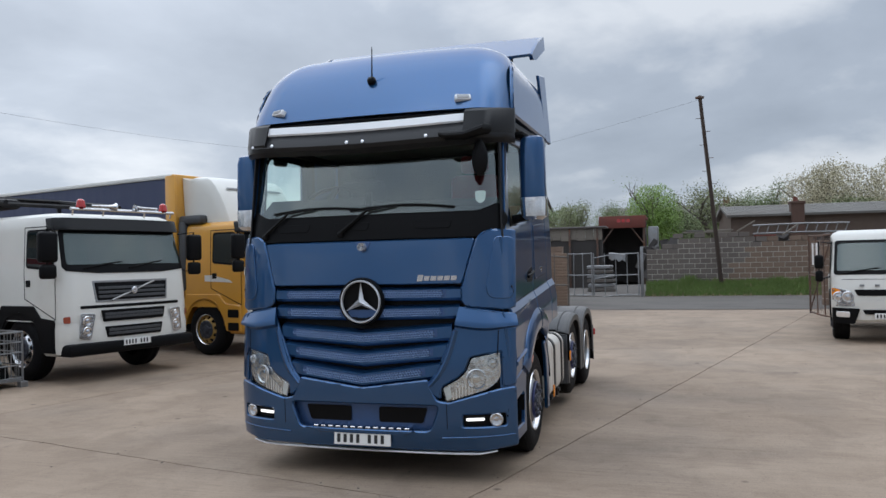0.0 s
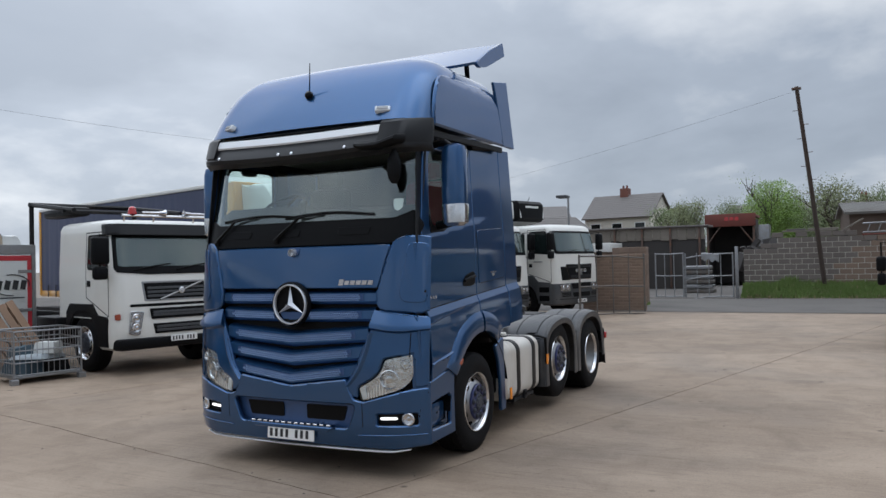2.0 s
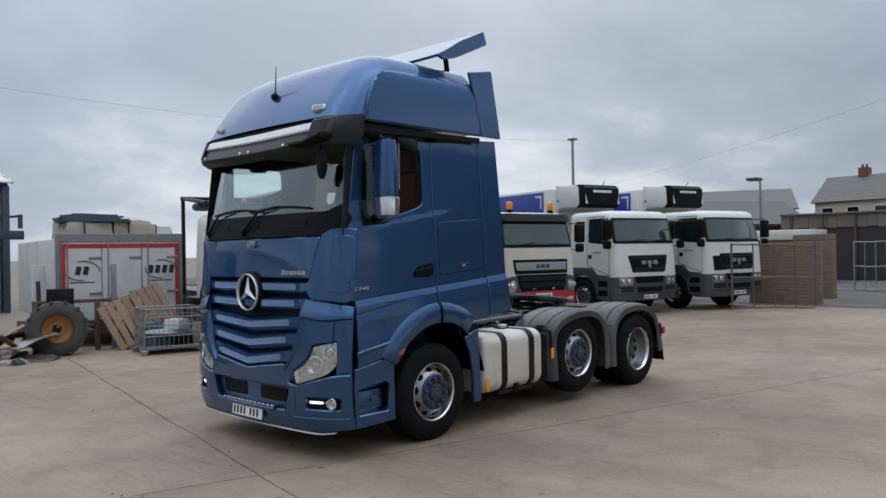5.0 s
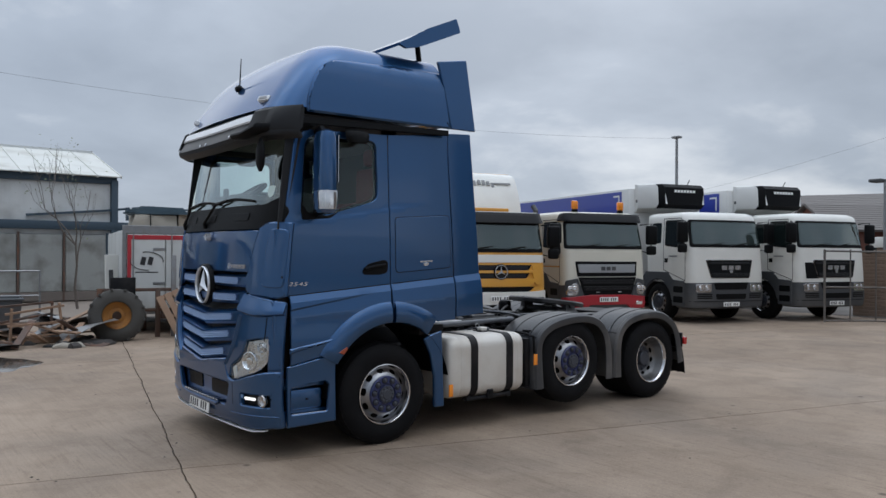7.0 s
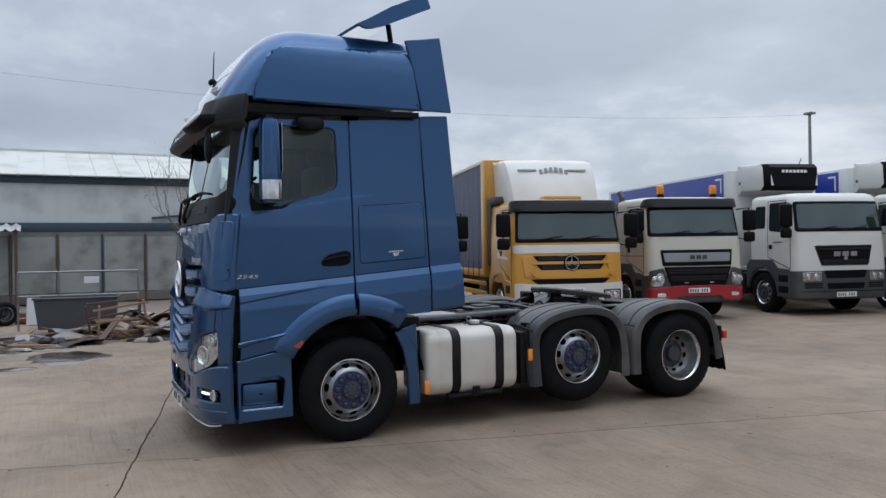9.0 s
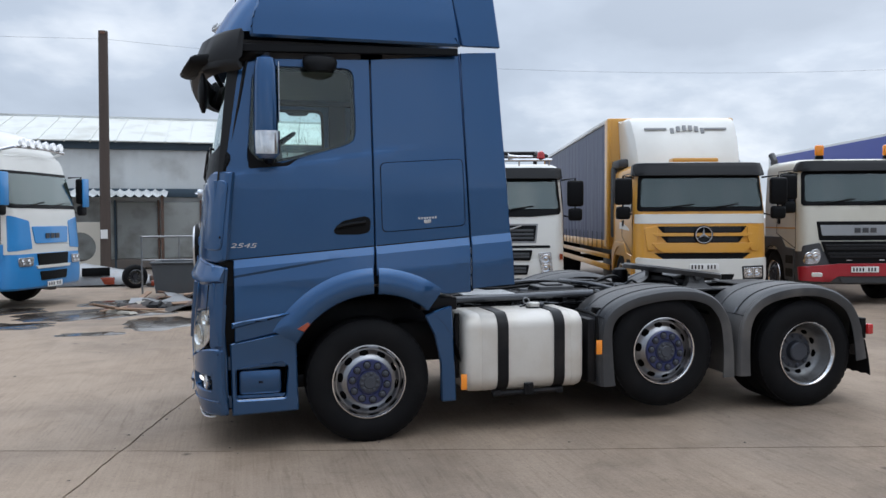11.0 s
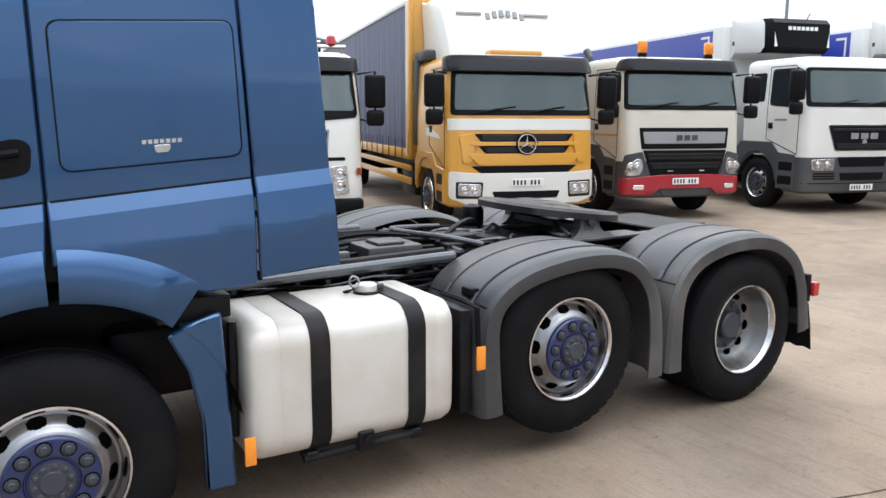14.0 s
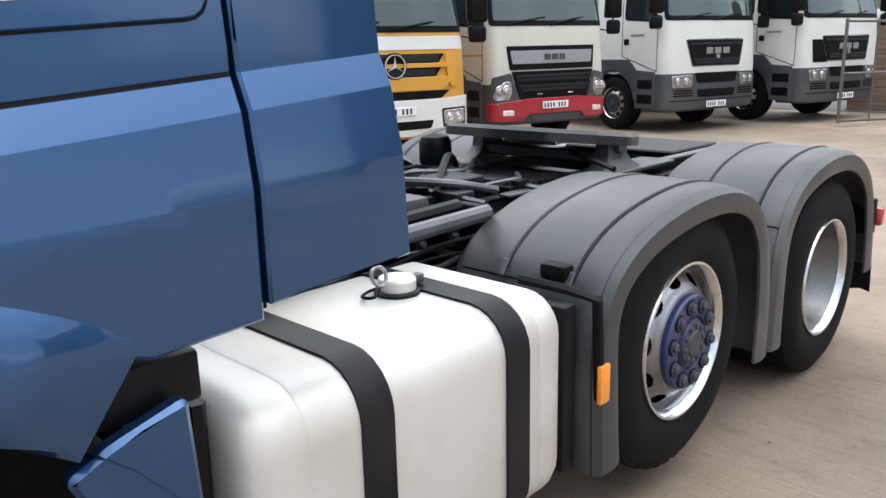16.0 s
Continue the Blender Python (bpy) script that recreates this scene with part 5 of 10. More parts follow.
# mudguards
def mudguard(s, path, name="mudguard"):
    path = [tuple(p) for p in smooth_path([(a, b, 0) for a, b in path], 5)]
    path = [(p[0], p[1]) for p in path]
    y0, y1 = s * 1.265, s * 0.63
    prof = [(y0, -0.095), (y0 + s * 0.010, -0.06), (y0 + s * 0.004, -0.022), (y0 - s * 0.022, -0.004), (y0 - s * 0.03, -0.007), (y0 - s * 0.036, -0.002), (y0 - s * 0.09, 0.006), (s * 0.95, 0.010), (y1 + s * 0.05, 0.004), (y1, -0.03), (y1 + s * 0.012, -0.03), (y1 + s * 0.06, -0.010), (s * 0.95, -0.004), (y0 - s * 0.09, -0.006), (y0 - s * 0.025, -0.02), (y0 - s * 0.012, -0.095)]
    bm = bmesh.new()
    rings = []
    for i, p in enumerate(path):
        d = Vector((path[min(i + 1, len(path) - 1)][0] - path[max(i - 1, 0)][0], 0, path[min(i + 1, len(path) - 1)][1] - path[max(i - 1, 0)][1])).normalized()
        nrm = Vector((-d.z, 0, d.x))
        grow = 1 + 0.35 * abs(2 * i / (len(path) - 1) - 1) ** 3          # the skirt widens towards both ends
        rings.append([Vector((p[0], 0, p[1])) + nrm * (o * grow if o < -0.05 else o) + Vector((0, a, 0)) for a, o in prof])
    loft(bm, rings)
    g = part(name, bm, GREYPL, truck, "dark grey plastic mudguard")
    n = len(path)

    def on_top(i, yy, lift):
        d = Vector((path[min(i + 1, n - 1)][0] - path[max(i - 1, 0)][0], 0, path[min(i + 1, n - 1)][1] - path[max(i - 1, 0)][1])).normalized()
        nrm = Vector((-d.z, 0, d.x))
        return Vector((path[i][0], yy, path[i][1])) + nrm * lift, d, nrm

    first_i, last_i = int(0.24 * n), int(0.76 * n)
    for inset in (0.14, 0.40):             # two raised beads along the top, each with a clip at its ends
        yy = y0 - s * inset
        part("rib", tubed([on_top(i, yy, 0.007)[0] for i in range(first_i, last_i + 1)], 0.007, 6), GREYPL, g)
        # black line laid beside the bead, paints the shade of a groove
        part("rib_groove", tubed([on_top(i, yy + s * 0.013, 0.007)[0] for i in range(first_i, last_i + 1)], 0.0035, 5), BLACK, g)
        for i in (first_i, last_i):
            p, d, nrm = on_top(i, yy, 0.012)
            m = Matrix((d, Vector((0, 1, 0)), nrm)).transposed().to_4x4()
            m.translation = p
            part("clip", boxed(-0.03, 0.03, -0.012, 0.012, -0.006, 0.008, 0.003, 1, m), STEELPIPE, g)
    for i in (first_i - 1, last_i + 1):    # joint between the top and the end plates
        part("joint_line", tubed([on_top(i, y0 - s * 0.025, -0.003)[0], on_top(i, y0 - s * 0.09, 0.006)[0], on_top(i, s * 0.9, 0.009)[0], on_top(i, y1 + s * 0.06, 0.003)[0]], 0.004, 5), BLACK, g)
    return g


GUARD_MID = [(1.955, 0.33), (1.945, 0.60), (1.95, 0.80), (2.0, 0.93), (2.10, 1.02), (2.25, 1.085), (2.45, 1.125), (2.65, 1.14), (2.85, 1.125), (3.02, 1.065), (3.13, 0.96), (3.20, 0.82), (3.235, 0.60), (3.245, 0.35)]
GUARD_REAR = [(3.262, 0.35), (3.27, 0.62), (3.30, 0.82), (3.38, 0.96), (3.52, 1.06), (3.74, 1.12), (3.98, 1.135), (4.18, 1.11), (4.35, 1.04), (4.48, 0.93), (4.57, 0.74), (4.63, 0.45)]
for s in (-1, 1):
    mudguard(s, GUARD_MID)
    mudguard(s, GUARD_REAR)
    bm = bmesh.new()
    rows = []
    for k in range(13):
        y = s * (0.64 + 0.62 * k / 12)
        rows.append([(4.60 + 0.004 * math.sin(k), y, 0.62), (4.64, y, 0.45), (4.665, y, 0.285 + 0.012 * (k % 2)), (4.655, y, 0.285 + 0.012 * (k % 2)), (4.63, y, 0.45), (4.59, y, 0.62)])
    loft(bm, rows)
    part("mud_flap", bm, RUBBER, truck)
    tl = part("tail_lamp", boxed(4.60, 4.66, s * 1.20, s * 1.295, 0.668, 0.765, 0.014), RED, truck, "red tail lamp")
    part("lamp_back", boxed(4.545, 4.60, s * 1.12, s * 1.27, 0.63, 0.82, 0.01), BLACK, truck)
    # catch plate and bracket in front of the middle guard, with its marker
    part("guard_front_plate", boxed(1.86, 1.93, s * 0.8, s * 1.2, 0.36, 0.90, 0.015), FRAME, truck)
    br = part("marker_bracket", tubed([(1.84, s * 1.05, 0.965), (1.87, s * 1.2, 0.955), (1.90, s * 1.285, 0.93), (1.915, s * 1.29, 0.62)], 0.016, 6), BLACK, truck)
    part("marker", boxed(1.89, 1.94, s * 1.295, s * 1.312, 0.615, 0.735, 0.005), ORANGE, br, "orange side marker")

# fuel tanks
for s in (-1, 1):
    x0, x1, z0, z1 = 0.765, 1.815, 0.335, 0.975
    y0, y1 = 1.245, 0.62

    def tank_ring(x, g):
        r = 0.125
        out = []
        for cy, cz, a0 in ((y0 - r, z1 - r, 0), (y1 + r * 0.6, z1 - r * 0.6, 90), (y1 + r * 0.6, z0 + r * 0.6, 180), (y0 - r, z0 + r, 270)):
            rr = r if a0 in (0, 270) else r * 0.6
            out += [(x, s * (cy + (rr - g) * math.cos(radians(a0 + 15 * t))), cz + (rr - g) * math.sin(radians(a0 + 15 * t))) for t in range(7)]
        return out
    bm = bmesh.new()
    loft(bm, [tank_ring(x, g) for x, g in ((x0, 0.07), (x0 + 0.01, 0.04), (x0 + 0.03, 0.015), (x0 + 0.07, 0.001), (x0 + 0.145, 0.0), (x0 + 0.15, 0.003), (x0 + 0.155, 0.0), (x1 - 0.13, 0.0), (x1 - 0.125, 0.003), (x1 - 0.12, 0.0), (x1 - 0.06, 0.001), (x1 - 0.025, 0.015), (x1 - 0.008, 0.04), (x1, 0.07))])
    tank = part("fuel_tank", bm, ALU, truck, "stained aluminium fuel tank")
    for xs in (1.095, 1.585):
        bm = bmesh.new()
        loft(bm, [tank_ring(x, g) for x, g in ((xs - 0.046, 0.0), (xs - 0.046, -0.008), (xs + 0.046, -0.008), (xs + 0.046, 0.0))], caps=False)
        part("strap", bm, FRAME, tank, "dark steel strap")
    part("cap_neck", lathed([(0.066, 0.0), (0.066, 0.014), (0.060, 0.018), (0.05, 0.018)], (1.49, s * 0.89, z1 - 0.005), (0, 0, 1), 28), FRAME, tank)
    part("cap", lathed([(0.054, 0.010), (0.055, 0.040), (0.050, 0.047), (0.030, 0.049), (0.0, 0.047)], (1.49, s * 0.89, z1), (0, 0, 1), 28), ALU, tank, "silver filler cap")
    part("cap_hinge", boxed(1.545, 1.585, s * 0.875, s * 0.905, z1 + 0.012, z1 + 0.040, 0.005), STEELPIPE, tank)
    part("cap_ring", tubed([(1.425 + 0.026 * math.cos(a), s * 0.89 + 0.010 * math.sin(a), z1 + 0.062 + 0.026 * math.sin(a)) for a in [2 * math.pi * k / 12 for k in range(13)]], 0.006, 5), GALV, tank)
    part("cap_wire", tubed(smooth_path([(1.43, s * 0.89, z1 + 0.036), (1.38, s * 0.92, z1 + 0.02), (1.37, s * 0.88, z1 + 0.015), (1.42, s * 0.85, z1 + 0.012), (1.46, s * 0.84, z1 + 0.01)], 4), 0.005, 5), BLACK, tank)
    part("tank_step_bar", tubed([(1.02, s * 1.20, 0.315), (1.62, s * 1.20, 0.325)], 0.022, 8), FRAME, tank)
    bm = bmesh.new()
    box(bm, 1.28, 1.36, s * 1.22, s * 1.245, 0.30, 0.40, 0.006, 1)
    lathe(bm, [(0.02, 0), (0.02, 0.012), (0, 0.014)], (1.32, s * 1.245, 0.36), (0, s, 0), 10)
    part("tank_bracket", bm, FRAME, tank)
    for xs in (1.06, 1.60):
        part("bar_clamp", boxed(xs - 0.03, xs + 0.03, s * 1.12, s * 1.22, 0.295, 0.345, 0.006, 1), FRAME, tank)
    part("front_marker", boxed(0.725, 0.775, s * 1.285, s * 1.302, 0.385, 0.51, 0.005), ORANGE, truck, "orange side marker")
    part("tank_stay", tubed([(0.74, s * 1.1, 0.45), (0.74, s * 1.12, 0.98)], 0.02, 6), FRAME, truck)

# chassis
for s in (-1, 1):
    bm = bmesh.new()
    box(bm, 0.2, 4.62, s * 0.385, s * 0.393, 0.76, 1.03)
    box(bm, 0.2, 4.62, s * 0.32, s * 0.393, 1.022, 1.032)
    box(bm, 0.2, 4.62, s * 0.32, s * 0.393, 0.758, 0.768)
    box(bm, 0.9, 4.4, s * 0.394, s * 0.47, 0.955, 0.985, 0.01, 1)
    for k in range(34):
        x = 0.9 + 0.11 * k
        lathe(bm, [(0.012, 0), (0.012, 0.012), (0, 0.014)], (x, s * 0.393, 0.90 + 0.07 * (k % 2)), (0, s, 0), 6)
    part("chassis_rail", bm, FRAME, truck)
    part("top_pipe", tubed([(0.85, s * 0.50, 1.05), (1.6, s * 0.50, 1.055), (2.2, s * 0.46, 1.06)], 0.028, 8), FRAME, truck)
    part("air_pipe", tubed(smooth_path([(1.0, s * 0.58, 1.02), (1.4, s * 0.55, 1.0), (1.8, s * 0.52, 1.03), (2.3, s * 0.48, 0.98)], 4), 0.012, 6), BLACK, truck)
for x in (0.9, 1.6, 2.1, 2.9, 3.6, 4.3, 4.6):
    part("cross_member", boxed(x - 0.05, x + 0.05, -0.385, 0.385, 0.80, 0.98, 0.01), FRAME, truck)
cat = part("catwalk_plate", boxed(0.93, 1.42, -0.62, 0.62, 1.068, 1.08, 0.003, 1), CHEQ, truck, "chequered aluminium catwalk")
part("battery_box", boxed(1.55, 1.95, -0.30, 0.25, 0.86, 1.06, 0.02), BLACK, truck)
part("gearbox_cover", boxed(2.0, 2.35, -0.25, 0.25, 0.80, 1.05, 0.05), FRAME, truck)
part("air_tank", lathed([(0, 0), (0.09, 0.02), (0.12, 0.06), (0.12, 0.52), (0.09, 0.56), (0, 0.58)], (2.0, 0.12, 0.92), (1, 0, 0), 16), FRAME, truck)
part("valve_block", boxed(2.35, 2.55, -0.30, -0.08, 1.0, 1.12, 0.015), FRAME, truck)
for k, (y, zz) in enumerate(((-0.18, 1.14), (-0.05, 1.16), (0.08, 1.15), (0.2, 1.13))):
    part("cable", tubed(smooth_path([(0.88, y, 1.55), (0.96, y, 1.2), (1.3, y * 1.3, 1.09), (1.9, y * 0.8, zz - 0.03), (2.5, y, 1.06), (3.0, y * 0.6, 1.02)], 5), 0.014, 6), BLACK, truck)
part("cable", tubed(smooth_path([(2.25, -0.30, 1.08), (2.5, -0.1, 1.14), (2.75, 0.1, 1.15), (2.9, 0.2, 1.08)], 5), 0.018, 6), BLACK, truck)
# fifth wheel: horseshoe plate with a slot to the rear, on a pedestal
bm = bmesh.new()
pl = rounded([(3.08, -0.32), (3.02, 0.0), (3.08, 0.32), (3.25, 0.46), (3.55, 0.47), (3.72, 0.41), (3.86, 0.34), (3.87, 0.17), (3.62, 0.055), (3.50, 0.05), (3.46, 0.0), (3.50, -0.05), (3.62, -0.055), (3.87, -0.17), (3.86, -0.34), (3.72, -0.41), (3.55, -0.47), (3.25, -0.46)], 0.05, 3)
tilt = Matrix.Translation((3.37, 0, 1.205)) @ Matrix.Rotation(radians(7), 4, "Y") @ Matrix.Translation((-3.5, 0, 0))
bm2 = panel(pl, lambda u, v, d: tilt @ Vector((u, v, d)), 0.060, 0.018, 0.3, base=-0.035)
fw = part("fifth_wheel", bm2, GREASE, truck, "greasy black coupling plate")
bm = bmesh.new()
for s in (-1, 1):
    loft(bm, [[(3.37 - w, s * 0.36, z), (3.37 + w, s * 0.36, z), (3.37 + w, s * (0.36 + d), z), (3.37 - w, s * (0.36 + d), z)] for w, d, z in ((0.22, 0.11, 1.04), (0.17, 0.10, 1.055), (0.115, 0.085, 1.085), (0.085, 0.075, 1.12), (0.08, 0.07, 1.19))])
    box(bm, 2.98, 3.82, s * 0.30, s * 0.50, 1.035, 1.055, 0.004, 1)
    lathe(bm, [(0.035, 0), (0.035, 0.03), (0.02, 0.036), (0, 0.036)], (3.37, s * 0.43, 1.165), (0, s, 0), 12)
box(bm, 3.31, 3.41, -0.44, 0.44, 1.08, 1.14, 0.01, 1)
part("pedestal", bm, GREYPL, fw)
part("release_handle", tubed([(3.17, -0.3, 1.15), (3.07, -0.55, 1.12), (3.04, -0.62, 1.11)], 0.014, 6), FRAME, fw)
bm = bmesh.new()
for k in range(10):
    box(bm, 2.62 + 0.045 * k, 2.65 + 0.045 * k, -0.37, 0.37, 1.045, 1.062)
part("mounting_slats", bm, FRAME, truck)
part("ramp", boxed(4.05, 4.6, -0.36, 0.36, 1.04, 1.06, 0.008, 1, Matrix.Translation((0, 0, 0))), FRAME, truck)
part("under_engine", boxed(-0.9, 1.6, -0.42, 0.42, 0.55, 1.05, 0.06), FRAME, truck)
part("exhaust_box", boxed(0.85, 1.75, 0.45, 0.6, 0.42, 0.9, 0.05), FRAME, truck)

# pipes, valves, brackets and hoses between the rails
for s in (-1, 1):
    part("long_pipe", tubed([(0.70, s * 0.66, 1.035), (1.4, s * 0.655, 1.05), (2.16, s * 0.645, 1.065)], 0.03, 10), STEELPIPE, truck, "dull grey pipe")
    for k in range(9):
        x = 0.92 + 0.17 * k
        part("rail_bracket", boxed(x - 0.025, x + 0.025, s * 0.40, s * 0.53, 0.93, 1.02 + 0.02 * (k % 3), 0.006, 1), FRAME, truck)
        part("rail_bolt", lathed([(0.014, 0), (0.014, 0.012), (0, 0.015)], (x, s * 0.531, 0.97), (0, s, 0), 6), STEELPIPE, truck)
for x, z in ((1.50, 1.05), (1.86, 1.045), (2.30, 1.06), (2.72, 1.05)):
    part("cross_tube", tubed([(x, -0.52, z), (x + 0.05, 0.0, z + 0.012), (x, 0.52, z)], 0.014, 6), STEELPIPE, truck)
for y in (-0.30, -0.16, 0.22):
    part("long_tube", tubed([(1.44, y, 1.062), (2.1, y * 0.9, 1.066), (2.95, y * 1.1, 1.05)], 0.012, 6), FRAME, truck)
for y in (-0.40, 0.40):
    part("perforated_rail", boxed(2.55, 4.45, y - 0.03, y + 0.03, 1.032, 1.046, 0.003, 1), GALV if y > 0 else STEELPIPE, truck)
rc = random.Random(21)
for k in range(34):
    x, y = rc.uniform(1.45, 3.05), rc.uniform(-0.36, 0.36)
    w, d, h = rc.uniform(0.02, 0.07), rc.uniform(0.02, 0.07), rc.uniform(0.01, 0.07)
    part("valve", boxed(x - w, x + w, y - d, y + d, 0.98, 1.03 + h, 0.012), (FRAME, BLACK, FRAME, BLACK, STEELPIPE)[k % 5], truck)
for k in range(8):
    x, y = rc.uniform(1.5, 2.6), rc.uniform(-0.36, 0.36)
    pts = [(x, y, 1.02)]
    for q in range(4):
        pts.append((pts[-1][0] + rc.uniform(0.05, 0.25), pts[-1][1] + rc.uniform(-0.15, 0.15), 1.035 + rc.uniform(0, 0.07)))
    part("hose", tubed(smooth_path(pts + [(pts[-1][0] + 0.1, pts[-1][1], 1.0)], 4), rc.uniform(0.008, 0.014), 6), BLACK if k % 3 else STEELPIPE, truck)
for s in (-1, 1):                         # brackets that carry the guards
    for x in (2.08, 3.16, 3.42, 4.38):
        part("guard_stay", tubed([(x, s * 0.40, 0.90), (x, s * 0.62, 0.90), (x + 0.02, s * 0.95, 0.88)], 0.022, 6), FRAME, truck)
    part("guard_clamp", boxed(1.97, 2.03, s * 1.02, s * 1.12, 0.93, 0.985, 0.015), BLACK, truck)

part("valve_box", boxed(1.72, 2.08, -0.44, -0.14, 0.99, 1.115, 0.02), GREYPL, truck, "dusty grey valve box")
part("valve_box_lid", boxed(1.80, 1.98, -0.40, -0.22, 1.112, 1.135, 0.012), GREYPL, truck)
part("filter_canister", lathed([(0, 0), (0.075, 0.01), (0.085, 0.03), (0.085, 0.13), (0.07, 0.16), (0.03, 0.175), (0, 0.178)], (2.98, 0.42, 1.04), (0, 0, 1), 20), BLACK, truck)
part("hoop_bracket", tubed(smooth_path([(2.62, 0.30, 1.09), (2.30, 0.27, 1.105), (2.20, 0.20, 1.11), (2.22, -0.05, 1.115), (2.34, -0.30, 1.11), (2.55, -0.36, 1.06)], 4), 0.018, 8), STEELPIPE, truck, "dull grey hoop bracket")
for s in (-1, 1):                         # hoses tied below the long pipe
    for k in range(6):
        pts = [(0.95 + 0.24 * q, s * (0.60 + 0.012 * (k % 3)), 0.985 - 0.022 * k + rc.uniform(-0.022, 0.022)) for q in range(6)]
        part("tied_hose", tubed(smooth_path(pts, 4), 0.010 if k % 2 else 0.007, 6), BLACK if k % 3 else STEELPIPE, truck)

# boxes added to block daylight and darken the ground under the chassis
part("gearbox", boxed(0.3, 1.5, -0.60, 0.60, 0.50, 0.86, 0.06), FRAME, truck)
part("silencer_box", boxed(1.52, 2.05, -0.60, 0.60, 0.48, 0.84, 0.06), FRAME, truck)
part("axle_frame", boxed(2.08, 3.20, -0.61, 0.61, 0.70, 0.80, 0.03), FRAME, truck)
part("rear_axle_frame", boxed(3.22, 4.52, -0.61, 0.61, 0.72, 0.80, 0.03), FRAME, truck)
part("engine_shield", boxed(-1.05, 0.28, -0.95, 0.95, 0.40, 0.52, 0.04), FRAME, truck)
for s in (-1, 1):                         # more gear added inside the wheels to keep daylight out
    part("suspension_beam", boxed(2.2, 4.5, s * 0.50, s * 0.60, 0.46, 0.62, 0.03), FRAME, truck)
    for x in (2.95, 3.45, 4.35):
        part("air_bellow", lathed([(0.10, 0), (0.14, 0.03), (0.14, 0.09), (0.12, 0.12), (0.14, 0.15), (0.14, 0.24), (0.11, 0.28), (0.10, 0.40)], (x, s * 0.55, 0.58), (0, 0, 1), 20), BLACK, truck)
    part("air_reservoir", lathed([(0, 0), (0.10, 0.02), (0.13, 0.06), (0.13, 0.56), (0.10, 0.60), (0, 0.62)], (2.95, s * 0.30, 0.66), (1, 0, 0), 18), FRAME, truck)


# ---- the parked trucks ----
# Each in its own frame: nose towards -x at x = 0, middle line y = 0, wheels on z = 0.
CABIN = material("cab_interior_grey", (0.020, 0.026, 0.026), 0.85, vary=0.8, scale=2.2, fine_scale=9)


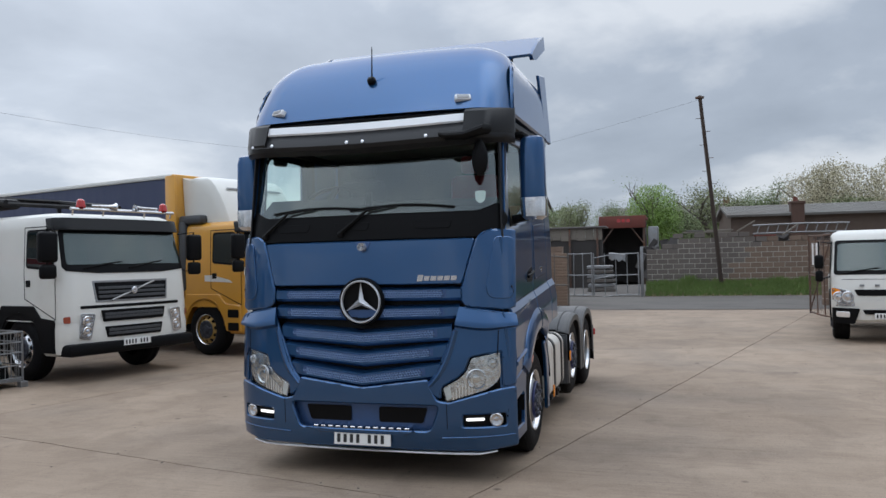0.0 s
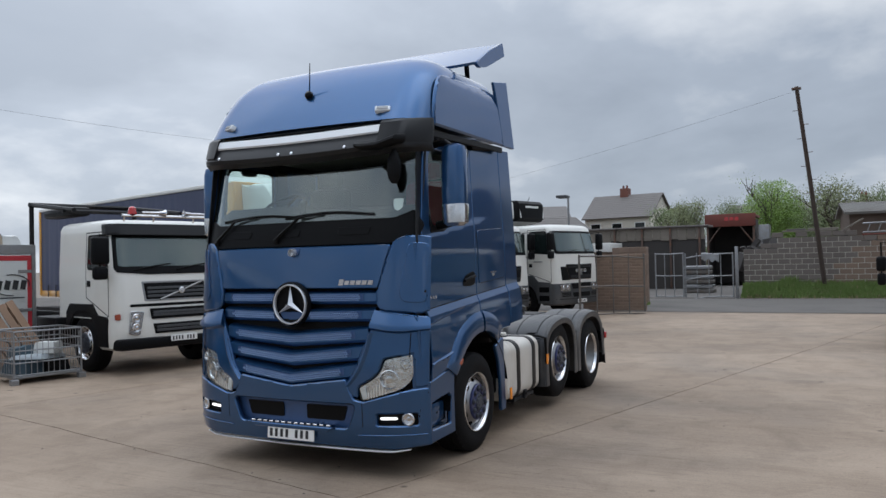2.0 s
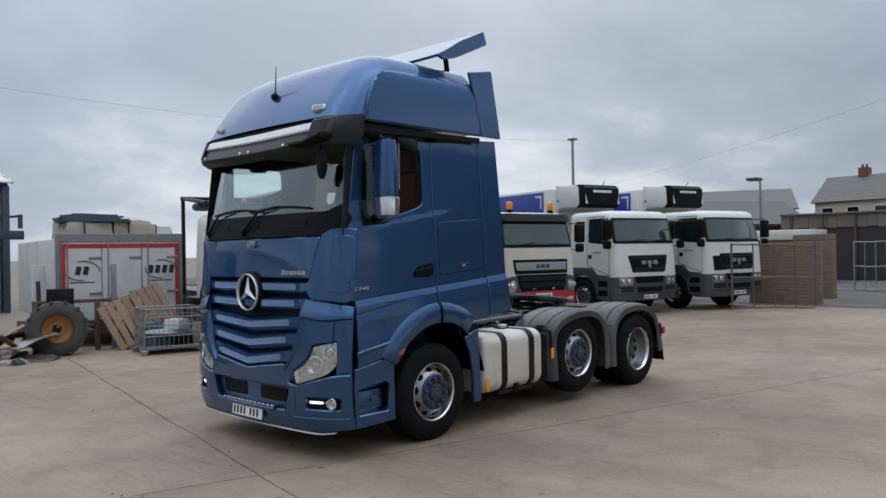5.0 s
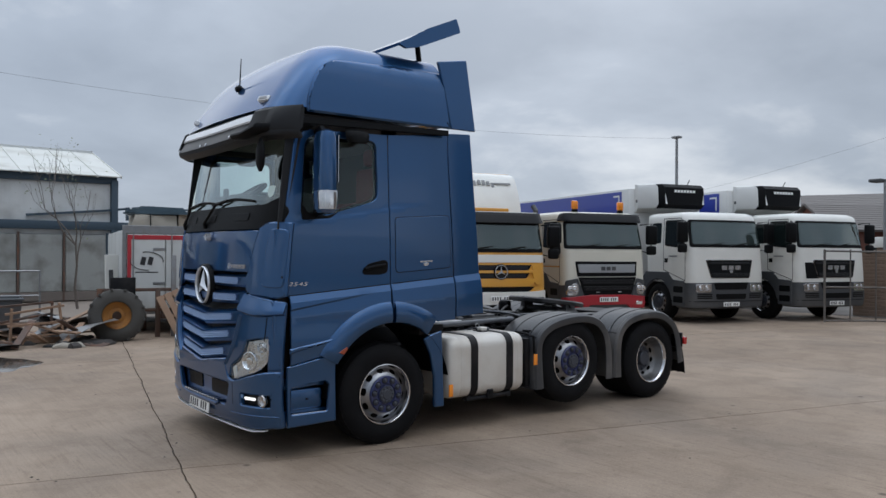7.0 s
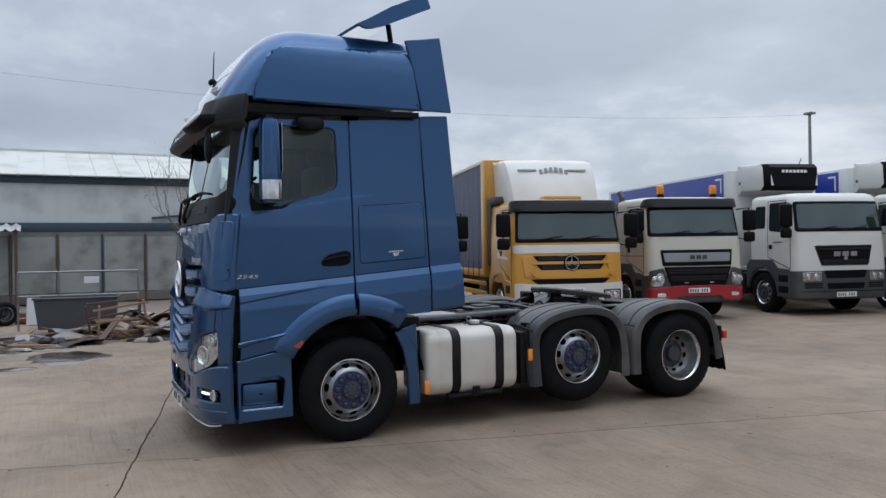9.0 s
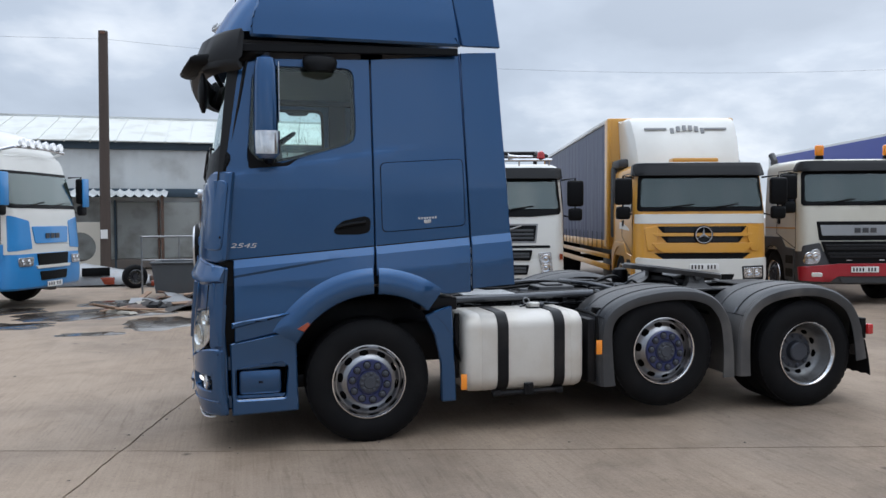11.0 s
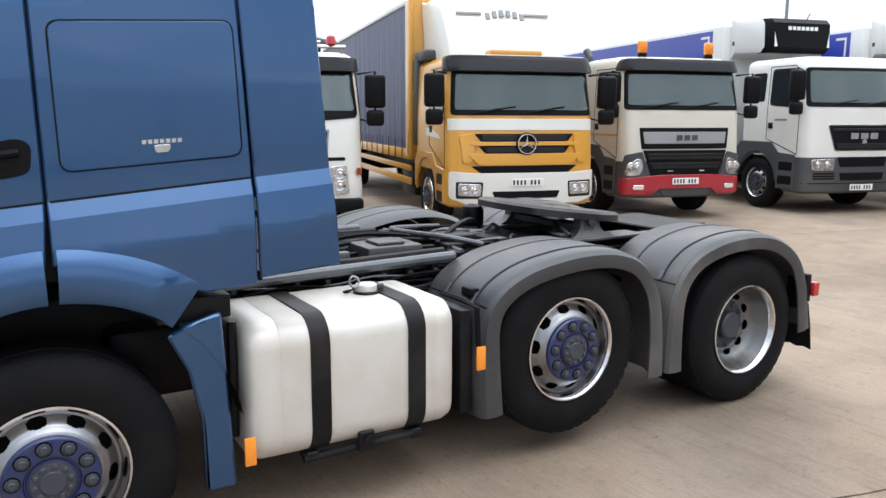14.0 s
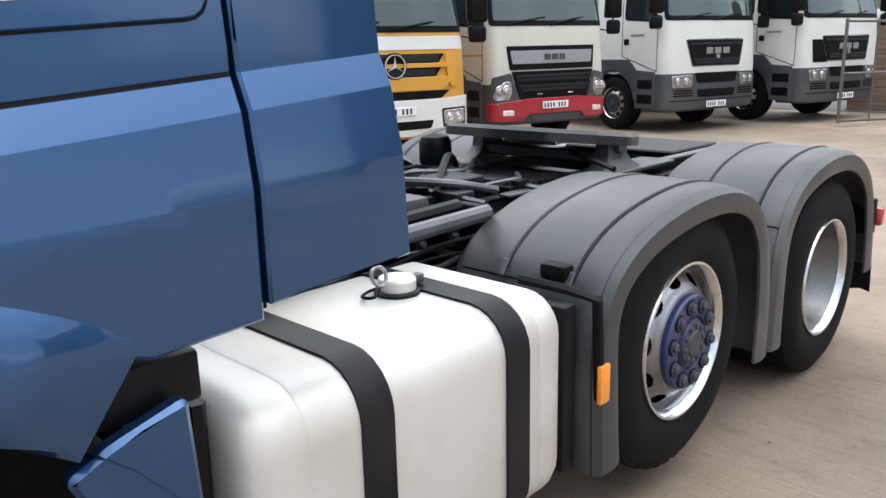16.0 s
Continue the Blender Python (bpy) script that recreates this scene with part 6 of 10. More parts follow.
class Cab:
    """A forward-control cab: shell, bumper, glass, mirrors, wheels and chassis; the face is added by each make's own function."""

    def __init__(self, thing_ob, half, roof, paint, low_paint, length=1.75, sill=1.95, screen_top=2.62, bottom=0.36, axle=1.32, wheel_r=0.5, rake=0.16, rim=None, step_mat=None, low_top=1.02):
        self.T, self.half, self.paint, self.low = thing_ob, half, paint, low_paint
        self.sill, self.top, self.length, self.roof = sill, screen_top, length, roof
        self.xf = smooth_table([(bottom, 0.02), (0.6, 0.0), (1.2, 0.01), (sill, 0.07), (screen_top, 0.07 + rake), (roof, 0.16 + rake)])
        W = half
        zs = [low_top - 0.02, 1.2, 1.5, 1.8, sill, sill + 0.2, sill + 0.45, screen_top, (screen_top + roof) / 2, roof - 0.05, roof]
        bm = bmesh.new()
        rings = []
        for z in zs:
            tuck = 0.05 * max(z - sill, 0)
            lift = 0.12 if z >= roof else (0.03 if z > roof - 0.06 else 0)
            rings.append(plan_ring(z, self.xf(z) + lift * 0.8, length - lift * 0.5, W - tuck - lift, 0.22, 0.06, 8, 10))
        loft(bm, rings)
        self.body = part("cab", bm, paint, thing_ob)
        bm = bmesh.new()
        loft(bm, [plan_ring(z, self.xf(z) - 0.02 + g, 0.66 if z < 0.7 else 0.74, W - g, 0.2, 0.07, 8, 10) for z, g in ((bottom, 0.05), (bottom + 0.04, 0.01), (0.6, 0.0), (0.85, 0.0), (low_top - 0.02, 0.012), (low_top, 0.03))])
        self.bumper = part("bumper", bm, low_paint, thing_ob)
        # windscreen with black edge; flat dark sheet paints the shaded inside, two seat backs
        o = rounded([(-W + 0.10, screen_top), (W - 0.10, screen_top), (W - 0.055, sill + 0.02), (-W + 0.055, sill + 0.02)], 0.06)
        part("screen_edge", panel(o, self.nose, 0.008, 0.0, 0.1), BLACK, thing_ob)
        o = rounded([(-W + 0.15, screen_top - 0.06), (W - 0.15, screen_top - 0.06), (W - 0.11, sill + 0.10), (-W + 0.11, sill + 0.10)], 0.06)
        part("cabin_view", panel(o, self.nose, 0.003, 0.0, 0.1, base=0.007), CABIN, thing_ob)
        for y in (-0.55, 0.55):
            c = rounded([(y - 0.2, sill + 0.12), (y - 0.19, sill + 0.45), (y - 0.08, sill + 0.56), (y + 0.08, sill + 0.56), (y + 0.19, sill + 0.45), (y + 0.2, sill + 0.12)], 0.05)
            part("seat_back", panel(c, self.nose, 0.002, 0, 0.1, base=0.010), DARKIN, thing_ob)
        part("windscreen", panel(o, self.nose, 0.003, 0.0, 0.1, base=0.016), TRUCKGLASS, thing_ob).visible_shadow = False
        for y0, y1 in ((0.85, 0.15), (0.05, -0.65)):
            part("wiper", tubed([self.nose(y0, sill + 0.03, 0.02), self.nose((y0 + y1) / 2, sill + 0.10, 0.035), self.nose(y1, sill + 0.15, 0.025)], 0.014, 5), BLACK, thing_ob)
        # sides
        for s in (-1, 1):
            S = self.side(s)
            win = rounded([(0.40, sill + 0.04), (1.08, sill + 0.10), (1.08, screen_top - 0.04), (0.52, screen_top - 0.04), (0.38, sill + 0.25)], 0.06)
            edge = rounded([(0.365, sill), (1.12, sill + 0.06), (1.12, screen_top), (0.50, screen_top), (0.345, sill + 0.24)], 0.07)
            part("window_edge", panel(edge, S, 0.006, 0, 0.2), BLACK, thing_ob)
            part("side_window", panel(win, S, 0.004, 0, 0.2, base=0.008), DARKGLASS, thing_ob, "dark side window")
            d = part("door_seam", panel([(0.30, low_top + 0.02), (1.17, 1.35), (1.19, screen_top + 0.05), (0.50, screen_top + 0.05), (0.30, sill)], S, 0.004, 0, 0.3, holes=[[(0.312, low_top + 0.04), (0.312, sill), (0.51, screen_top + 0.035), (1.176, screen_top + 0.035), (1.157, 1.36)]]), FRAME, thing_ob)
            part("door_handle", panel(rounded([(1.0, 1.66), (1.12, 1.66), (1.12, 1.55), (1.0, 1.55)], 0.02), S, 0.012, 0.003, 0.3), BLACK, thing_ob)
            # mirrors on two arms
            my, mw = s * (W + 0.20), 0.15 if W > 1.1 else 0.085
            arm = part("mirror_arm", tubed([S(0.34, screen_top - 0.05, 0), (0.18, my, screen_top - 0.02), (0.18, my, sill - 0.08), S(0.36, sill - 0.02, 0)], 0.018, 6), BLACK, thing_ob)
            part("mirror", boxed(0.10, 0.24, my - mw, my + mw, sill + 0.14, screen_top - 0.06 if W > 1.1 else sill + 0.42, 0.05, 3), BLACK, thing_ob, "black mirror housing")
            part("wide_mirror", boxed(0.11, 0.23, my - mw * 0.87, my + mw * 0.87, sill - 0.12, sill + 0.11, 0.05, 3), BLACK, thing_ob)
            # steps behind the bumper and the arch over the wheel
            part("step_block", boxed(0.30, axle - 0.56, s * (W - 0.32), s * (W - 0.015), bottom + 0.06, low_top + 0.02, 0.03), step_mat or low_paint, thing_ob)
            for zz in (0.62, 0.86):
                part("step", boxed(0.74, axle - 0.58, s * (W - 0.12), s * (W - 0.008), zz, zz + 0.03, 0.006, 1), BLACK, thing_ob)
            rr = wheel_r + 0.085
            top = low_top + 0.24
            o = [(0.33, bottom + 0.05), (axle - rr - 0.02, bottom + 0.05), (axle - rr - 0.01, wheel_r + 0.05), *arc(axle, wheel_r + 0.02, rr, 168, 12, 12), (axle + rr + 0.06, wheel_r + 0.12), (axle + rr + 0.07, top - 0.16), (axle + rr - 0.08, top), (axle - 0.42, top), (axle - 0.62, low_top + 0.05), (0.33, low_top + 0.02)]
            part("fender", panel(o, lambda x, z, d, s=s: (x, s * (W - 0.012 + d), z), 0.028, 0.01, 0.12), step_mat or low_paint, thing_ob)
            # flat black patches paint the shade inside the step openings
            for zz in (0.52, 0.78):
                part("step_recess", panel(rounded([(0.38, zz), (axle - rr - 0.07, zz), (axle - rr - 0.07, zz + 0.16), (0.38, zz + 0.16)], 0.03), lambda x, z, d, s=s: (x, s * (W + 0.014 + d), z), 0.004, 0, 0.3), BLACK, thing_ob)
            path = arc(axle, wheel_r, wheel_r + 0.09, 172, 8, 16)[::-1]
            bm = bmesh.new()
            strip(bm, path[::-1], [(s * W, -0.03), (s * W, 0.06), (s * (W - 0.06), 0.075), (s * (W - 0.42), 0.06), (s * (W - 0.42), 0.04), (s * (W - 0.05), 0.045), (s * (W - 0.02), -0.03)], closed_profile=True)
            part("wheel_arch", bm, step_mat or low_paint, thing_ob)
            wheel(thing_ob, axle, s * (W - 0.04), wheel_r, s, wheel_r, 0.3, "steer", rim or SILVER, HUBGREY)
        part("arch_filler", boxed(axle - 0.58, length - 0.05, -W + 0.06, W - 0.06, 1.0, 1.08), FRAME, thing_ob)
        part("engine", boxed(0.3, length + 0.3, -0.45, 0.45, 0.45, 1.0, 0.05), FRAME, thing_ob)

    def skin(self, y, z, d, lead, w, crown, r):
        """A point of a shell with a crowned front and round corners."""
        flat, a = w - r, min(abs(y), w - 0.002)
        bow = crown * (a / flat) ** 2 if a <= flat else crown + r - math.sqrt(r * r - (a - flat) ** 2)
        return (self.xf(z) + lead + bow - d, y, z)

    def nose(self, y, z, d=0.0):
        return self.skin(y, z, d, 0.0, self.half - 0.05 * max(z - self.sill, 0), 0.06, 0.22)

    def low_nose(self, y, z, d=0.0):
        return self.skin(y, z, d, -0.02, self.half, 0.07, 0.2)

    def side(self, s):
        def place(x, z, d=0.0):
            return (x, s * (self.half - 0.05 * max(z - self.sill, 0) + d), z)
        return place

    def face(self, name, pts, mat, thick=0.012, base=0.0, r=0.02, low=False, both=False, bev=0.004):
        """A piece of the face, by its outline across and up; both: also mirrored."""
        made = None
        for k in ((1, -1) if both else (1,)):
            o = rounded(pts, r)
            o = o if k > 0 else flip(o)
            place = self.low_nose if low else self.nose
            made = part(name, panel(o, place, thick, bev, 0.10, base=base), mat if name != "headlamp" else LAMPBOWL, self.T)
            if name == "headlamp":
                us, vs_h = [p[0] for p in o], [p[1] for p in o]
                wide, high = max(us) - min(us), max(vs_h) - min(vs_h)
                r_b = min(wide, high) * 0.30
                for f in ((0.3, 0.7) if wide > high else (0.5,)):
                    for g in ((0.5,) if wide > high else (0.3, 0.7)):
                        c_b = place(min(us) + wide * f, min(vs_h) + high * g, base + thick)
                        part("bowl", lathed([(r_b, 0.0), (r_b * 0.9, 0.008), (r_b * 0.5, 0.002), (r_b * 0.3, 0.01), (0, 0.012)], c_b, (-1, 0, 0), 16), CHROME, made)
        return made

    def slats(self, pts_z, half, mat, low=False, base=0.0, name="grille_slat"):
        for z in pts_z:
            self.face(name, [(-half, z + 0.022), (half, z + 0.022), (half, z - 0.022), (-half, z - 0.022)], mat, 0.022, base, 0.006, low)

    def chassis(self, length, rear_axles, dual=True):
        T = self.T
        for s in (-1, 1):
            part("chassis_rail", boxed(self.length - 0.4, length, s * 0.36, s * 0.43, 0.72, 0.98, 0.008, 1), FRAME, T)
            for x in rear_axles:
                wheel(T, x, s * (self.half - 0.02), 0.5, s, 0.5, 0.56 if dual else 0.3, "drive", SILVER)
        for x in rear_axles:
            part("axle", tubed([(x, -0.9, 0.5), (x, 0.9, 0.5)], 0.08), FRAME, T)
        part("side_box", boxed(self.length + 0.35, self.length + 1.3, self.half - 0.6, self.half - 0.05, 0.42, 0.95, 0.05), FRAME, T)


HEADING = 75.4


def yard_pose(x, y, turn=HEADING):
    return pose(x, y, ground_z(x, y), 0, 0, turn)


# white eight-wheeler with roof bar and beacons
vo = thing("chassis_truck", "white truck with black visor, chrome roof bar and red beacons", "truck", yard_pose(3.55, 7.50), group="trucks parked in a row")
c = Cab(vo, 1.22, 2.74, WHITE, WHITE, 2.3, 1.80, 2.48, 0.44, 1.32, 0.52, rake=0.20, rim=CHROME, step_mat=BLACK, low_top=1.0)
c.face("visor", [(-1.20, 2.66), (1.20, 2.66), (1.22, 2.46), (-1.22, 2.46)], SATIN, 0.13, 0.0, 0.03)
c.face("screen_base", [(-1.12, 1.90), (1.12, 1.90), (1.14, 1.80), (0.6, 1.755), (-0.6, 1.755), (-1.14, 1.80)], BLACK, 0.012, 0, 0.03)
c.face("grille_rim", [(-0.73, 1.63), (0.73, 1.63), (0.69, 1.28), (-0.69, 1.28)], GALV, 0.008)
c.face("upper_grille", [(-0.70, 1.60), (0.70, 1.60), (0.66, 1.31), (-0.66, 1.31)], BLACK, 0.012)
c.slats((1.37, 1.44, 1.51), 0.64, GREYBUMP, base=0.008)
bar = part("grille_diagonal", tubed([c.nose(0.42, 1.30, 0.03), c.nose(-0.42, 1.60, 0.03)], 0.017, 6), GALV, vo)
part("round_badge", lathed([(0.06, 0), (0.06, 0.02), (0.045, 0.03), (0, 0.03)], c.nose(0, 1.455, 0.03), (-1, 0, 0), 20), SILVERBAR, vo)
c.face("dark_gap", [(-0.95, 1.235), (0.95, 1.235), (0.95, 1.185), (-0.95, 1.185)], BLACK, 0.006)
c.face("middle_grille", [(-0.62, 1.15), (0.62, 1.15), (0.58, 0.96), (-0.58, 0.96)], BLACK, 0.012, low=True)
c.face("lower_grille", [(-0.56, 0.88), (0.56, 0.88), (0.52, 0.70), (-0.52, 0.70)], BLACK, 0.012, low=True)
c.slats((0.76, 0.82), 0.50, GREYBUMP, True, 0.008)
c.slats((1.03, 1.08), 0.56, GREYBUMP, True, 0.008)
c.face("headlamp", [(0.72, 1.10), (0.96, 1.12), (1.00, 0.72), (0.80, 0.69)], LAMPBOWL, 0.02, 0, 0.04, True, True)
c.face("corner_lamp", [(1.12, 1.08), (1.19, 1.07), (1.19, 0.97), (1.12, 0.97)], AMBERDK, 0.02, 0, 0.02, True, True)
part("bumper_bar", boxed(-0.05, 0.6, -1.2, 1.2, 0.44, 0.64, 0.05), BLACK, vo)
number_plate(vo, Matrix.Translation((-0.065, -0.0, 0.60)))
bm = bmesh.new()
tube(bm, [(0.22, -1.0, 2.80), (0.22, 1.0, 2.80)], 0.028, 8)
for y in (-0.95, -0.4, 0.4, 0.95):
    tube(bm, [(0.25, y, 2.70), (0.22, y, 2.80)], 0.016, 6)
part("roof_bar", bm, CHROME, vo)
for y in (-0.80, 0.80):
    part("beacon", lathed([(0.075, 0), (0.075, 0.03), (0.06, 0.11), (0.03, 0.135), (0, 0.14)], (0.24, y, 2.83), (0, 0, 1), 20), RED, vo, "red beacon")
    part("horn", lathed([(0.02, 0), (0.025, 0.3), (0.045, 0.42), (0.07, 0.45)], (0.2, y * 0.8, 2.86), (0, -1 if y > 0 else 1, 0), 14), CHROME, vo)
for s in (-1, 1):
    part("black_corner", panel([(0.9, 1.0), (1.0, 1.16), (1.3, 1.22), (1.73, 1.22), (1.73, 1.0)], c.side(s), 0.006, 0, 0.3), BLACK, vo)
c.chassis(8.2, (5.4, 6.75))
gantry = part("gantry", tubed([(3.9, -1.15, 3.22), (3.9, 1.15, 3.22)], 0.05, 6), FRAME, vo, "black steel gantry")
for y in (-1.1, 1.1):
    part("gantry_post", tubed([(3.9, y, 0.98), (3.9, y, 3.25)], 0.05, 6), FRAME, gantry)
    part("gantry_rail", tubed([(3.9, y, 3.22), (1.9, y, 3.0)], 0.045, 6), FRAME, gantry)
part("gantry_cross_bar", tubed([(2.3, -1.15, 3.0), (2.3, 1.15, 3.0)], 0.04, 6), FRAME, gantry)
part("gantry_roll", boxed(2.35, 3.75, 0.55, 0.95, 2.92, 3.10, 0.08), FRAME, gantry, "rolled black sheet")

# yellow curtain-sided truck
GREYINK = material("faded_grey_lettering", (0.22, 0.225, 0.23), 0.5, vary=0.15)
me_ = thing("curtainsider", "amber and white truck with blue curtain sides and roof deflector", "truck", yard_pose(6.98, 6.30), group="trucks parked in a row")
c = Cab(me_, 1.19, 2.70, YELLOW, YELLOW, 1.95, 1.80, 2.48, 0.46, 1.36, 0.52, rake=0.13, rim=material("gold_rim", (0.45, 0.30, 0.10), 0.4, 0.6, vary=0.3, scale=8), low_top=1.0)
c.face("visor", [(-1.16, 2.69), (1.16, 2.69), (1.20, 2.46), (-1.20, 2.46)], SATIN, 0.14, 0.0, 0.05)
c.face("white_band", [(-1.17, 1.77), (1.17, 1.77), (1.17, 1.60), (-1.17, 1.60)], WHITE, 0.008)
for z, h in ((1.49, 0.80), (1.315, 0.74)):
    c.face("grille_slot", [(-h, z + 0.060), (h, z + 0.060), (h - 0.10, z - 0.055), (-h + 0.10, z - 0.055)], BLACK, 0.008)
    c.slats((z + 0.02, z - 0.02), h - 0.12, SATIN, base=0.004)
c.face("grille_slat", [(-0.90, 1.430), (0.90, 1.430), (0.84, 1.375), (-0.84, 1.375)], YELLOW, 0.036)
c.face("grille_chin", [(-0.92, 1.255), (-0.60, 1.255), (0.60, 1.255), (0.92, 1.255), (0.74, 1.085), (-0.74, 1.085)], YELLOW, 0.040, 0, 0.04)
c.face("grille_wing", [(0.80, 1.56), (1.03, 1.52), (0.98, 1.12), (0.86, 1.12), (0.80, 1.36)], YELLOW, 0.030, 0, 0.04, False, True)
c.face("chin_gap", [(-0.86, 1.075), (0.86, 1.075), (0.70, 0.965), (-0.70, 0.965)], BLACK, 0.010)
star_emblem(me_, c.nose(0, 1.40)[0] - 0.02, 0, 1.40, 0.15, 0)
c.face("white_bumper", [(-1.17, 1.0), (-0.80, 0.97), (0.80, 0.97), (1.17, 1.0), (1.17, 0.60), (0.9, 0.50), (-0.9, 0.50), (-1.17, 0.60)], WHITE, 0.035, 0.0, 0.05, True)
c.face("bumper_slot", [(-0.55, 0.70), (0.55, 0.70), (0.50, 0.59), (-0.50, 0.59)], BLACK, 0.008, 0.035, 0.03, True)
c.face("lamp_frame", [(0.68, 0.84), (1.09, 0.85), (1.09, 0.60), (0.70, 0.59)], SATIN, 0.006, 0.033, 0.03, True, True)
c.face("headlamp", [(0.71, 0.81), (1.06, 0.82), (1.06, 0.64), (0.72, 0.63)], LENS, 0.010, 0.035, 0.03, True, True)
c.face("roof_lip", [(-1.10, 2.71), (1.10, 2.71), (1.10, 2.69), (-1.10, 2.69)], WHITE, 0.03)
number_plate(me_, Matrix.Translation((c.low_nose(0, 0.83)[0] - 0.045, 0, 0.83)))
for s in (-1, 1):
    S = c.side(s)
    part("white_flash", panel([(1.35, 1.62), (1.35, 1.50), (0.55, 1.47), (0.62, 1.52), (1.1, 1.62)], S, 0.004, 0, 0.3), WHITE, me_)
    part("rear_quarter_vent", boxed(1.90, 2.12, s * 0.95, s * 1.22, 1.30, 2.75, 0.06), GREYBUMP, me_)
    part("air_scoop", boxed(1.45, 2.12, s * 0.90, s * 1.20, 2.68, 2.86, 0.06), GREYBUMP, me_)
profile = smooth_path([(0.80, 2.70, 0), (0.87, 2.90, 0), (0.99, 3.16, 0), (1.14, 3.42, 0), (1.27, 3.57, 0), (1.42, 3.645, 0), (1.65, 3.67, 0)], 3)
rows = []
for p in profile:
    w = 1.0 + 0.06 * (p.y - 2.70)
    edge = [(-1.0, 0.34), (-0.985, 0.16), (-0.94, 0.06), (-0.85, 0.015), (-0.5, 0.004), (0, 0), (0.5, 0.004), (0.85, 0.015), (0.94, 0.06), (0.985, 0.16), (1.0, 0.34)]
    rows.append([(min(p.x + b, 2.1), w * a, p.y - 0.25 * b * (p.y > 3.3)) for a, b in edge] + [(2.12, w, p.y), (2.12, -w, p.y)])
bm = bmesh.new()
loft(bm, rows)
part("roof_deflector", bm, WHITE, me_, "white roof deflector")
for k, (y0, y1, lift) in enumerate(((0.78, 0.36, 0.02), (-0.36, -0.78, 0.02))):
    part("name_stripe", boxed(-0.008, 0.008, y1, y0, -0.022, 0.022, 0.003, 1), GREYINK, me_, "grey stripe").matrix_basis = pose(1.105, 0, 3.40, 0, 30, 0)
for k in range(6):
    y = 0.29 - 0.115 * k
    tall = 0.062
    part("haulier_name", boxed(-0.008, 0.008, y - 0.072, y, -tall, tall, 0.003, 1), GREYINK, me_, "grey lettering drawn as bars").matrix_basis = pose(1.10, 0, 3.385 + 0.05 * (1 - ((k - 2.5) / 2.5) ** 2) - 0.02, 0, 30, 0)
bm = bmesh.new()
box(bm, 0.45, 0.75, -0.42, 0.42, 2.70, 2.80, 0.03)
part("roof_hatch", bm, YELLOW, me_)
c.chassis(12.7, (9.6, 10.95))
body = part("load_body", boxed(2.16, 12.7, -1.26, 1.26, 1.06, 1.24, 0.02), YELLOW, me_, "amber body frame")
part("front_board", boxed(2.14, 2.24, -1.27, 1.27, 1.1, 3.74, 0.03), YELLOW, me_)
part("body_roof", boxed(2.2, 12.7, -1.27, 1.27, 3.66, 3.75, 0.02), WHITE, me_)
part("rear_frame", boxed(12.6, 12.72, -1.27, 1.27, 1.1, 3.7, 0.02), YELLOW, me_)
for s in (-1, 1):
    bm = bmesh.new()
    n = 176
    rows = []
    for k in range(n + 1):
        x = 2.26 + 10.34 * k / n
        w = 0.016 * noise.noise(Vector((k * 0.23, s, 0))) + 0.012 * noise.noise(Vector((k * 0.71, s, 4)))
        rows.append([(x, s * (1.235 + 0.4 * w), 3.66), (x, s * (1.235 + 0.6 * w), 3.0), (x, s * (1.24 + w), 2.2), (x, s * (1.24 + 1.3 * w), 1.5), (x, s * (1.235 + 1.8 * w), 1.22)])
    loft(bm, rows, caps=False, closed=False)
    part("curtain", bm, CURTAIN, me_, "dark blue creased curtain")
    part("corner_post", boxed(2.12, 2.42, s * 1.20, s * 1.275, 1.1, 3.72, 0.02), YELLOW, me_)
    for k in range(18):
        part("strap", boxed(2.7 + 0.55 * k, 2.74 + 0.55 * k, s * 1.265, s * 1.272, 1.05, 1.42), BLACK, me_)
    part("side_guard", boxed(2.3, 8.7, s * 1.18, s * 1.22, 0.62, 0.74, 0.01), YELLOW, me_)
    part("side_guard", boxed(2.3, 8.7, s * 1.18, s * 1.22, 0.86, 0.96, 0.01), YELLOW, me_)

# cream and red truck with orange beacons
da = thing("cream_truck", "cream truck with dark visor, orange beacons and red bumper", "truck", yard_pose(10.45, 6.33), group="trucks parked in a row")
c = Cab(da, 1.18, 2.80, CREAM, GREYBUMP, 1.75, 1.88, 2.56, 0.40, 1.36, 0.5, rake=0.15, step_mat=GREYBUMP, low_top=1.05)
c.face("visor", [(-1.10, 2.76), (1.10, 2.76), (1.18, 2.56), (-1.18, 2.56)], SATIN, 0.14, 0.0, 0.05)
c.face("name_panel", [(-0.88, 1.60), (0.88, 1.60), (0.84, 1.24), (-0.84, 1.24)], BLACK, 0.010)
c.face("name_bar", [(-0.82, 1.53), (0.82, 1.53), (0.79, 1.33), (-0.79, 1.33)], NAMEGREY, 0.020)
bm = bmesh.new()
for k in range(3):
    box(bm, -0.004, 0.004, 0.20 - 0.15 * k - 0.11, 0.20 - 0.15 * k, -0.045, 0.045)
part("maker_name", bm, GREYBUMP, da, "maker's name drawn as bars").matrix_basis = Matrix.Translation((c.nose(0, 1.4)[0] - 0.026, 0.0, 1.43))
c.face("grille", [(-0.82, 1.22), (0.82, 1.22), (0.66, 0.78), (-0.66, 0.78)], BLACK, 0.016, low=True)
for z, h in ((1.14, 0.75), (1.085, 0.73), (0.985, 0.69), (0.93, 0.66)):
    c.slats((z,), h, SATIN, True, 0.010)
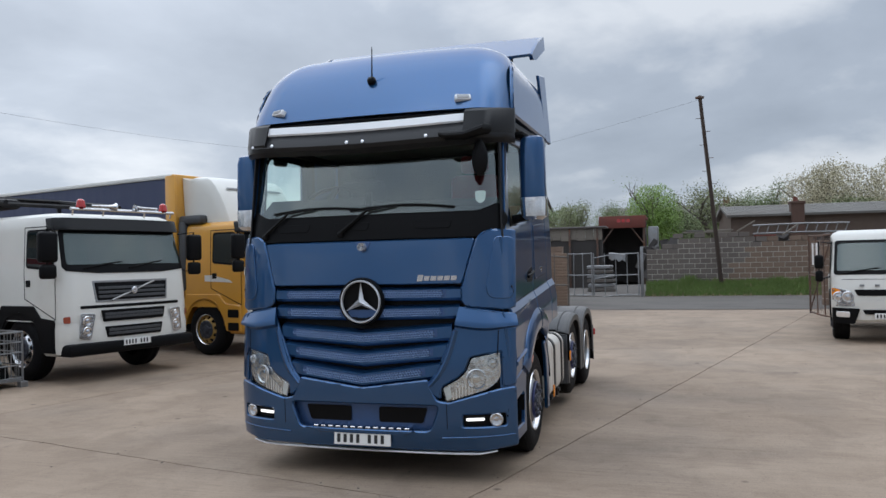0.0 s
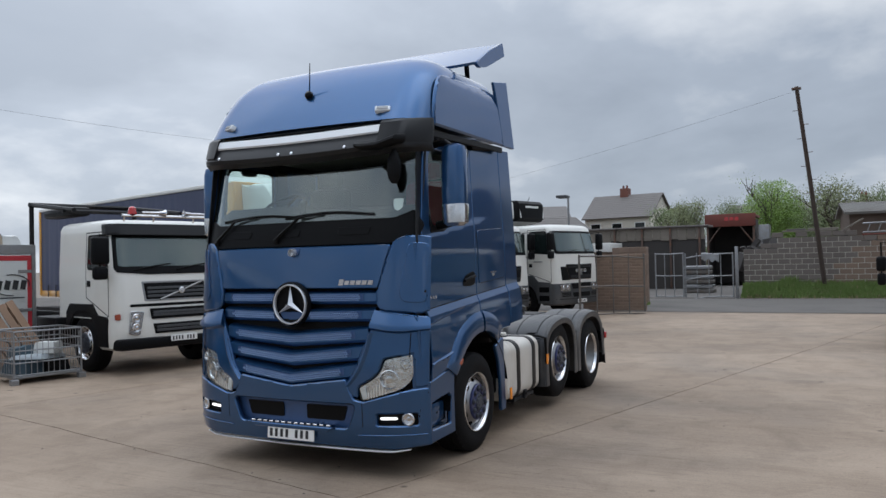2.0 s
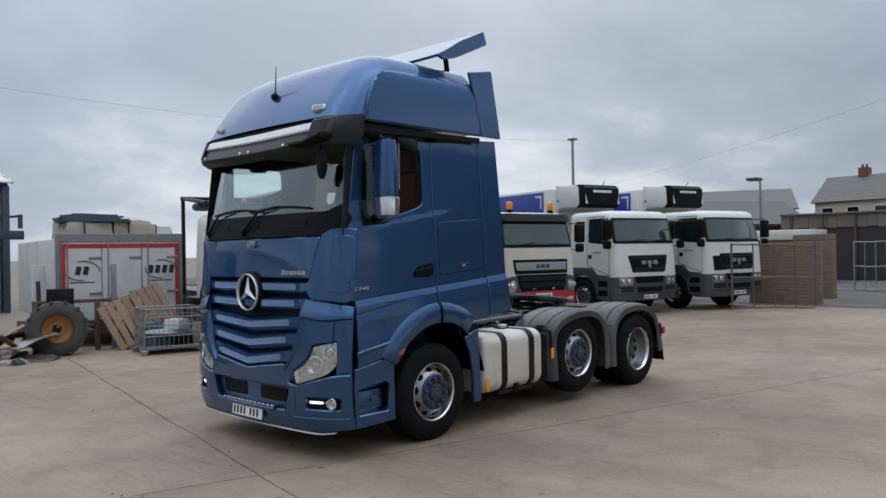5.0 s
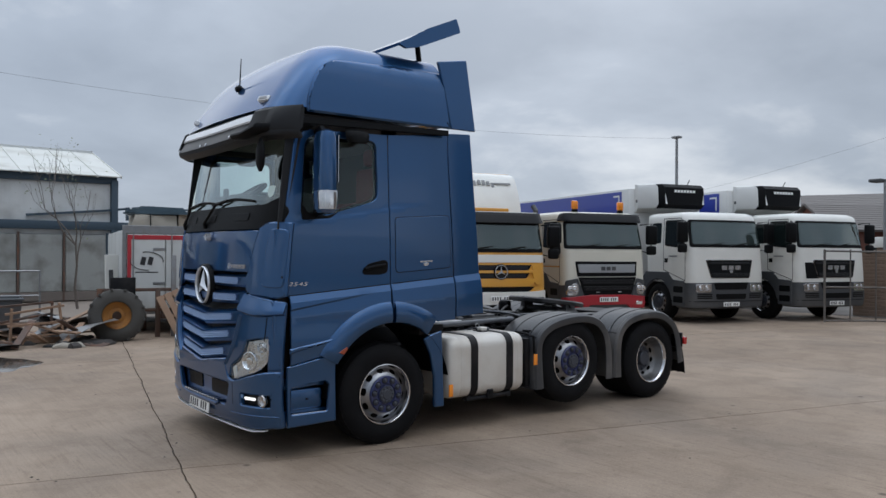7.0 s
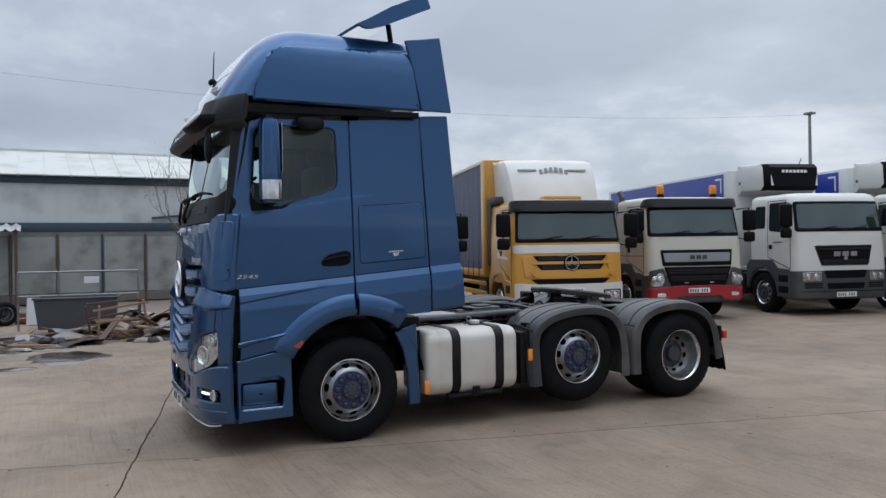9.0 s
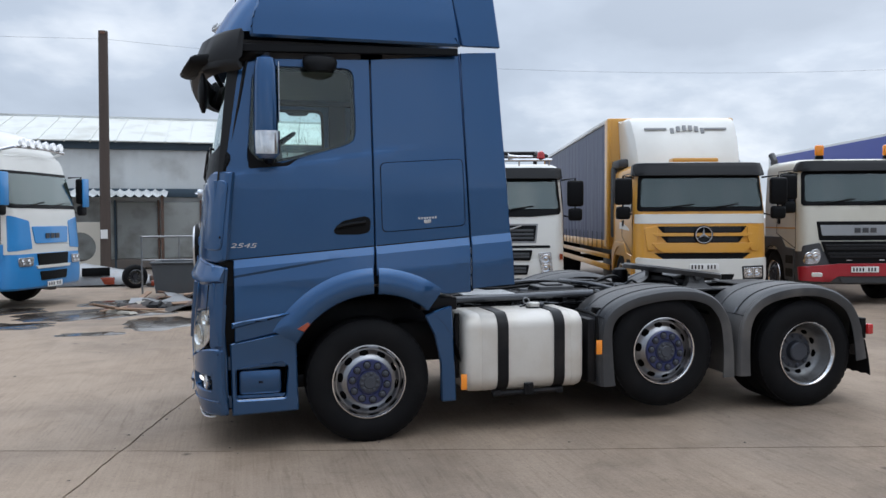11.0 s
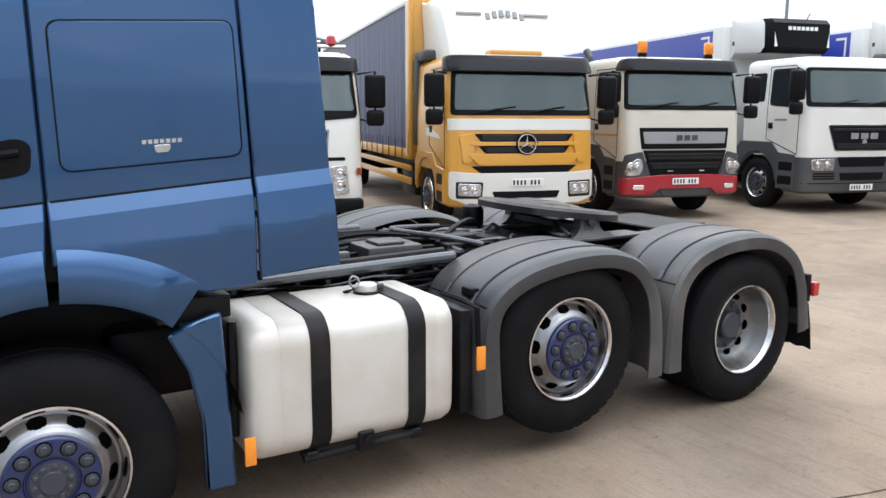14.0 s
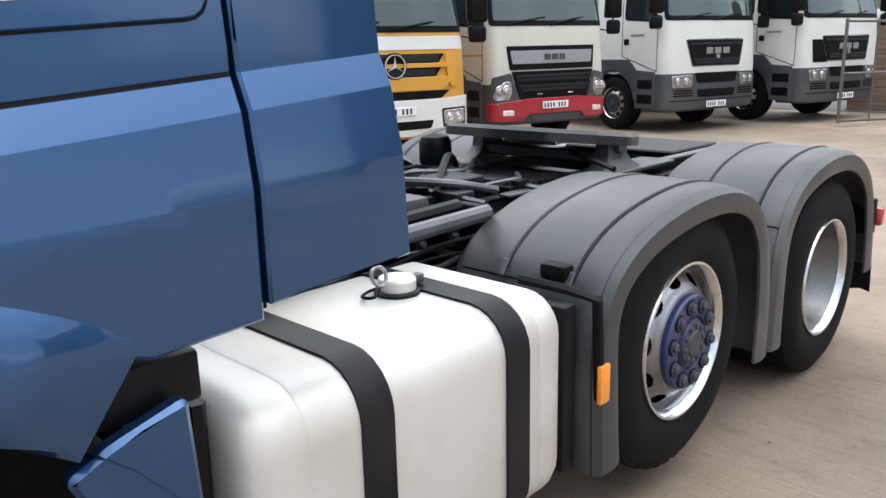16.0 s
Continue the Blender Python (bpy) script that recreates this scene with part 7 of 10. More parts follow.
for k in (-1, 1):
    c.face("grille_lamp", [(k * 0.26, 0.875), (k * 0.36, 0.875), (k * 0.36, 0.855), (k * 0.26, 0.855)][::k], LENS, 0.006, 0.017, 0.004, True)
c.face("bumper_corner", [(0.835, 1.20), (1.13, 1.14), (1.17, 0.72), (0.67, 0.70)], GREYBUMP, 0.014, 0.0, 0.04, True, True)
c.face("headlamp", [(0.84, 1.08), (0.97, 1.07), (1.13, 0.88), (1.12, 0.79), (0.88, 0.79), (0.82, 0.90)], LENS, 0.024, 0, 0.06, True, True)
c.face("red_bumper", [(-1.18, 0.74), (-0.48, 0.80), (0.48, 0.80), (1.18, 0.74), (1.17, 0.47), (0.66, 0.45), (0.52, 0.56), (-0.52, 0.56), (-0.66, 0.45), (-1.17, 0.47)], DAFRED, 0.035, 0, 0.03, True)
c.face("step_plate", [(-0.50, 0.555), (0.50, 0.555), (0.42, 0.43), (-0.42, 0.43)], GREYBUMP, 0.02, 0, 0.02, True)
c.face("fog_lamp", [(0.80, 0.63), (1.0, 0.63), (1.0, 0.55), (0.80, 0.55)], LENS, 0.008, 0.035, 0.03, True, True)
number_plate(da, Matrix.Translation((c.low_nose(0, 0.69)[0] - 0.05, 0.03, 0.69)))
for y in (-0.66, 0.66):
    part("beacon_foot", boxed(0.45, 0.53, y - 0.07, y + 0.07, 2.78, 2.87, 0.01), BLACK, da)
    part("beacon", boxed(0.44, 0.54, y - 0.08, y + 0.08, 2.87, 3.08, 0.03), ORANGE, da, "orange beacon")
for s in (-1, 1):
    part("orange_line", panel([(0.3, 1.485), (1.72, 1.485), (1.72, 1.455), (0.3, 1.455)], c.side(s), 0.003, 0, 0.5), YELLOW, da)
    part("exhaust_stack", tubed([(2.0, s * 0.9, 1.0), (2.0, s * 0.9, 2.9), (2.1, s * 0.92, 3.02)], 0.07, 10), GREYBUMP, da) if s > 0 else None
c.chassis(8.0, (5.3, 6.65))
part("low_body", boxed(2.1, 8.0, -1.2, 1.2, 1.0, 1.18, 0.02), FRAME, da)


# white and grey refrigerated trucks
def reefer_truck(x, y, label, side_panel):
    T = thing("refrigerated_truck", label, "truck", yard_pose(x, y), group="trucks parked in a row")
    c = Cab(T, 1.22, 2.86, WHITE, GREYBUMP, 1.85, 1.93, 2.66, 0.38, 1.40, 0.5, rake=0.16, step_mat=GREYBUMP, low_top=1.06)
    c.face("grille_rim", [(-0.77, 1.635), (0.77, 1.635), (0.63, 1.155), (-0.63, 1.155)], CHROME, 0.008, 0, 0.04)
    c.face("grille", [(-0.745, 1.615), (0.745, 1.615), (0.61, 1.175), (-0.61, 1.175)], BLACK, 0.016, 0, 0.05)
    for z in (1.22, 1.27, 1.545):
        c.slats((z,), 0.58 + 0.3 * (z - 1.2), SATIN, False, 0.010)
    bm = bmesh.new()
    for k in range(3):
        box(bm, -0.006, 0.006, 0.31 - 0.22 * k - 0.17, 0.31 - 0.22 * k, -0.055, 0.055)
    part("maker_name", bm, SILVERBAR, T, "maker's name drawn as bars").matrix_basis = Matrix.Translation((c.nose(0, 1.4)[0] - 0.026, 0.0, 1.43))
    part("small_badge", lathed([(0.05, 0), (0.05, 0.01), (0, 0.012)], c.nose(0, 1.325, 0.02), (-1, 0, 0), 14), SILVERBAR, T)
    for k in range(3):
        z = 0.745 - 0.045 * k
        c.face("bumper_slot", [(0.60, z + 0.014), (1.05, z + 0.014), (1.03, z - 0.014), (0.60, z - 0.014)], BLACK, 0.004, 0, 0.006, True, True)
    c.face("middle_intake", [(-0.56, 1.05), (0.56, 1.05), (0.50, 0.87), (-0.50, 0.87)], BLACK, 0.01, 0, 0.03, True)
    c.face("lower_intake", [(-0.50, 0.76), (0.50, 0.76), (0.47, 0.62), (-0.47, 0.62)], BLACK, 0.01, 0, 0.03, True)
    c.face("headlamp", [(0.62, 1.02), (1.10, 1.0), (1.08, 0.80), (0.64, 0.80)], LENS, 0.02, 0, 0.04, True, True)
    c.face("bumper_seam", [(-1.2, 0.575), (1.2, 0.575), (1.2, 0.56), (-1.2, 0.56)], BLACK, 0.004, 0, 0, True)
    number_plate(T, Matrix.Translation((c.low_nose(0, 0.48)[0] - 0.012, 0.0, 0.49)))
    for s in (-1, 1):
        S = c.side(s)
        part("rear_window", panel(rounded([(1.28, 2.06), (1.68, 2.06), (1.68, 2.60), (1.28, 2.60)], 0.05), S, 0.006, 0, 0.3), DARKGLASS, T)
        part("model_bars", boxed(0.62, 0.95, s * 1.221, s * 1.226, 1.70, 1.735), GALV, T)
        part("reflector", boxed(0.84, 0.90, s * 1.2, s * 1.235, 1.02, 1.07, 0.01), AMBERDK, T)
    if side_panel:
        c.face("air_intake_panel", [(0.66, 1.56), (1.02, 1.56), (1.0, 1.14), (0.60, 1.14)], BLACK, 0.008, 0, 0.03)
    c.chassis(10.5, (6.9, 8.25))
    part("box_floor", boxed(2.66, 10.5, -1.27, 1.27, 1.0, 1.12, 0.02), REEFER, T)
    part("box_body", boxed(2.68, 10.5, -1.26, 1.26, 1.12, 3.62, 0.02), REEFER, T, "white insulated box")
    for s in (-1, 1):
        part("blue_side", boxed(3.0, 10.3, s * 1.262, s * 1.27, 1.3, 3.55, 0.003, 1), BLUEBOX, T, "royal blue side panel")
        bm = bmesh.new()
        box(bm, 3.10, 3.15, s * 1.272, s * 1.275, 3.05, 3.45)
        box(bm, 3.15, 3.40, s * 1.272, s * 1.275, 3.40, 3.45)
        part("corner_mark", bm, WHITEPL, T)
    bm = bmesh.new()

    def unit_ring(y, prof, out=0.0):
        front = 1.80 - out + max(0.0, abs(y) - 0.66) / 0.39 * 0.72
        return [(2.68 - f * (2.68 - front), y, z) for f, z in prof]

    loft(bm, [unit_ring(y, [(0, 2.96), (0.45, 2.98), (0.86, 3.06), (1, 3.16), (0.96, 3.62), (0.84, 3.71), (0, 3.74)]) for y in (-1.05, -0.70, -0.66, 0, 0.66, 0.70, 1.05)])
    unit = part("cooling_unit", bm, REEFER, T, "white cooling unit with black front")
    bm = bmesh.new()
    loft(bm, [unit_ring(y, [(0.55, 3.02), (0.86, 3.05), (1, 3.155), (0.965, 3.625), (0.84, 3.718), (0.60, 3.725), (0.45, 3.3)], 0.015) for y in (-0.76, -0.67, -0.3, 0.3, 0.67, 0.76)])
    part("unit_front", bm, BLACK, unit)
    bm = bmesh.new()
    for k in range(7):
        box(bm, -0.004, 0.004, 0.36 - 0.105 * k - 0.075, 0.36 - 0.105 * k, -0.035, 0.035)
    part("unit_name", bm, WHITEPL, unit, "white lettering drawn as bars").matrix_basis = pose(1.802, 0.0, 3.52, 0, 4, 0)
    part("aerial", tubed([(2.35, -0.5, 3.72), (2.28, -0.55, 3.90)], 0.012, 5), BLACK, unit)
    for s in (-1, 1):
        part("unit_badge", boxed(2.55, 2.62, s * 1.045, s * 1.056, 3.22, 3.30, 0.002, 1), GREYBUMP, unit)
    return T


reefer_truck(13.95, 5.28, "white cab with grey bumper and blue refrigerated box behind", False)
reefer_truck(16.72, 3.95, "white cab with black intake panel and blue refrigerated box", True)

# blue and white tractor across the yard
bt = thing("blue_white_tractor", "bright blue and white tractor unit with roof lamp bar", "truck", pose(-4.75, 11.55, 0, 0, 0, 161))
c = Cab(bt, 1.22, 3.10, WHITE, SKYBLUE, 2.1, 1.98, 2.74, 0.40, 1.42, 0.52, rake=0.20, step_mat=SKYBLUE, low_top=1.12)
bm = bmesh.new()
loft(bm, [plan_ring(z, xf, 2.1, w, 0.35, 0.08, 5, 6) for z, xf, w in ((2.95, 0.34, 1.19), (3.12, 0.38, 1.17), (3.35, 0.55, 1.10), (3.52, 0.80, 1.0), (3.62, 1.1, 0.85), (3.66, 1.4, 0.6))])
part("high_roof", bm, WHITE, bt)
c.face("grille", [(-0.62, 1.64), (0.62, 1.64), (0.56, 1.30), (-0.56, 1.30)], SKYBLUE, 0.02, 0, 0.04)
bm = bmesh.new()
for k in range(3):
    box(bm, -0.006, 0.006, 0.24 - 0.17 * k - 0.13, 0.24 - 0.17 * k, -0.05, 0.05)
part("maker_name", bm, GREYBUMP, bt, "maker's name drawn as bars").matrix_basis = Matrix.Translation((c.nose(0, 1.45)[0] - 0.028, 0, 1.45))
c.face("middle_intake", [(-0.55, 1.10), (0.55, 1.10), (0.5, 0.84), (-0.5, 0.84)], BLACK, 0.012, 0, 0.03, True)
c.face("intake_trim", [(-0.60, 0.86), (0.60, 0.86), (0.56, 0.80), (-0.56, 0.80)], WHITE, 0.03, 0, 0.01, True)
c.face("lower_intake", [(-0.48, 0.74), (0.48, 0.74), (0.44, 0.56), (-0.44, 0.56)], BLACK, 0.012, 0, 0.03, True)
c.face("headlamp", [(0.66, 1.04), (1.08, 1.03), (1.06, 0.86), (0.68, 0.86)], LENS, 0.02, 0, 0.04, True, True)
c.face("blue_corner", [(0.68, 1.75), (1.18, 1.86), (1.2, 1.16), (0.66, 1.2)], SKYBLUE, 0.012, 0, 0.03, False, True)
number_plate(bt, Matrix.Translation((c.low_nose(0, 0.5)[0] - 0.012, 0, 0.47)))
bm = bmesh.new()
tube(bm, [(0.55, -0.95, 3.12), (0.24, -0.85, 3.20), (0.20, 0, 3.22), (0.24, 0.85, 3.20), (0.55, 0.95, 3.12)], 0.03, 8)
part("lamp_bar", bm, CHROME, bt)
for k in range(6):
    part("spot_lamp", lathed([(0.0, -0.05), (0.07, -0.03), (0.085, 0.03), (0.075, 0.04), (0, 0.035)], (0.2, -0.65 + 0.26 * k, 3.30), (-1, 0, 0), 18), LENS, bt)
for s in (-1, 1):
    S = c.side(s)
    part("blue_flank", panel([(0.26, 1.0), (2.08, 1.0), (2.08, 1.30), (0.26, 1.30)], S, 0.006, 0, 0.3), SKYBLUE, bt)
    part("blue_mirror", boxed(0.06, 0.09, s * 1.30, s * 1.54, 2.05, 2.68, 0.01), SKYBLUE, bt)
c.chassis(6.0, (4.0, 5.35))

# small white lorry by the gate
fu = thing("light_lorry", "small white lorry parked beside the open gate", "truck", pose(9.3, -5.12, ground_z(9.3, -5.1), 0, 0, -8))
c = Cab(fu, 1.0, 2.22, WHITE, WHITE, 1.6, 1.32, 2.02, 0.42, 0.95, 0.37, rake=0.30, step_mat=BLACK, low_top=0.78)
c.face("grille", [(-0.60, 1.05), (0.60, 1.05), (0.54, 0.93), (-0.54, 0.93)], BLACK, 0.012, 0, 0.03)
c.face("middle_slot", [(-0.50, 0.85), (0.50, 0.85), (0.46, 0.785), (-0.46, 0.785)], BLACK, 0.012, 0, 0.02)
c.face("lower_slot", [(-0.46, 0.66), (0.46, 0.66), (0.42, 0.57), (-0.42, 0.57)], BLACK, 0.012, 0, 0.02, True)
c.face("headlamp", [(0.64, 1.02), (0.97, 1.10), (0.98, 0.86), (0.96, 0.72), (0.58, 0.72)], LAMPBOWL, 0.02, 0, 0.05, False, True)
c.face("turn_lamp", [(0.84, 1.05), (0.985, 1.09), (0.985, 0.93), (0.88, 0.93)], ORANGE, 0.006, 0.021, 0.03, False, True)
c.face("bonnet_crease", [(-0.80, 1.255), (0.80, 1.255), (0.80, 1.245), (-0.80, 1.245)], GREYBUMP, 0.003)
c.face("bumper_corner", [(0.50, 0.68), (0.99, 0.70), (0.99, 0.40), (0.60, 0.38)], BLACK, 0.03, 0, 0.03, True, True)
c.face("fog_lamp", [(0.68, 0.62), (0.92, 0.63), (0.92, 0.52), (0.68, 0.51)], LENS, 0.01, 0.03, 0.03, True, True)
number_plate(fu, Matrix.Translation((c.low_nose(0, 0.55)[0] - 0.05, 0, 0.54)))
for k in range(4):
    part("name_letter", boxed(-0.004, 0.004, 0, 0.08, -0.02, 0.02), GALV, fu).matrix_basis = Matrix.Translation((c.nose(0, 1.1)[0] - 0.006, 0.42 - 0.26 * k, 1.13))
part("tipper_body", boxed(1.75, 5.0, -0.98, 0.98, 0.80, 1.25, 0.03), WHITE, fu)
part("chassis", boxed(1.2, 5.0, -0.4, 0.4, 0.5, 0.8, 0.02), FRAME, fu)
for s in (-1, 1):
    wheel(fu, 3.8, s * 0.95, 0.37, s, 0.37, 0.4, "drive", SILVER)


# ---- beyond the yard: road, verge, wall, gates ----
CORR = material("pale_corrugated_sheet", (0.62, 0.625, 0.585), 0.55, vary=0.10, scale=0.6, dirt=(0.28, 0.26, 0.20), dirt_amount=0.5, dirt_scale=0.8)
CORRGREY = material("grey_cladding", (0.60, 0.615, 0.61), 0.6, vary=0.12, scale=0.7, dirt=(0.24, 0.23, 0.21), dirt_amount=0.5, dirt_scale=0.9)
DIRTYPANE = material("dirty_glazing_panel", (0.30, 0.31, 0.295), 0.4, vary=0.3, scale=0.8, dirt=(0.09, 0.08, 0.065), dirt_amount=0.7, dirt_scale=1.3)
STEELBLUE = material("dark_blue_fascia", (0.035, 0.06, 0.085), 0.5, vary=0.25)
BLOCK = material("grey_stone_block", (0.155, 0.132, 0.115), 0.85, vary=0.25, scale=5, bump=0.4, bump_scale=30, piece=0.10)
BROWNBLOCK = material("brown_block", (0.215, 0.152, 0.112), 0.85, vary=0.22, scale=5, bump=0.4, bump_scale=30, piece=0.09)
OLDSTEEL = material("old_dull_steel", (0.13, 0.12, 0.11), 0.6, 0.3, vary=0.3, scale=6, dirt=(0.13, 0.08, 0.05), dirt_amount=0.5, dirt_scale=4)
ROOFSHEET = material("dirty_grey_roof_sheet", (0.17, 0.163, 0.15), 0.75, vary=0.3, scale=0.8, stretch=(1, 0.3, 1), dirt=(0.10, 0.085, 0.07), dirt_amount=0.6, dirt_scale=0.7)
BROWNWALL = material("dark_brown_brick_wall", (0.11, 0.080, 0.062), 0.9, vary=0.35, scale=2.5, bump=0.3, bump_scale=14)
OLDBOARD = material("weathered_boards", (0.20, 0.175, 0.145), 0.85, vary=0.35, scale=1.6, stretch=(1, 1, 4), piece=0.12)
MORTAR = material("pale_mortar", (0.42, 0.39, 0.34), 0.9, vary=0.15)
BRICKRED = material("red_brick", (0.17, 0.07, 0.05), 0.85, vary=0.2, scale=9, piece=0.12)
BRICKDARK = material("soot_dark_brick", (0.105, 0.062, 0.047), 0.9, vary=0.3, scale=8)
SLATE = material("grey_roof_slate", (0.155, 0.14, 0.13), 0.7, vary=0.2, scale=2)
RENDERW = material("cream_render", (0.62, 0.58, 0.50), 0.8, vary=0.08)
DARKWALL = material("blackened_wall", (0.05, 0.045, 0.042), 0.9, vary=0.35, scale=1.5)
RUSTRED = material("rusty_red_sheet", (0.17, 0.045, 0.032), 0.75, vary=0.3, scale=2, dirt=(0.10, 0.05, 0.04), dirt_amount=0.6)
TRAILW = material("grubby_white_door", (0.60, 0.61, 0.59), 0.45, vary=0.07, dirt=(0.36, 0.35, 0.32), dirt_amount=0.5, dirt_scale=1.4)
TRAILRED = material("red_door_border", (0.42, 0.025, 0.035), 0.5, vary=0.12)
TARP = material("faded_tarpaulin", (0.34, 0.31, 0.26), 0.75, vary=0.2, scale=2)
TARPBLUE = material("blue_grey_sheeting", (0.05, 0.085, 0.11), 0.5, vary=0.3, scale=2)
PLASTICBAG = material("pale_plastic_sack", (0.42, 0.47, 0.50), 0.4, vary=0.2, scale=4)
GOLD = material("rusty_orange_rim", (0.34, 0.15, 0.03), 0.7, vary=0.3, scale=8, dirt=(0.12, 0.06, 0.03), dirt_amount=0.5, dirt_scale=6)
OLDTYRE = material("dusty_old_tyre", (0.06, 0.056, 0.05), 0.85, vary=0.3, scale=4, bump=0.3, bump_scale=90)
WOODPALE = material("tan_packing_board", (0.42, 0.35, 0.27), 0.8, vary=0.25, scale=3)
SKIPGREY = material("dark_grey_skip_steel", (0.085, 0.09, 0.095), 0.6, 0.2, vary=0.3, scale=2, dirt=(0.10, 0.06, 0.04), dirt_amount=0.5)
BARK = material("tree_bark", (0.12, 0.10, 0.085), 0.9, vary=0.3)
LEAFGREEN = material("fresh_green_leaves", (0.17, 0.27, 0.045), 0.6, vary=0.4, scale=0.6)
LEAFOLIVE = material("olive_leaves", (0.13, 0.17, 0.065), 0.65, vary=0.4, scale=0.6)
LEAFBLOOM = material("pale_blossom", (0.34, 0.31, 0.20), 0.7, vary=0.35, scale=0.8)
LEAFBUD = material("brown_green_buds", (0.16, 0.18, 0.08), 0.7, vary=0.4, scale=0.6)

bm = bmesh.new()
rows = [[(x, y, ground_z(x, y) + 0.012) for x in (18.6 + 0.012 * y, 20, 23, 26.2)] for y in (-60, -30, -15, -8, -4, 0, 4, 8, 20, 60)]
vs = [[bm.verts.new(p) for p in r] for r in rows]
for a, b in zip(vs, vs[1:]):
    ring_faces(bm, a, b, closed=False)
tagged(part("road", bm, ASPHALT), "grey tarmac road past the yard", "road", kind="structure")
bm = boxed(26.2, 60, 0.3, 8.5, 0.12, 0.19)
tagged(part("gateway_ground", bm, ASPHALT), "worn tarmac behind the gate", "pavement", kind="structure")
tagged(part("verge", boxed(26.25, 27.3, -18, 0.25, 0.1, 0.24, 0.06), DIRT), "earth verge under the wall", "verge", kind="structure")

rg = random.Random(11)


def blades(name, n, area, height, mat, label, rise=0.0):
    verts, faces = [], []
    for _ in range(n):
        x, y = rg.uniform(*area[0]), rg.uniform(*area[1])
        z = area[2] + rise * (x - area[0][0])
        h = height * rg.uniform(0.3, 1.0) * (0.55 + 0.7 * max(0, noise.noise(Vector((x * 1.3, y * 1.1, 2))))) * (0.55 + 0.6 * min(1, max(0, x - area[0][0])))
        a, lean = rg.uniform(0, 6.28), rg.uniform(0.0, 0.35)
        w = rg.uniform(0.012, 0.04)
        dx, dy = math.cos(a) * w, math.sin(a) * w
        lx, ly = math.cos(a + 1.6) * lean * h, math.sin(a + 1.6) * lean * h
        k = len(verts)
        verts += [(x - dx, y - dy, z), (x + dx, y + dy, z), (x + lx * 0.5 + dx * 0.7, y + ly * 0.5 + dy * 0.7, z + h * 0.6), (x + lx, y + ly, z + h), (x + lx * 0.5 - dx * 0.7, y + ly * 0.5 - dy * 0.7, z + h * 0.6)]
        faces.append((k, k + 1, k + 2, k + 3, k + 4))
    me = bpy.data.meshes.new(name)
    me.from_pydata(verts, [], faces)
    me.materials.append(mat)
    return tagged(new(name, me), label, "grass", kind="stuff")


bm = bmesh.new()
loft(bm, [[(25.95, y, 0.10), (26.0, y, 0.19), (26.5, y, 0.28 + 0.05 * math.sin(y * 1.7)), (27.0, y, 0.42 + 0.05 * math.sin(y * 2.3 + 1)), (27.36, y, 0.50), (27.36, y, 0.10)] for y in [-13 + 0.53 * k for k in range(26)]])
tagged(part("verge", bm, DIRT), "earth bank under the grass along the wall", "verge", kind="structure")
blades("verge_grass", 34000, ((26.0, 27.24), (-13, 0.25), 0.17), 0.66, GRASS, "rough green grass and weeds along the wall", 0.25)
blades("dry_grass", 5000, ((25.98, 27.2), (-13, 0.25), 0.17), 0.50, STRAW, "dry straw-coloured grass among the green", 0.25)
blades("gate_grass", 700, ((21.8, 22.15), (3.0, 4.4), 0.13), 0.35, GRASS, "short grass tuft at the block pillar")


# utility pole with steps, street lamp, mast, wires
def pole(name, foot, top, r0, r1, label, steps=True):
    T = thing(name, label, "pole", Matrix.Translation(foot))
    d = Vector(top) - Vector(foot)
    part("shaft", tubed([(0, 0, -0.3), d * 0.5, d], [r0, (r0 + r1) / 2, r1], 12), POLEWOOD, T)
    if steps:
        for k in range(7):
            p = d * (0.5 + 0.065 * k)
            part("step_iron", tubed([p + Vector((-0.05, -0.24 if k % 2 else 0.0, 0)), p + Vector((-0.05, 0.0 if k % 2 else 0.24, 0))], 0.012, 5), RUST, T)
    part("top_insulator", boxed(d.x - 0.08, d.x + 0.08, d.y - 0.16, d.y + 0.16, d.z - 0.12, d.z - 0.04, 0.01), RUST, T)
    return T


pole("utility_pole", (26.95, -2.80, 0.35), (24.2, -2.05, 8.0), 0.095, 0.07, "weathered leaning wooden utility pole with step irons")
P = pole("utility_pole", (-5.43, 22.0, 0.0), (-5.36, 22.0, 8.0), 0.17, 0.15, "dark wooden utility pole standing before the shed")
part("white_notice", boxed(-0.11, 0.11, -0.19, -0.175, 1.15, 1.45, 0.005, 1), WHITEPL, P)
T = thing("street_lamp", "grey street lamp on a slim column", "street lamp", Matrix.Translation((29.9, 8.5, 0.18)))
part("column", tubed([(0, 0, 0), (0, 0, 4.75)], [0.07, 0.05], 8), GALV, T)
part("lantern", boxed(-0.3, 0.35, 0.0, 0.55, 4.72, 4.86, 0.05), GREYBUMP, T)
T = thing("steel_mast", "thin grey steel mast behind the trucks", "mast", Matrix.Translation((26.7, 16.4, 0.2)))
part("tube", tubed([(0, 0, 0), (0, 0, 7.2)], [0.09, 0.06], 8), GALV, T)
part("cap", boxed(-0.15, 0.15, -0.2, 0.2, 7.1, 7.2, 0.02), GALV, T)


def wire(a, b, sag, label):
    a, b = Vector(a), Vector(b)
    pts = [a.lerp(b, k / 24) - Vector((0, 0, sag * 4 * (k / 24) * (1 - k / 24))) for k in range(25)]
    tagged(part("overhead_wire", tubed(pts, 0.004, 4), GREYBUMP), label, "wire")


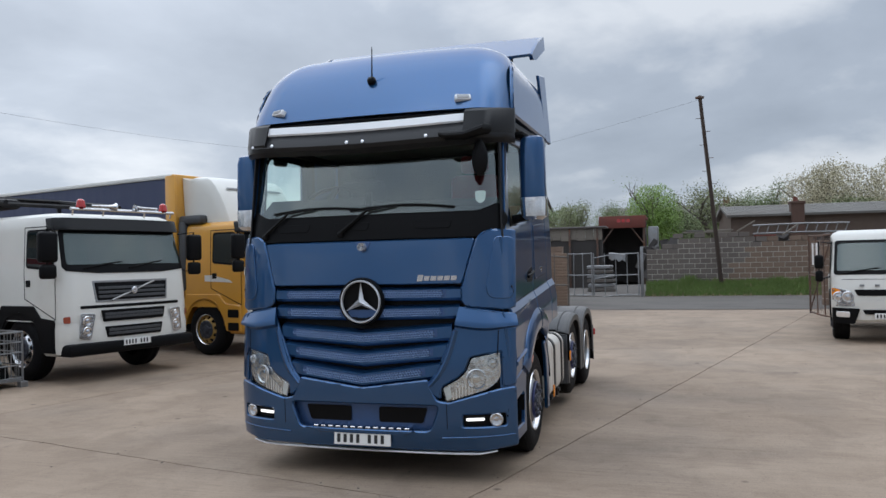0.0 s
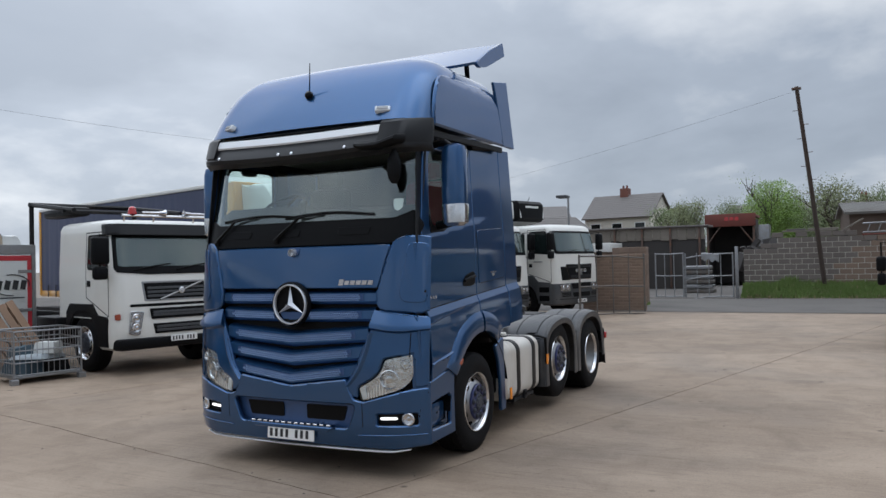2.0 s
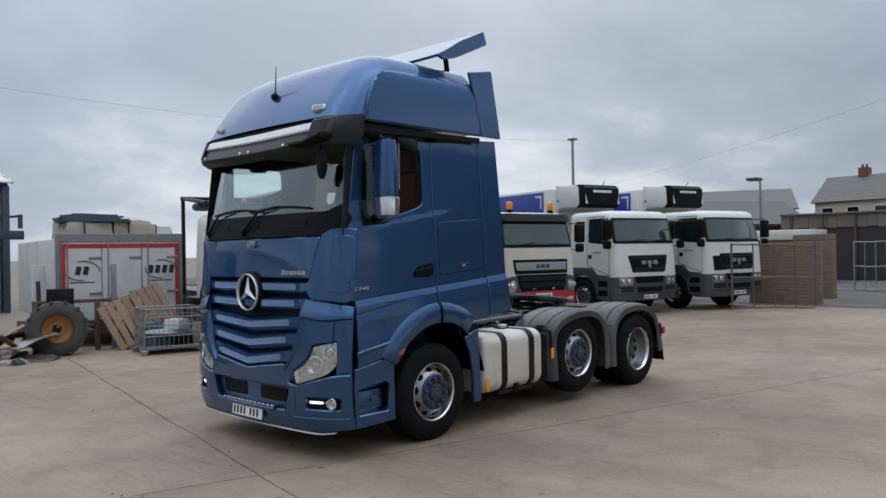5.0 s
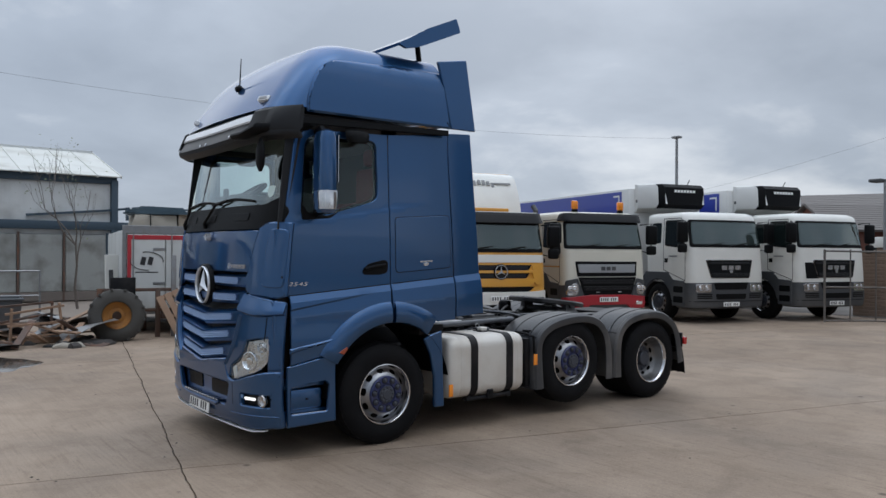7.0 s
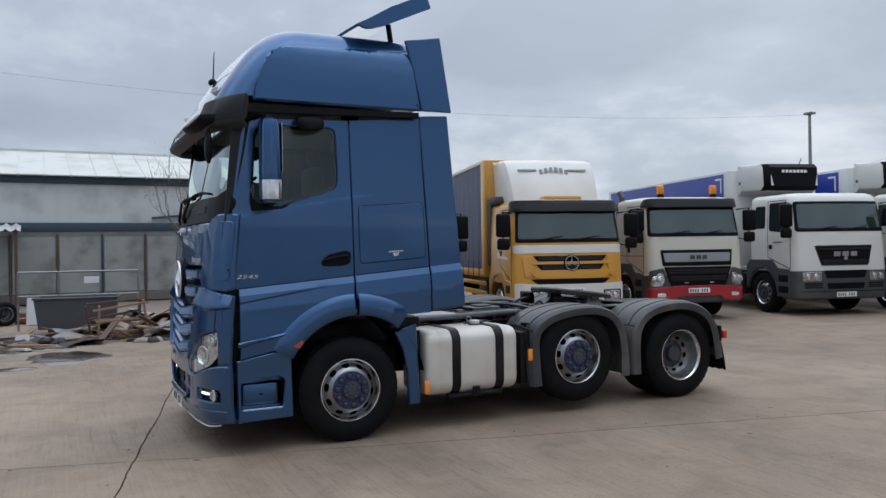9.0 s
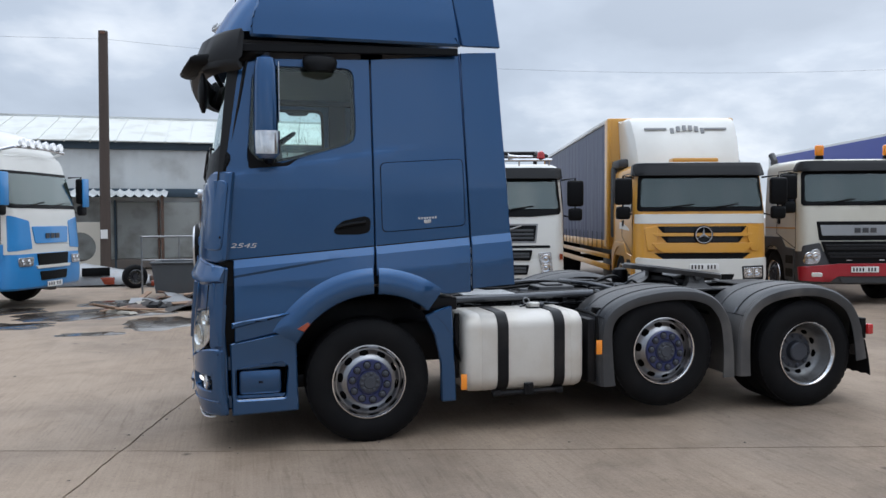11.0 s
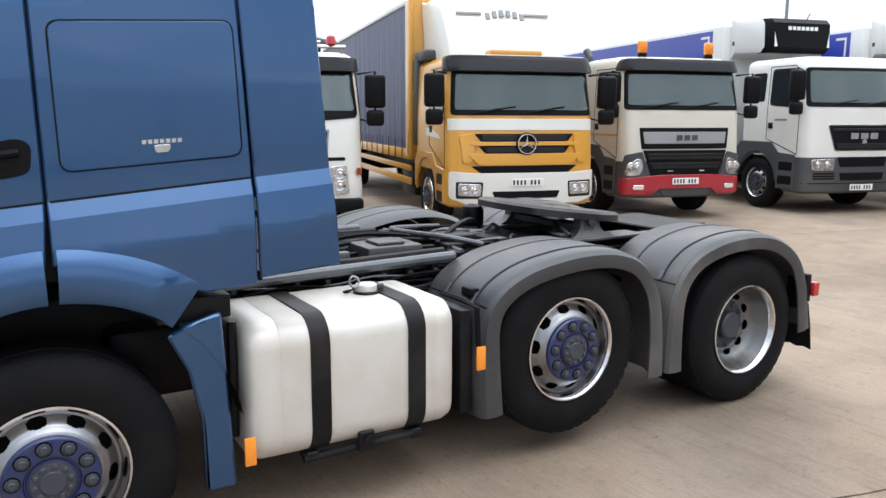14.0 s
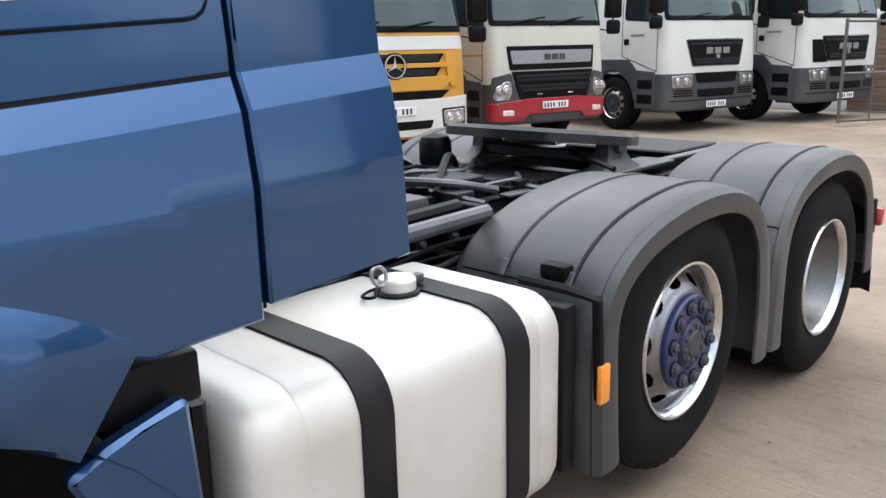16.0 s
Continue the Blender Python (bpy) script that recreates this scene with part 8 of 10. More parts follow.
wire((24.2, -2.05, 7.85), (34, 22, 5.2), 0.3, "thin overhead wire from the leaning pole")
wire((-5.36, 22, 7.75), (26.7, 16.4, 7.3), 0.7, "thin overhead wire from the dark pole")
wire((-5.36, 22, 7.75), (-45, 20, 8.2), 0.5, "thin overhead wire running off past the shed")


def gate_leaf(name, a, b, height, bars, label, mesh=False, mat=None, sag=0.0):
    """A tubular gate leaf between two feet."""
    a, b = Vector(a), Vector(b)
    d = b - a
    T = thing(name, label, "gate", Matrix.Translation(a))
    mat = mat or GALV
    for k in range(bars + 1):
        p = d * k / bars
        part("upright", tubed([p + Vector((0, 0, 0.06)), p + Vector((0, 0, height))], 0.03 if k in (0, bars) else 0.018, 6), mat, T)
    for z in (0.10, height * 0.5, height - 0.04):
        part("rail", tubed([Vector((0, 0, z)), d * 0.5 + Vector((0, 0, z - 0.02)), d + Vector((0, 0, z - sag))], 0.024, 6), mat, T)
    if bars < 4 and mesh:
        part("brace", tubed([Vector((0, 0, 0.15)), d + Vector((0, 0, height - 0.08))], 0.018, 6), mat, T)
    if mesh:
        bm = bmesh.new()
        n = int(d.length / 0.10)
        for k in range(n):
            p = d * k / n
            tube(bm, [p + Vector((0, 0, 0.1)), p + Vector((0, 0, height - 0.05))], 0.004, 3, False)
        for k in range(int(height / 0.10)):
            tube(bm, [Vector((0, 0, 0.1 + 0.1 * k)), d + Vector((0, 0, 0.1 + 0.1 * k))], 0.004, 3, False)
        tagged(part("wire_mesh", bm, mat, T), kind="stuff")
    return T


gate_leaf("yard_gate", (26.0, 0.52, 0.16), (26.1, 2.38, 0.16), 1.86, 4, "grey tubular steel gate across the lane", sag=0.16)
T = thing("foil_sheet", "crumpled silver sheet draped over the lane gate", "sheet", Matrix.Translation((26.05, 1.38, 1.58)))
bm = bmesh.new()
loft(bm, [[(dx + 0.03 * math.sin(9 * y + 2 * z), y, z + 0.03 * math.sin(7 * y)) for dx, z in ((-0.06, 0.12 + 0.05 * math.sin(23 * y)), (-0.05, 0.28), (-0.04, 0.39), (0.0, 0.42), (0.05, 0.39), (0.06, 0.24), (0.03, 0.24), (-0.02, 0.37))] for y in [-0.34 + 0.04 * k for k in range(18)]])
part("folded_sheet", bm, GALV, T)
gate_leaf("yard_gate", (26.1, 2.46, 0.16), (26.3, 3.62, 0.16), 1.9, 3, "grey tubular steel gate leaf beside the block pillar")
gate_leaf("mesh_gate", (15.45, 3.62, 0.1), (18.0, 2.28, 0.11), 1.9, 4, "rusty tubular gate leaf swung open before the trucks", False, OLDSTEEL, 0.1)
gate_leaf("mesh_gate", (16.3, -4.68, 0.1), (14.4, -4.95, 0.09), 2.25, 3, "mesh gate leaf with notices beside the small lorry", True, RUST)
T = thing("gate_notice", "white notice sheets fixed to the mesh gate", "sign", Matrix.Translation((16.1, -4.62, 1.2)))
part("sheet", boxed(-0.30, -0.02, -0.11, -0.10, 0.3, 0.9, 0.003, 1), WHITEPL, T)
part("sheet", boxed(-0.75, -0.35, -0.15, -0.14, 0.45, 0.9, 0.003, 1), WHITEPL, T)
T = thing("gate_post", "square steel gate post", "post", Matrix.Translation((26.05, 0.38, 0.15)))
part("post", boxed(-0.06, 0.06, -0.06, 0.06, 0, 2.1, 0.01), GALV, T)


def rough_wall(name, a, b, z0, steps, t, mat_low, mat_high, label, bw=0.44, bh=0.215, ragged=0.3, piece="stone_block", joint=0.008):
    """A wall of separate blocks along a line; steps are (reach, top) from the start on, the top course broken."""
    a, b = Vector((a[0], a[1], 0)), Vector((b[0], b[1], 0))
    L = (b - a).length
    d = (b - a).normalized()
    bm = bmesh.new()
    s0 = 0.02
    for reach, top in steps:
        s1 = min(reach, L - 0.02)
        box(bm, s0, s1, -t / 2 + 0.011, t / 2 - 0.011, 0, (int((top - z0) / bh) - (1 if ragged else 0)) * bh - 0.02)
        s0 = s1
    core = part(name, bm, MORTAR if ragged else mat_low)
    core.matrix_basis = pose(a.x, a.y, z0, 0, 0, math.degrees(math.atan2(d.y, d.x)))
    tagged(core, label, "wall", kind="structure")
    meshes = []
    for half, mat in ((bw / 2, mat_low), (bw / 2, mat_high), (bw / 4, mat_low)):
        bm = boxed(-half + joint, half - joint, -t / 2, t / 2, joint, bh - joint, 0.012, 1)
        finish(bm)
        me = bpy.data.meshes.new(piece)
        bm.to_mesh(me)
        bm.free()
        me.materials.append(mat)
        meshes.append(me)
    rr = random.Random(int(L * 10))
    most = max(int((top - z0) / bh) for _, top in steps)
    for i in range(most):
        for k in range(int(L / bw)):
            x = (k + 0.5 + 0.5 * (i % 2)) * bw
            if x > L - bw * 0.4:
                continue
            courses = int((next((top for reach, top in steps if x < reach), steps[-1][1]) - z0) / bh)
            if i >= courses or (i == courses - 1 and rr.random() < ragged):
                continue
            if k == 0 and i % 2:
                o = new(piece, meshes[2])
                o.parent = core
                o.matrix_basis = pose(bw * 0.25, 0, i * bh)
            o = new(piece, meshes[1 if x > L * (0.33 + 0.36 * i / most + 0.04 * math.sin(i * 2.1)) else 0])
            o.parent = core
            o.matrix_basis = pose(x, rr.uniform(-0.003, 0.003), i * bh, rr.uniform(-0.2, 0.2), 0, rr.uniform(-0.6, 0.6))
    return core


rough_wall("wall_blocks", (27.35, 0.25), (27.45, -7.2), 0.2, [(1.3, 2.42), (4.3, 2.85), (9, 2.58)], 0.22, BLOCK, BROWNBLOCK, "rough stepped wall of grey and brown blocks behind grass", joint=0.011)
rough_wall("wall_pillar", (22.4, 3.1), (22.4, 4.4), 0.14, [(9, 2.5)], 0.4, BROWNBLOCK, BROWNBLOCK, "brown block pillar at the gateway", ragged=0.0)
rough_wall("wall_panels", (19.3, 2.5), (19.0, 4.6), 0.11, [(9, 2.1)], 0.2, BROWNBLOCK, BROWNBLOCK, "brown brick wall behind the mesh gate", bw=0.30, bh=0.10, ragged=0.0, piece="brick", joint=0.004)
rough_wall("wall_right", (20.5, -5.6), (20.8, -9.5), 0.12, [(9, 2.2)], 0.25, BROWNBLOCK, BLOCK, "block wall behind the small lorry", ragged=0.2)

# wall out of view, added so that the truck's flank reflects something dark
tagged(part("wall_depot", boxed(12, 34, -14.3, -14.0, 0, 6.5), BROWNWALL), "plain dark wall out of view, added to darken the truck's flank", "wall", kind="structure")

# ladder, poles and boards heaped behind the block wall
T = thing("old_ladder", "long grey ladder lying on its side behind the wall", "ladder", Matrix.Translation((28.5, -6.0, 0.2)))
for z in (2.50, 2.86):
    part("ladder_rail", tubed([(0, 1.85, z), (0.02, 0, z + 0.03), (0, -1.9, z)], 0.035, 6), GALV, T)
for k in range(10):
    y = 1.7 - 0.38 * k
    part("rung", tubed([(0, y, 2.50), (0, y - 0.13, 2.87)], 0.022, 5), GALV, T)
for y in (1.5, -1.5):
    part("trestle_leg", tubed([(0.05, y, 0), (0.05, y, 2.5)], 0.04, 6), RUST, T)
for y0, z0, y1, z1, mat, label in ((-3.45, 2.80, -4.15, 3.22, OLDBOARD, "pale board propped on the wall"), (-5.2, 2.59, -5.8, 3.02, OLDBOARD, "pale board leaning over the wall"), (-4.1, 2.595, -4.95, 2.60, RUSTRED, "red steel bar lying on the wall"), (-1.25, 2.81, -3.2, 2.81, OLDBOARD, "weathered board lying along the wall"), (-2.2, 2.872, -3.3, 2.872, OLDBOARD, "split board lying along the wall"), (-1.4, 2.872, -2.1, 2.872, OLDSTEEL, "thin steel bar lying on the boards")):
    T = thing("scrap_board", label, "board", Matrix.Translation((27.42, y0, z0)), group="scrap heaped behind the wall")
    m = Matrix.Rotation(math.atan2(z1 - z0, y0 - y1), 4, "X")
    part("board", boxed(-0.12, 0.12, -math.hypot(y1 - y0, z1 - z0), 0, -0.03, 0.03, 0.01, 1, m.inverted()), mat, T)
T = thing("rubble_heap", "dark rubble heap behind the wall", "rubble", Matrix.Translation((30, -3.5, 0.2)), kind="stuff")
bm = bmesh.new()
for k in range(160):
    m = Matrix.Translation((rg.uniform(-1.5, 2.5), rg.uniform(-6, 4), rg.uniform(0.8, 2.2))) @ Euler((rg.uniform(0, 3), rg.uniform(0, 3), rg.uniform(0, 3))).to_matrix().to_4x4()
    s = rg.uniform(0.12, 0.4)
    box(bm, -s, s, -s * 0.7, s * 0.7, -s * 0.3, s * 0.3, m=m)
box(bm, -1.4, 3, -6, 3.0, 0, 1.6)
part("rubble", bm, DARKWALL, T, done=True)


def hip_house(name, label, m, L, W, eave, ridge, wall_mat, roof_mat, windows=(), chimneys=(), slates=True):
    """A gabled building: walls, roof of two slopes, windows and chimneys."""
    T = thing(name, label, "building", m)
    bm = bmesh.new()
    sec = [(-W / 2, 0), (W / 2, 0), (W / 2, eave), (0, ridge - 0.1), (-W / 2, eave)]
    loft(bm, [[(p[0], y, p[1]) for p in sec] for y in (-L / 2, L / 2)])
    part("wall", bm, wall_mat, T)
    for s in (-1, 1):
        bm = bmesh.new()
        a, b = Vector((s * (W / 2 + 0.3), 0, eave - 0.18)), Vector((0, 0, ridge))
        nrm = Vector((s * (ridge - eave), 0, W / 2)).normalized() * 0.12
        n = 12
        sec = [a, b]
        for k in range(n, 0, -1):
            p, q = a.lerp(b, (k - 1) / n), a.lerp(b, k / n)
            sec += [q + nrm, p + nrm * 1.12]
        loft(bm, [[p + Vector((0, y, 0)) for p in sec] for y in (-L / 2 - 0.25, L / 2 + 0.25)])
        part("roof", bm, roof_mat, T)
    for (side, y, z, w, h) in windows:
        x = side * W / 2
        f = part("window", boxed(x - 0.06, x + 0.06, y - w / 2 - 0.08, y + w / 2 + 0.08, z - 0.08, z + h + 0.08), WHITEPL, T)
        part("pane", boxed(x + side * 0.05, x + side * 0.075, y - w / 2, y + w / 2, z, z + h), DARKGLASS, f)
    for y, w, h in chimneys:
        ch = part("chimney", boxed(-w / 2, w / 2, y - w / 2, y + w / 2, ridge - 0.6, ridge + h, 0.02, 1), BRICKRED, T)
        for s in (-0.2, 0.2):
            part("pot", lathed([(0.12, 0), (0.1, 0.3), (0.12, 0.32), (0.08, 0.32)], (0, y + s, ridge + h), (0, 0, 1), 10), RUSTRED, ch)
    return T


hip_house("house", "cream rendered house with grey slate roof and red chimney", pose(78, 17.0, 0.15, 0, 0, -8), 7.3, 6.6, 6.1, 8.55, RENDERW, SLATE, [(-1, -2.5, 4.1, 1.0, 1.3), (-1, 0.0, 4.1, 1.0, 1.3), (-1, 2.4, 4.1, 1.0, 1.3)], [(0.3, 0.9, 0.8)])
hip_house("brick_building", "red brick building with grey roof behind the trucks", pose(38, 13.2, 0.2, 0, 0, 60), 6, 4.2, 3.0, 4.25, BRICKRED, SLATE, [(-1, 0.5, 1.2, 0.9, 1.1)])
hip_house("brick_warehouse", "long red brick warehouse with grey roof far behind", pose(66, 34.0, 0.15, 0, 0, 25), 26, 12, 5.2, 7.2, BRICKRED, SLATE)
T = hip_house("brick_terrace", "long low brown brick building with dirty sheet roof and chimney", pose(43, -11.4, 0.15, 0, 0, 4), 15.6, 6.0, 3.95, 4.45, BROWNWALL, ROOFSHEET)
stack = part("chimney", boxed(-3.35, -2.7, 4.0, 4.68, 2.6, 4.5, 0.02, 1), BRICKDARK, T, "soot-dark brick chimney stack")
part("chimney_cap", boxed(-3.40, -2.65, 3.95, 4.73, 4.40, 4.55, 0.02, 1), BRICKDARK, stack)
part("chimney_pot", lathed([(0.14, 0), (0.11, 0.22), (0.13, 0.25), (0.08, 0.25)], (-3.02, 4.4, 4.55), (0, 0, 1), 10), RUSTRED, stack)
hip_house("terrace_row", "distant row of brick houses behind trees", pose(92, -12, 0.15, 0, 0, 0), 40, 8, 5.6, 7.6, BROWNBLOCK, SLATE, [(-1, y, 4.4, 1.2, 1.4) for y in (-16, -12, -8, -4, 0, 4, 8, 12, 16)], [(-14, 0.7, 0.7), (-4, 0.7, 0.7), (6, 0.7, 0.7), (15, 0.7, 0.7)])
T = thing("red_shed", "rusty red open-fronted steel shed with dark inside", "shed", Matrix.Translation((41, 2.3, 0.2)) @ Matrix.Diagonal((1, 0.87, 0.98, 1)))
# inside walls coloured near-black to stand for the shade in the shed
part("back_wall", boxed(2.4, 2.5, -1.4, 1.5, 0, 3.9), DARKWALL, T)
for s in (-1, 1):
    part("side_wall", boxed(0, 2.5, s * 1.45 - 0.05, s * 1.45 + 0.05, 0, 3.9), DARKWALL, T)
    part("corner_post", boxed(-0.1, 0.05, s * 1.45 - 0.07, s * 1.45 + 0.07, 0, 4.0, 0.01), RUST, T)
part("shed_roof", boxed(-0.15, 2.6, -1.6, 1.6, 4.0, 4.15, 0.02), RUSTRED, T)
part("fascia_board", boxed(-0.2, -0.1, -1.6, 1.6, 3.45, 4.2, 0.02), RUSTRED, T, "rusty red fascia with bars of lettering")
bm = bmesh.new()
for k in range(3):
    box(bm, -0.215, -0.2, 0.1 - 0.32 * k, 0.34 - 0.32 * k, 3.8, 4.0)
part("fascia_lettering", bm, RED, T)
for sy in (-1, 1):
    part("brace", tubed([(-0.12, sy * 1.4, 2.5), (-0.12, sy * 0.5, 3.6)], 0.05, 5), RUST, T)
part("side_tank", boxed(0.1, 1.2, -2.4, -1.7, 1.4, 3.5, 0.05), GALV, T)
T = thing("scrap_stack", "pale stacked bundles behind the gate", "stack", Matrix.Translation((31, 2.6, 0.19)))
for k in range(6):
    part("packed_sheet", boxed(-0.5, 0.5, -0.7 + 0.03 * k, 0.6, 0.22 * k, 0.22 * k + 0.16, 0.03, 1, Matrix.Rotation(0.05 * math.sin(k * 2), 4, "Z")), GALV if k % 2 else OLDSTEEL, T)
T = thing("dark_wall", "near-black low wall with brick piers across the lane", "wall", Matrix.Translation((36, 6.2, 0.2)), kind="structure")
part("wall_body", boxed(-0.15, 0.15, -3.2, 3.4, 0, 2.75), DARKWALL, T)
for k in range(15):
    y = -3.2 + 0.453 * k
    part("board", boxed(-0.2, -0.14, y + 0.006, y + 0.445, 2.60 + 0.03 * math.sin(k * 2.7), 3.26, 0.008, 1), OLDBOARD, T)
part("roof_edge", boxed(-0.35, 1.6, -3.4, 3.6, 3.26, 3.35, 0.02), SLATE, T)
for k in range(5):
    part("pier", boxed(-0.30, -0.205, -3.0 + 1.5 * k, -2.9 + 1.5 * k, 0, 3.24, 0.01), RUST, T)
T = thing("white_roof_hut", "low hut with white flat roof", "hut", Matrix.Translation((32, 8.1, 0.2)))
part("hut_wall", boxed(-1.0, 1.0, -1.2, 1.2, 0, 2.0), BROWNBLOCK, T)
part("hut_roof", boxed(-1.15, 1.15, -1.4, 1.4, 2.0, 2.45, 0.03), WHITE, T)


# trees: trunk, limbs, and a crown of many small leaves round the twig ends
def tree(name, label, x, y, h, spread, leaf_mat, leaves, leaf_size, seed, base_z=0.14, low=0.35, full=0.0, girth=0.028):
    r = random.Random(seed)
    T = thing(name, label, "tree", Matrix.Translation((x, y, base_z)))
    bm = bmesh.new()
    tips = []

    def limb(p, d, length, rad, depth):
        pts = [p]
        q, dd = p.copy(), d.copy()
        for k in range(3):
            dd = (dd + Vector((r.uniform(-0.25, 0.25), r.uniform(-0.25, 0.25), r.uniform(-0.05, 0.2)))).normalized()
            q = q + dd * length / 3
            pts.append(q.copy())
        tube(bm, pts, [rad, rad * 0.85, rad * 0.7, rad * 0.5], 5 if depth < 2 else 4, False)
        if depth >= 3:
            tips.append(q)
            return
        tips.append(pts[2]) if depth >= 2 else None
        for k in range(4 if depth == 0 else 3):
            a = r.uniform(0, 6.283)
            out = Vector((math.cos(a) * spread, math.sin(a) * spread, r.uniform(0.25, 0.9))).normalized()
            limb(pts[-1 if k else 2], (dd * 0.45 + out).normalized(), length * r.uniform(0.58, 0.8), rad * 0.52, depth + 1)
    limb(Vector((0, 0, 0)), Vector((0, 0, 1)), h * low, h * girth, 0)
    top = max(t.z for t in tips)
    k = h / top
    wide = max(max(abs(t.x), abs(t.y)) for t in tips)
    kw = min(k, 0.36 * h * spread / wide) if full > 0.7 else k
    bmesh.ops.transform(bm, matrix=Matrix.Diagonal((kw, kw, k, 1)), verts=bm.verts)
    part("trunk", bm, BARK, T)
    verts, faces = [], []
    while len(faces) < leaves:
        if full and r.random() < full:
            u = Vector((r.gauss(0, 1), r.gauss(0, 1), r.gauss(0, 1))).normalized() * r.random() ** 0.45
            c = Vector((u.x * 0.40 * h * spread, u.y * 0.40 * h * spread, h * 0.58 + u.z * 0.42 * h))
            if noise.noise(c * 1.1 + Vector((seed * 3.7, 0, 0))) < (-0.08 if full < 0.9 else -0.25) - 0.2 * (1 - u.length):
                continue
        else:
            c = Vector((kw, kw, k)) * r.choice(tips) + Vector((r.gauss(0, 1), r.gauss(0, 1), r.gauss(0, 0.8))) * h * 0.06
        a, b = Vector((r.gauss(0, 1), r.gauss(0, 1), r.gauss(0, 1))).normalized(), None
        b = a.orthogonal().normalized()
        s = leaf_size * r.uniform(0.5, 1.2)
        n = len(verts)
        verts += [c - a * s, c + b * s * 0.55, c + a * s, c - b * s * 0.55]
        faces.append((n, n + 1, n + 2, n + 3))
    me = bpy.data.meshes.new("crown")
    me.from_pydata([tuple(v) for v in verts], [], faces)
    me.materials.append(leaf_mat)
    o = new("crown", me)
    o.parent = T
    return T


tree("tree", "round tree in fresh green leaf", 58, 1.1, 7.7, 0.78, LEAFGREEN, 26000, 0.07, 3, low=0.25, full=0.985)
tree("tree", "half-bare tree with brown-green buds", 60, 8.2, 6.2, 0.8, LEAFBUD, 13000, 0.06, 4, low=0.25, full=0.75)
tree("tree", "half-bare tree with olive buds behind the shed", 66, 5.2, 6.6, 0.85, LEAFOLIVE, 13000, 0.065, 5, low=0.25, full=0.75)
tree("tree", "open tree with thin olive leaf", 58, -3.4, 7.0, 1.0, LEAFBUD, 7000, 0.085, 6, low=0.25, full=0.55)
tree("tree", "open tree with dull olive leaf beside the terrace", 62, -6.9, 7.3, 0.95, LEAFOLIVE, 14000, 0.075, 7, low=0.22, full=0.75)
tree("tree", "large tree in pale blossom", 56, -12.0, 8.4, 1.2, LEAFBLOOM, 30000, 0.075, 8, low=0.2, full=0.9)
tree("tree", "tall tree in pale blossom over the brick terrace", 57, -18.3, 9.6, 1.15, LEAFBLOOM, 30000, 0.08, 9, low=0.2, full=0.9)
tree("tree", "broad low olive tree before the blossom", 52, -12.5, 5.4, 1.7, LEAFOLIVE, 20000, 0.07, 15, low=0.2, full=0.92)
tree("tree", "spreading tree with thin blossom", 60, -26, 9.5, 1.1, LEAFBLOOM, 12000, 0.11, 10, low=0.2, full=0.6)
tree("tree", "olive tree beside the cream house", 70, 10.4, 6.6, 1.0, LEAFOLIVE, 7000, 0.10, 12, base_z=0.14, low=0.22, full=0.6)
tree("tree", "low olive tree behind the leaning pole", 72, -1.0, 6.2, 1.2, LEAFOLIVE, 7000, 0.11, 14, low=0.22, full=0.7)
tree("shrub", "bare sapling standing against the glazed shed", 1.5, 20.2, 5.2, 0.35, LEAFBUD, 120, 0.04, 13, base_z=0.0, low=0.4, girth=0.009)
# a far hedge line closing the view
verts, faces = [], []
for _ in range(30000):
    y = rg.uniform(-70, 40)
    top = 3.0 + 2.4 * min(1, max(0, (2 - y) / 6)) + 1.6 * noise.noise(Vector((y * 0.13, 4, 0))) + 0.8 * noise.noise(Vector((y * 0.5, 9, 0)))
    c = Vector((rg.uniform(71, 75), y, rg.uniform(0.2, max(top, 0.6))))
    a = Vector((rg.gauss(0, 1), rg.gauss(0, 1), rg.gauss(0, 1))).normalized()
    b = a.orthogonal().normalized()
    s = rg.uniform(0.12, 0.34)
    n = len(verts)
    verts += [c - a * s, c + b * s * 0.6, c + a * s, c - b * s * 0.6]
    faces.append((n, n + 1, n + 2, n + 3))
me = bpy.data.meshes.new("far_hedge")
me.from_pydata([tuple(v) for v in verts], [], faces)
me.materials.append(LEAFOLIVE)
tagged(new("far_hedge", me), "dull green hedge and scrub far behind", "hedge", kind="stuff")


# ---- the long shed ----
def corrugated(L, H, pitch, amp, vertical=True):
    """A ribbed sheet L wide and H high in the xz plane, facing -y."""
    bm = bmesh.new()
    n = int(L / pitch)
    lo, hi = [], []
    for k in range(n * 4 + 1):
        x = L * k / (n * 4)
        y = amp * (-1, -0.4, 1, -0.4)[k % 4]
        lo.append(bm.verts.new((x, y, 0)))
        hi.append(bm.verts.new((x, y, H)))
    ring_faces(bm, lo, hi, closed=False)
    return bm


shed = thing("shed", "long grey clad shed with pale corrugated roof and glazed lean-to", "shed", pose(3.75, 25.0, 0, 0, 0, 180 + 1.5))
L = 34.0
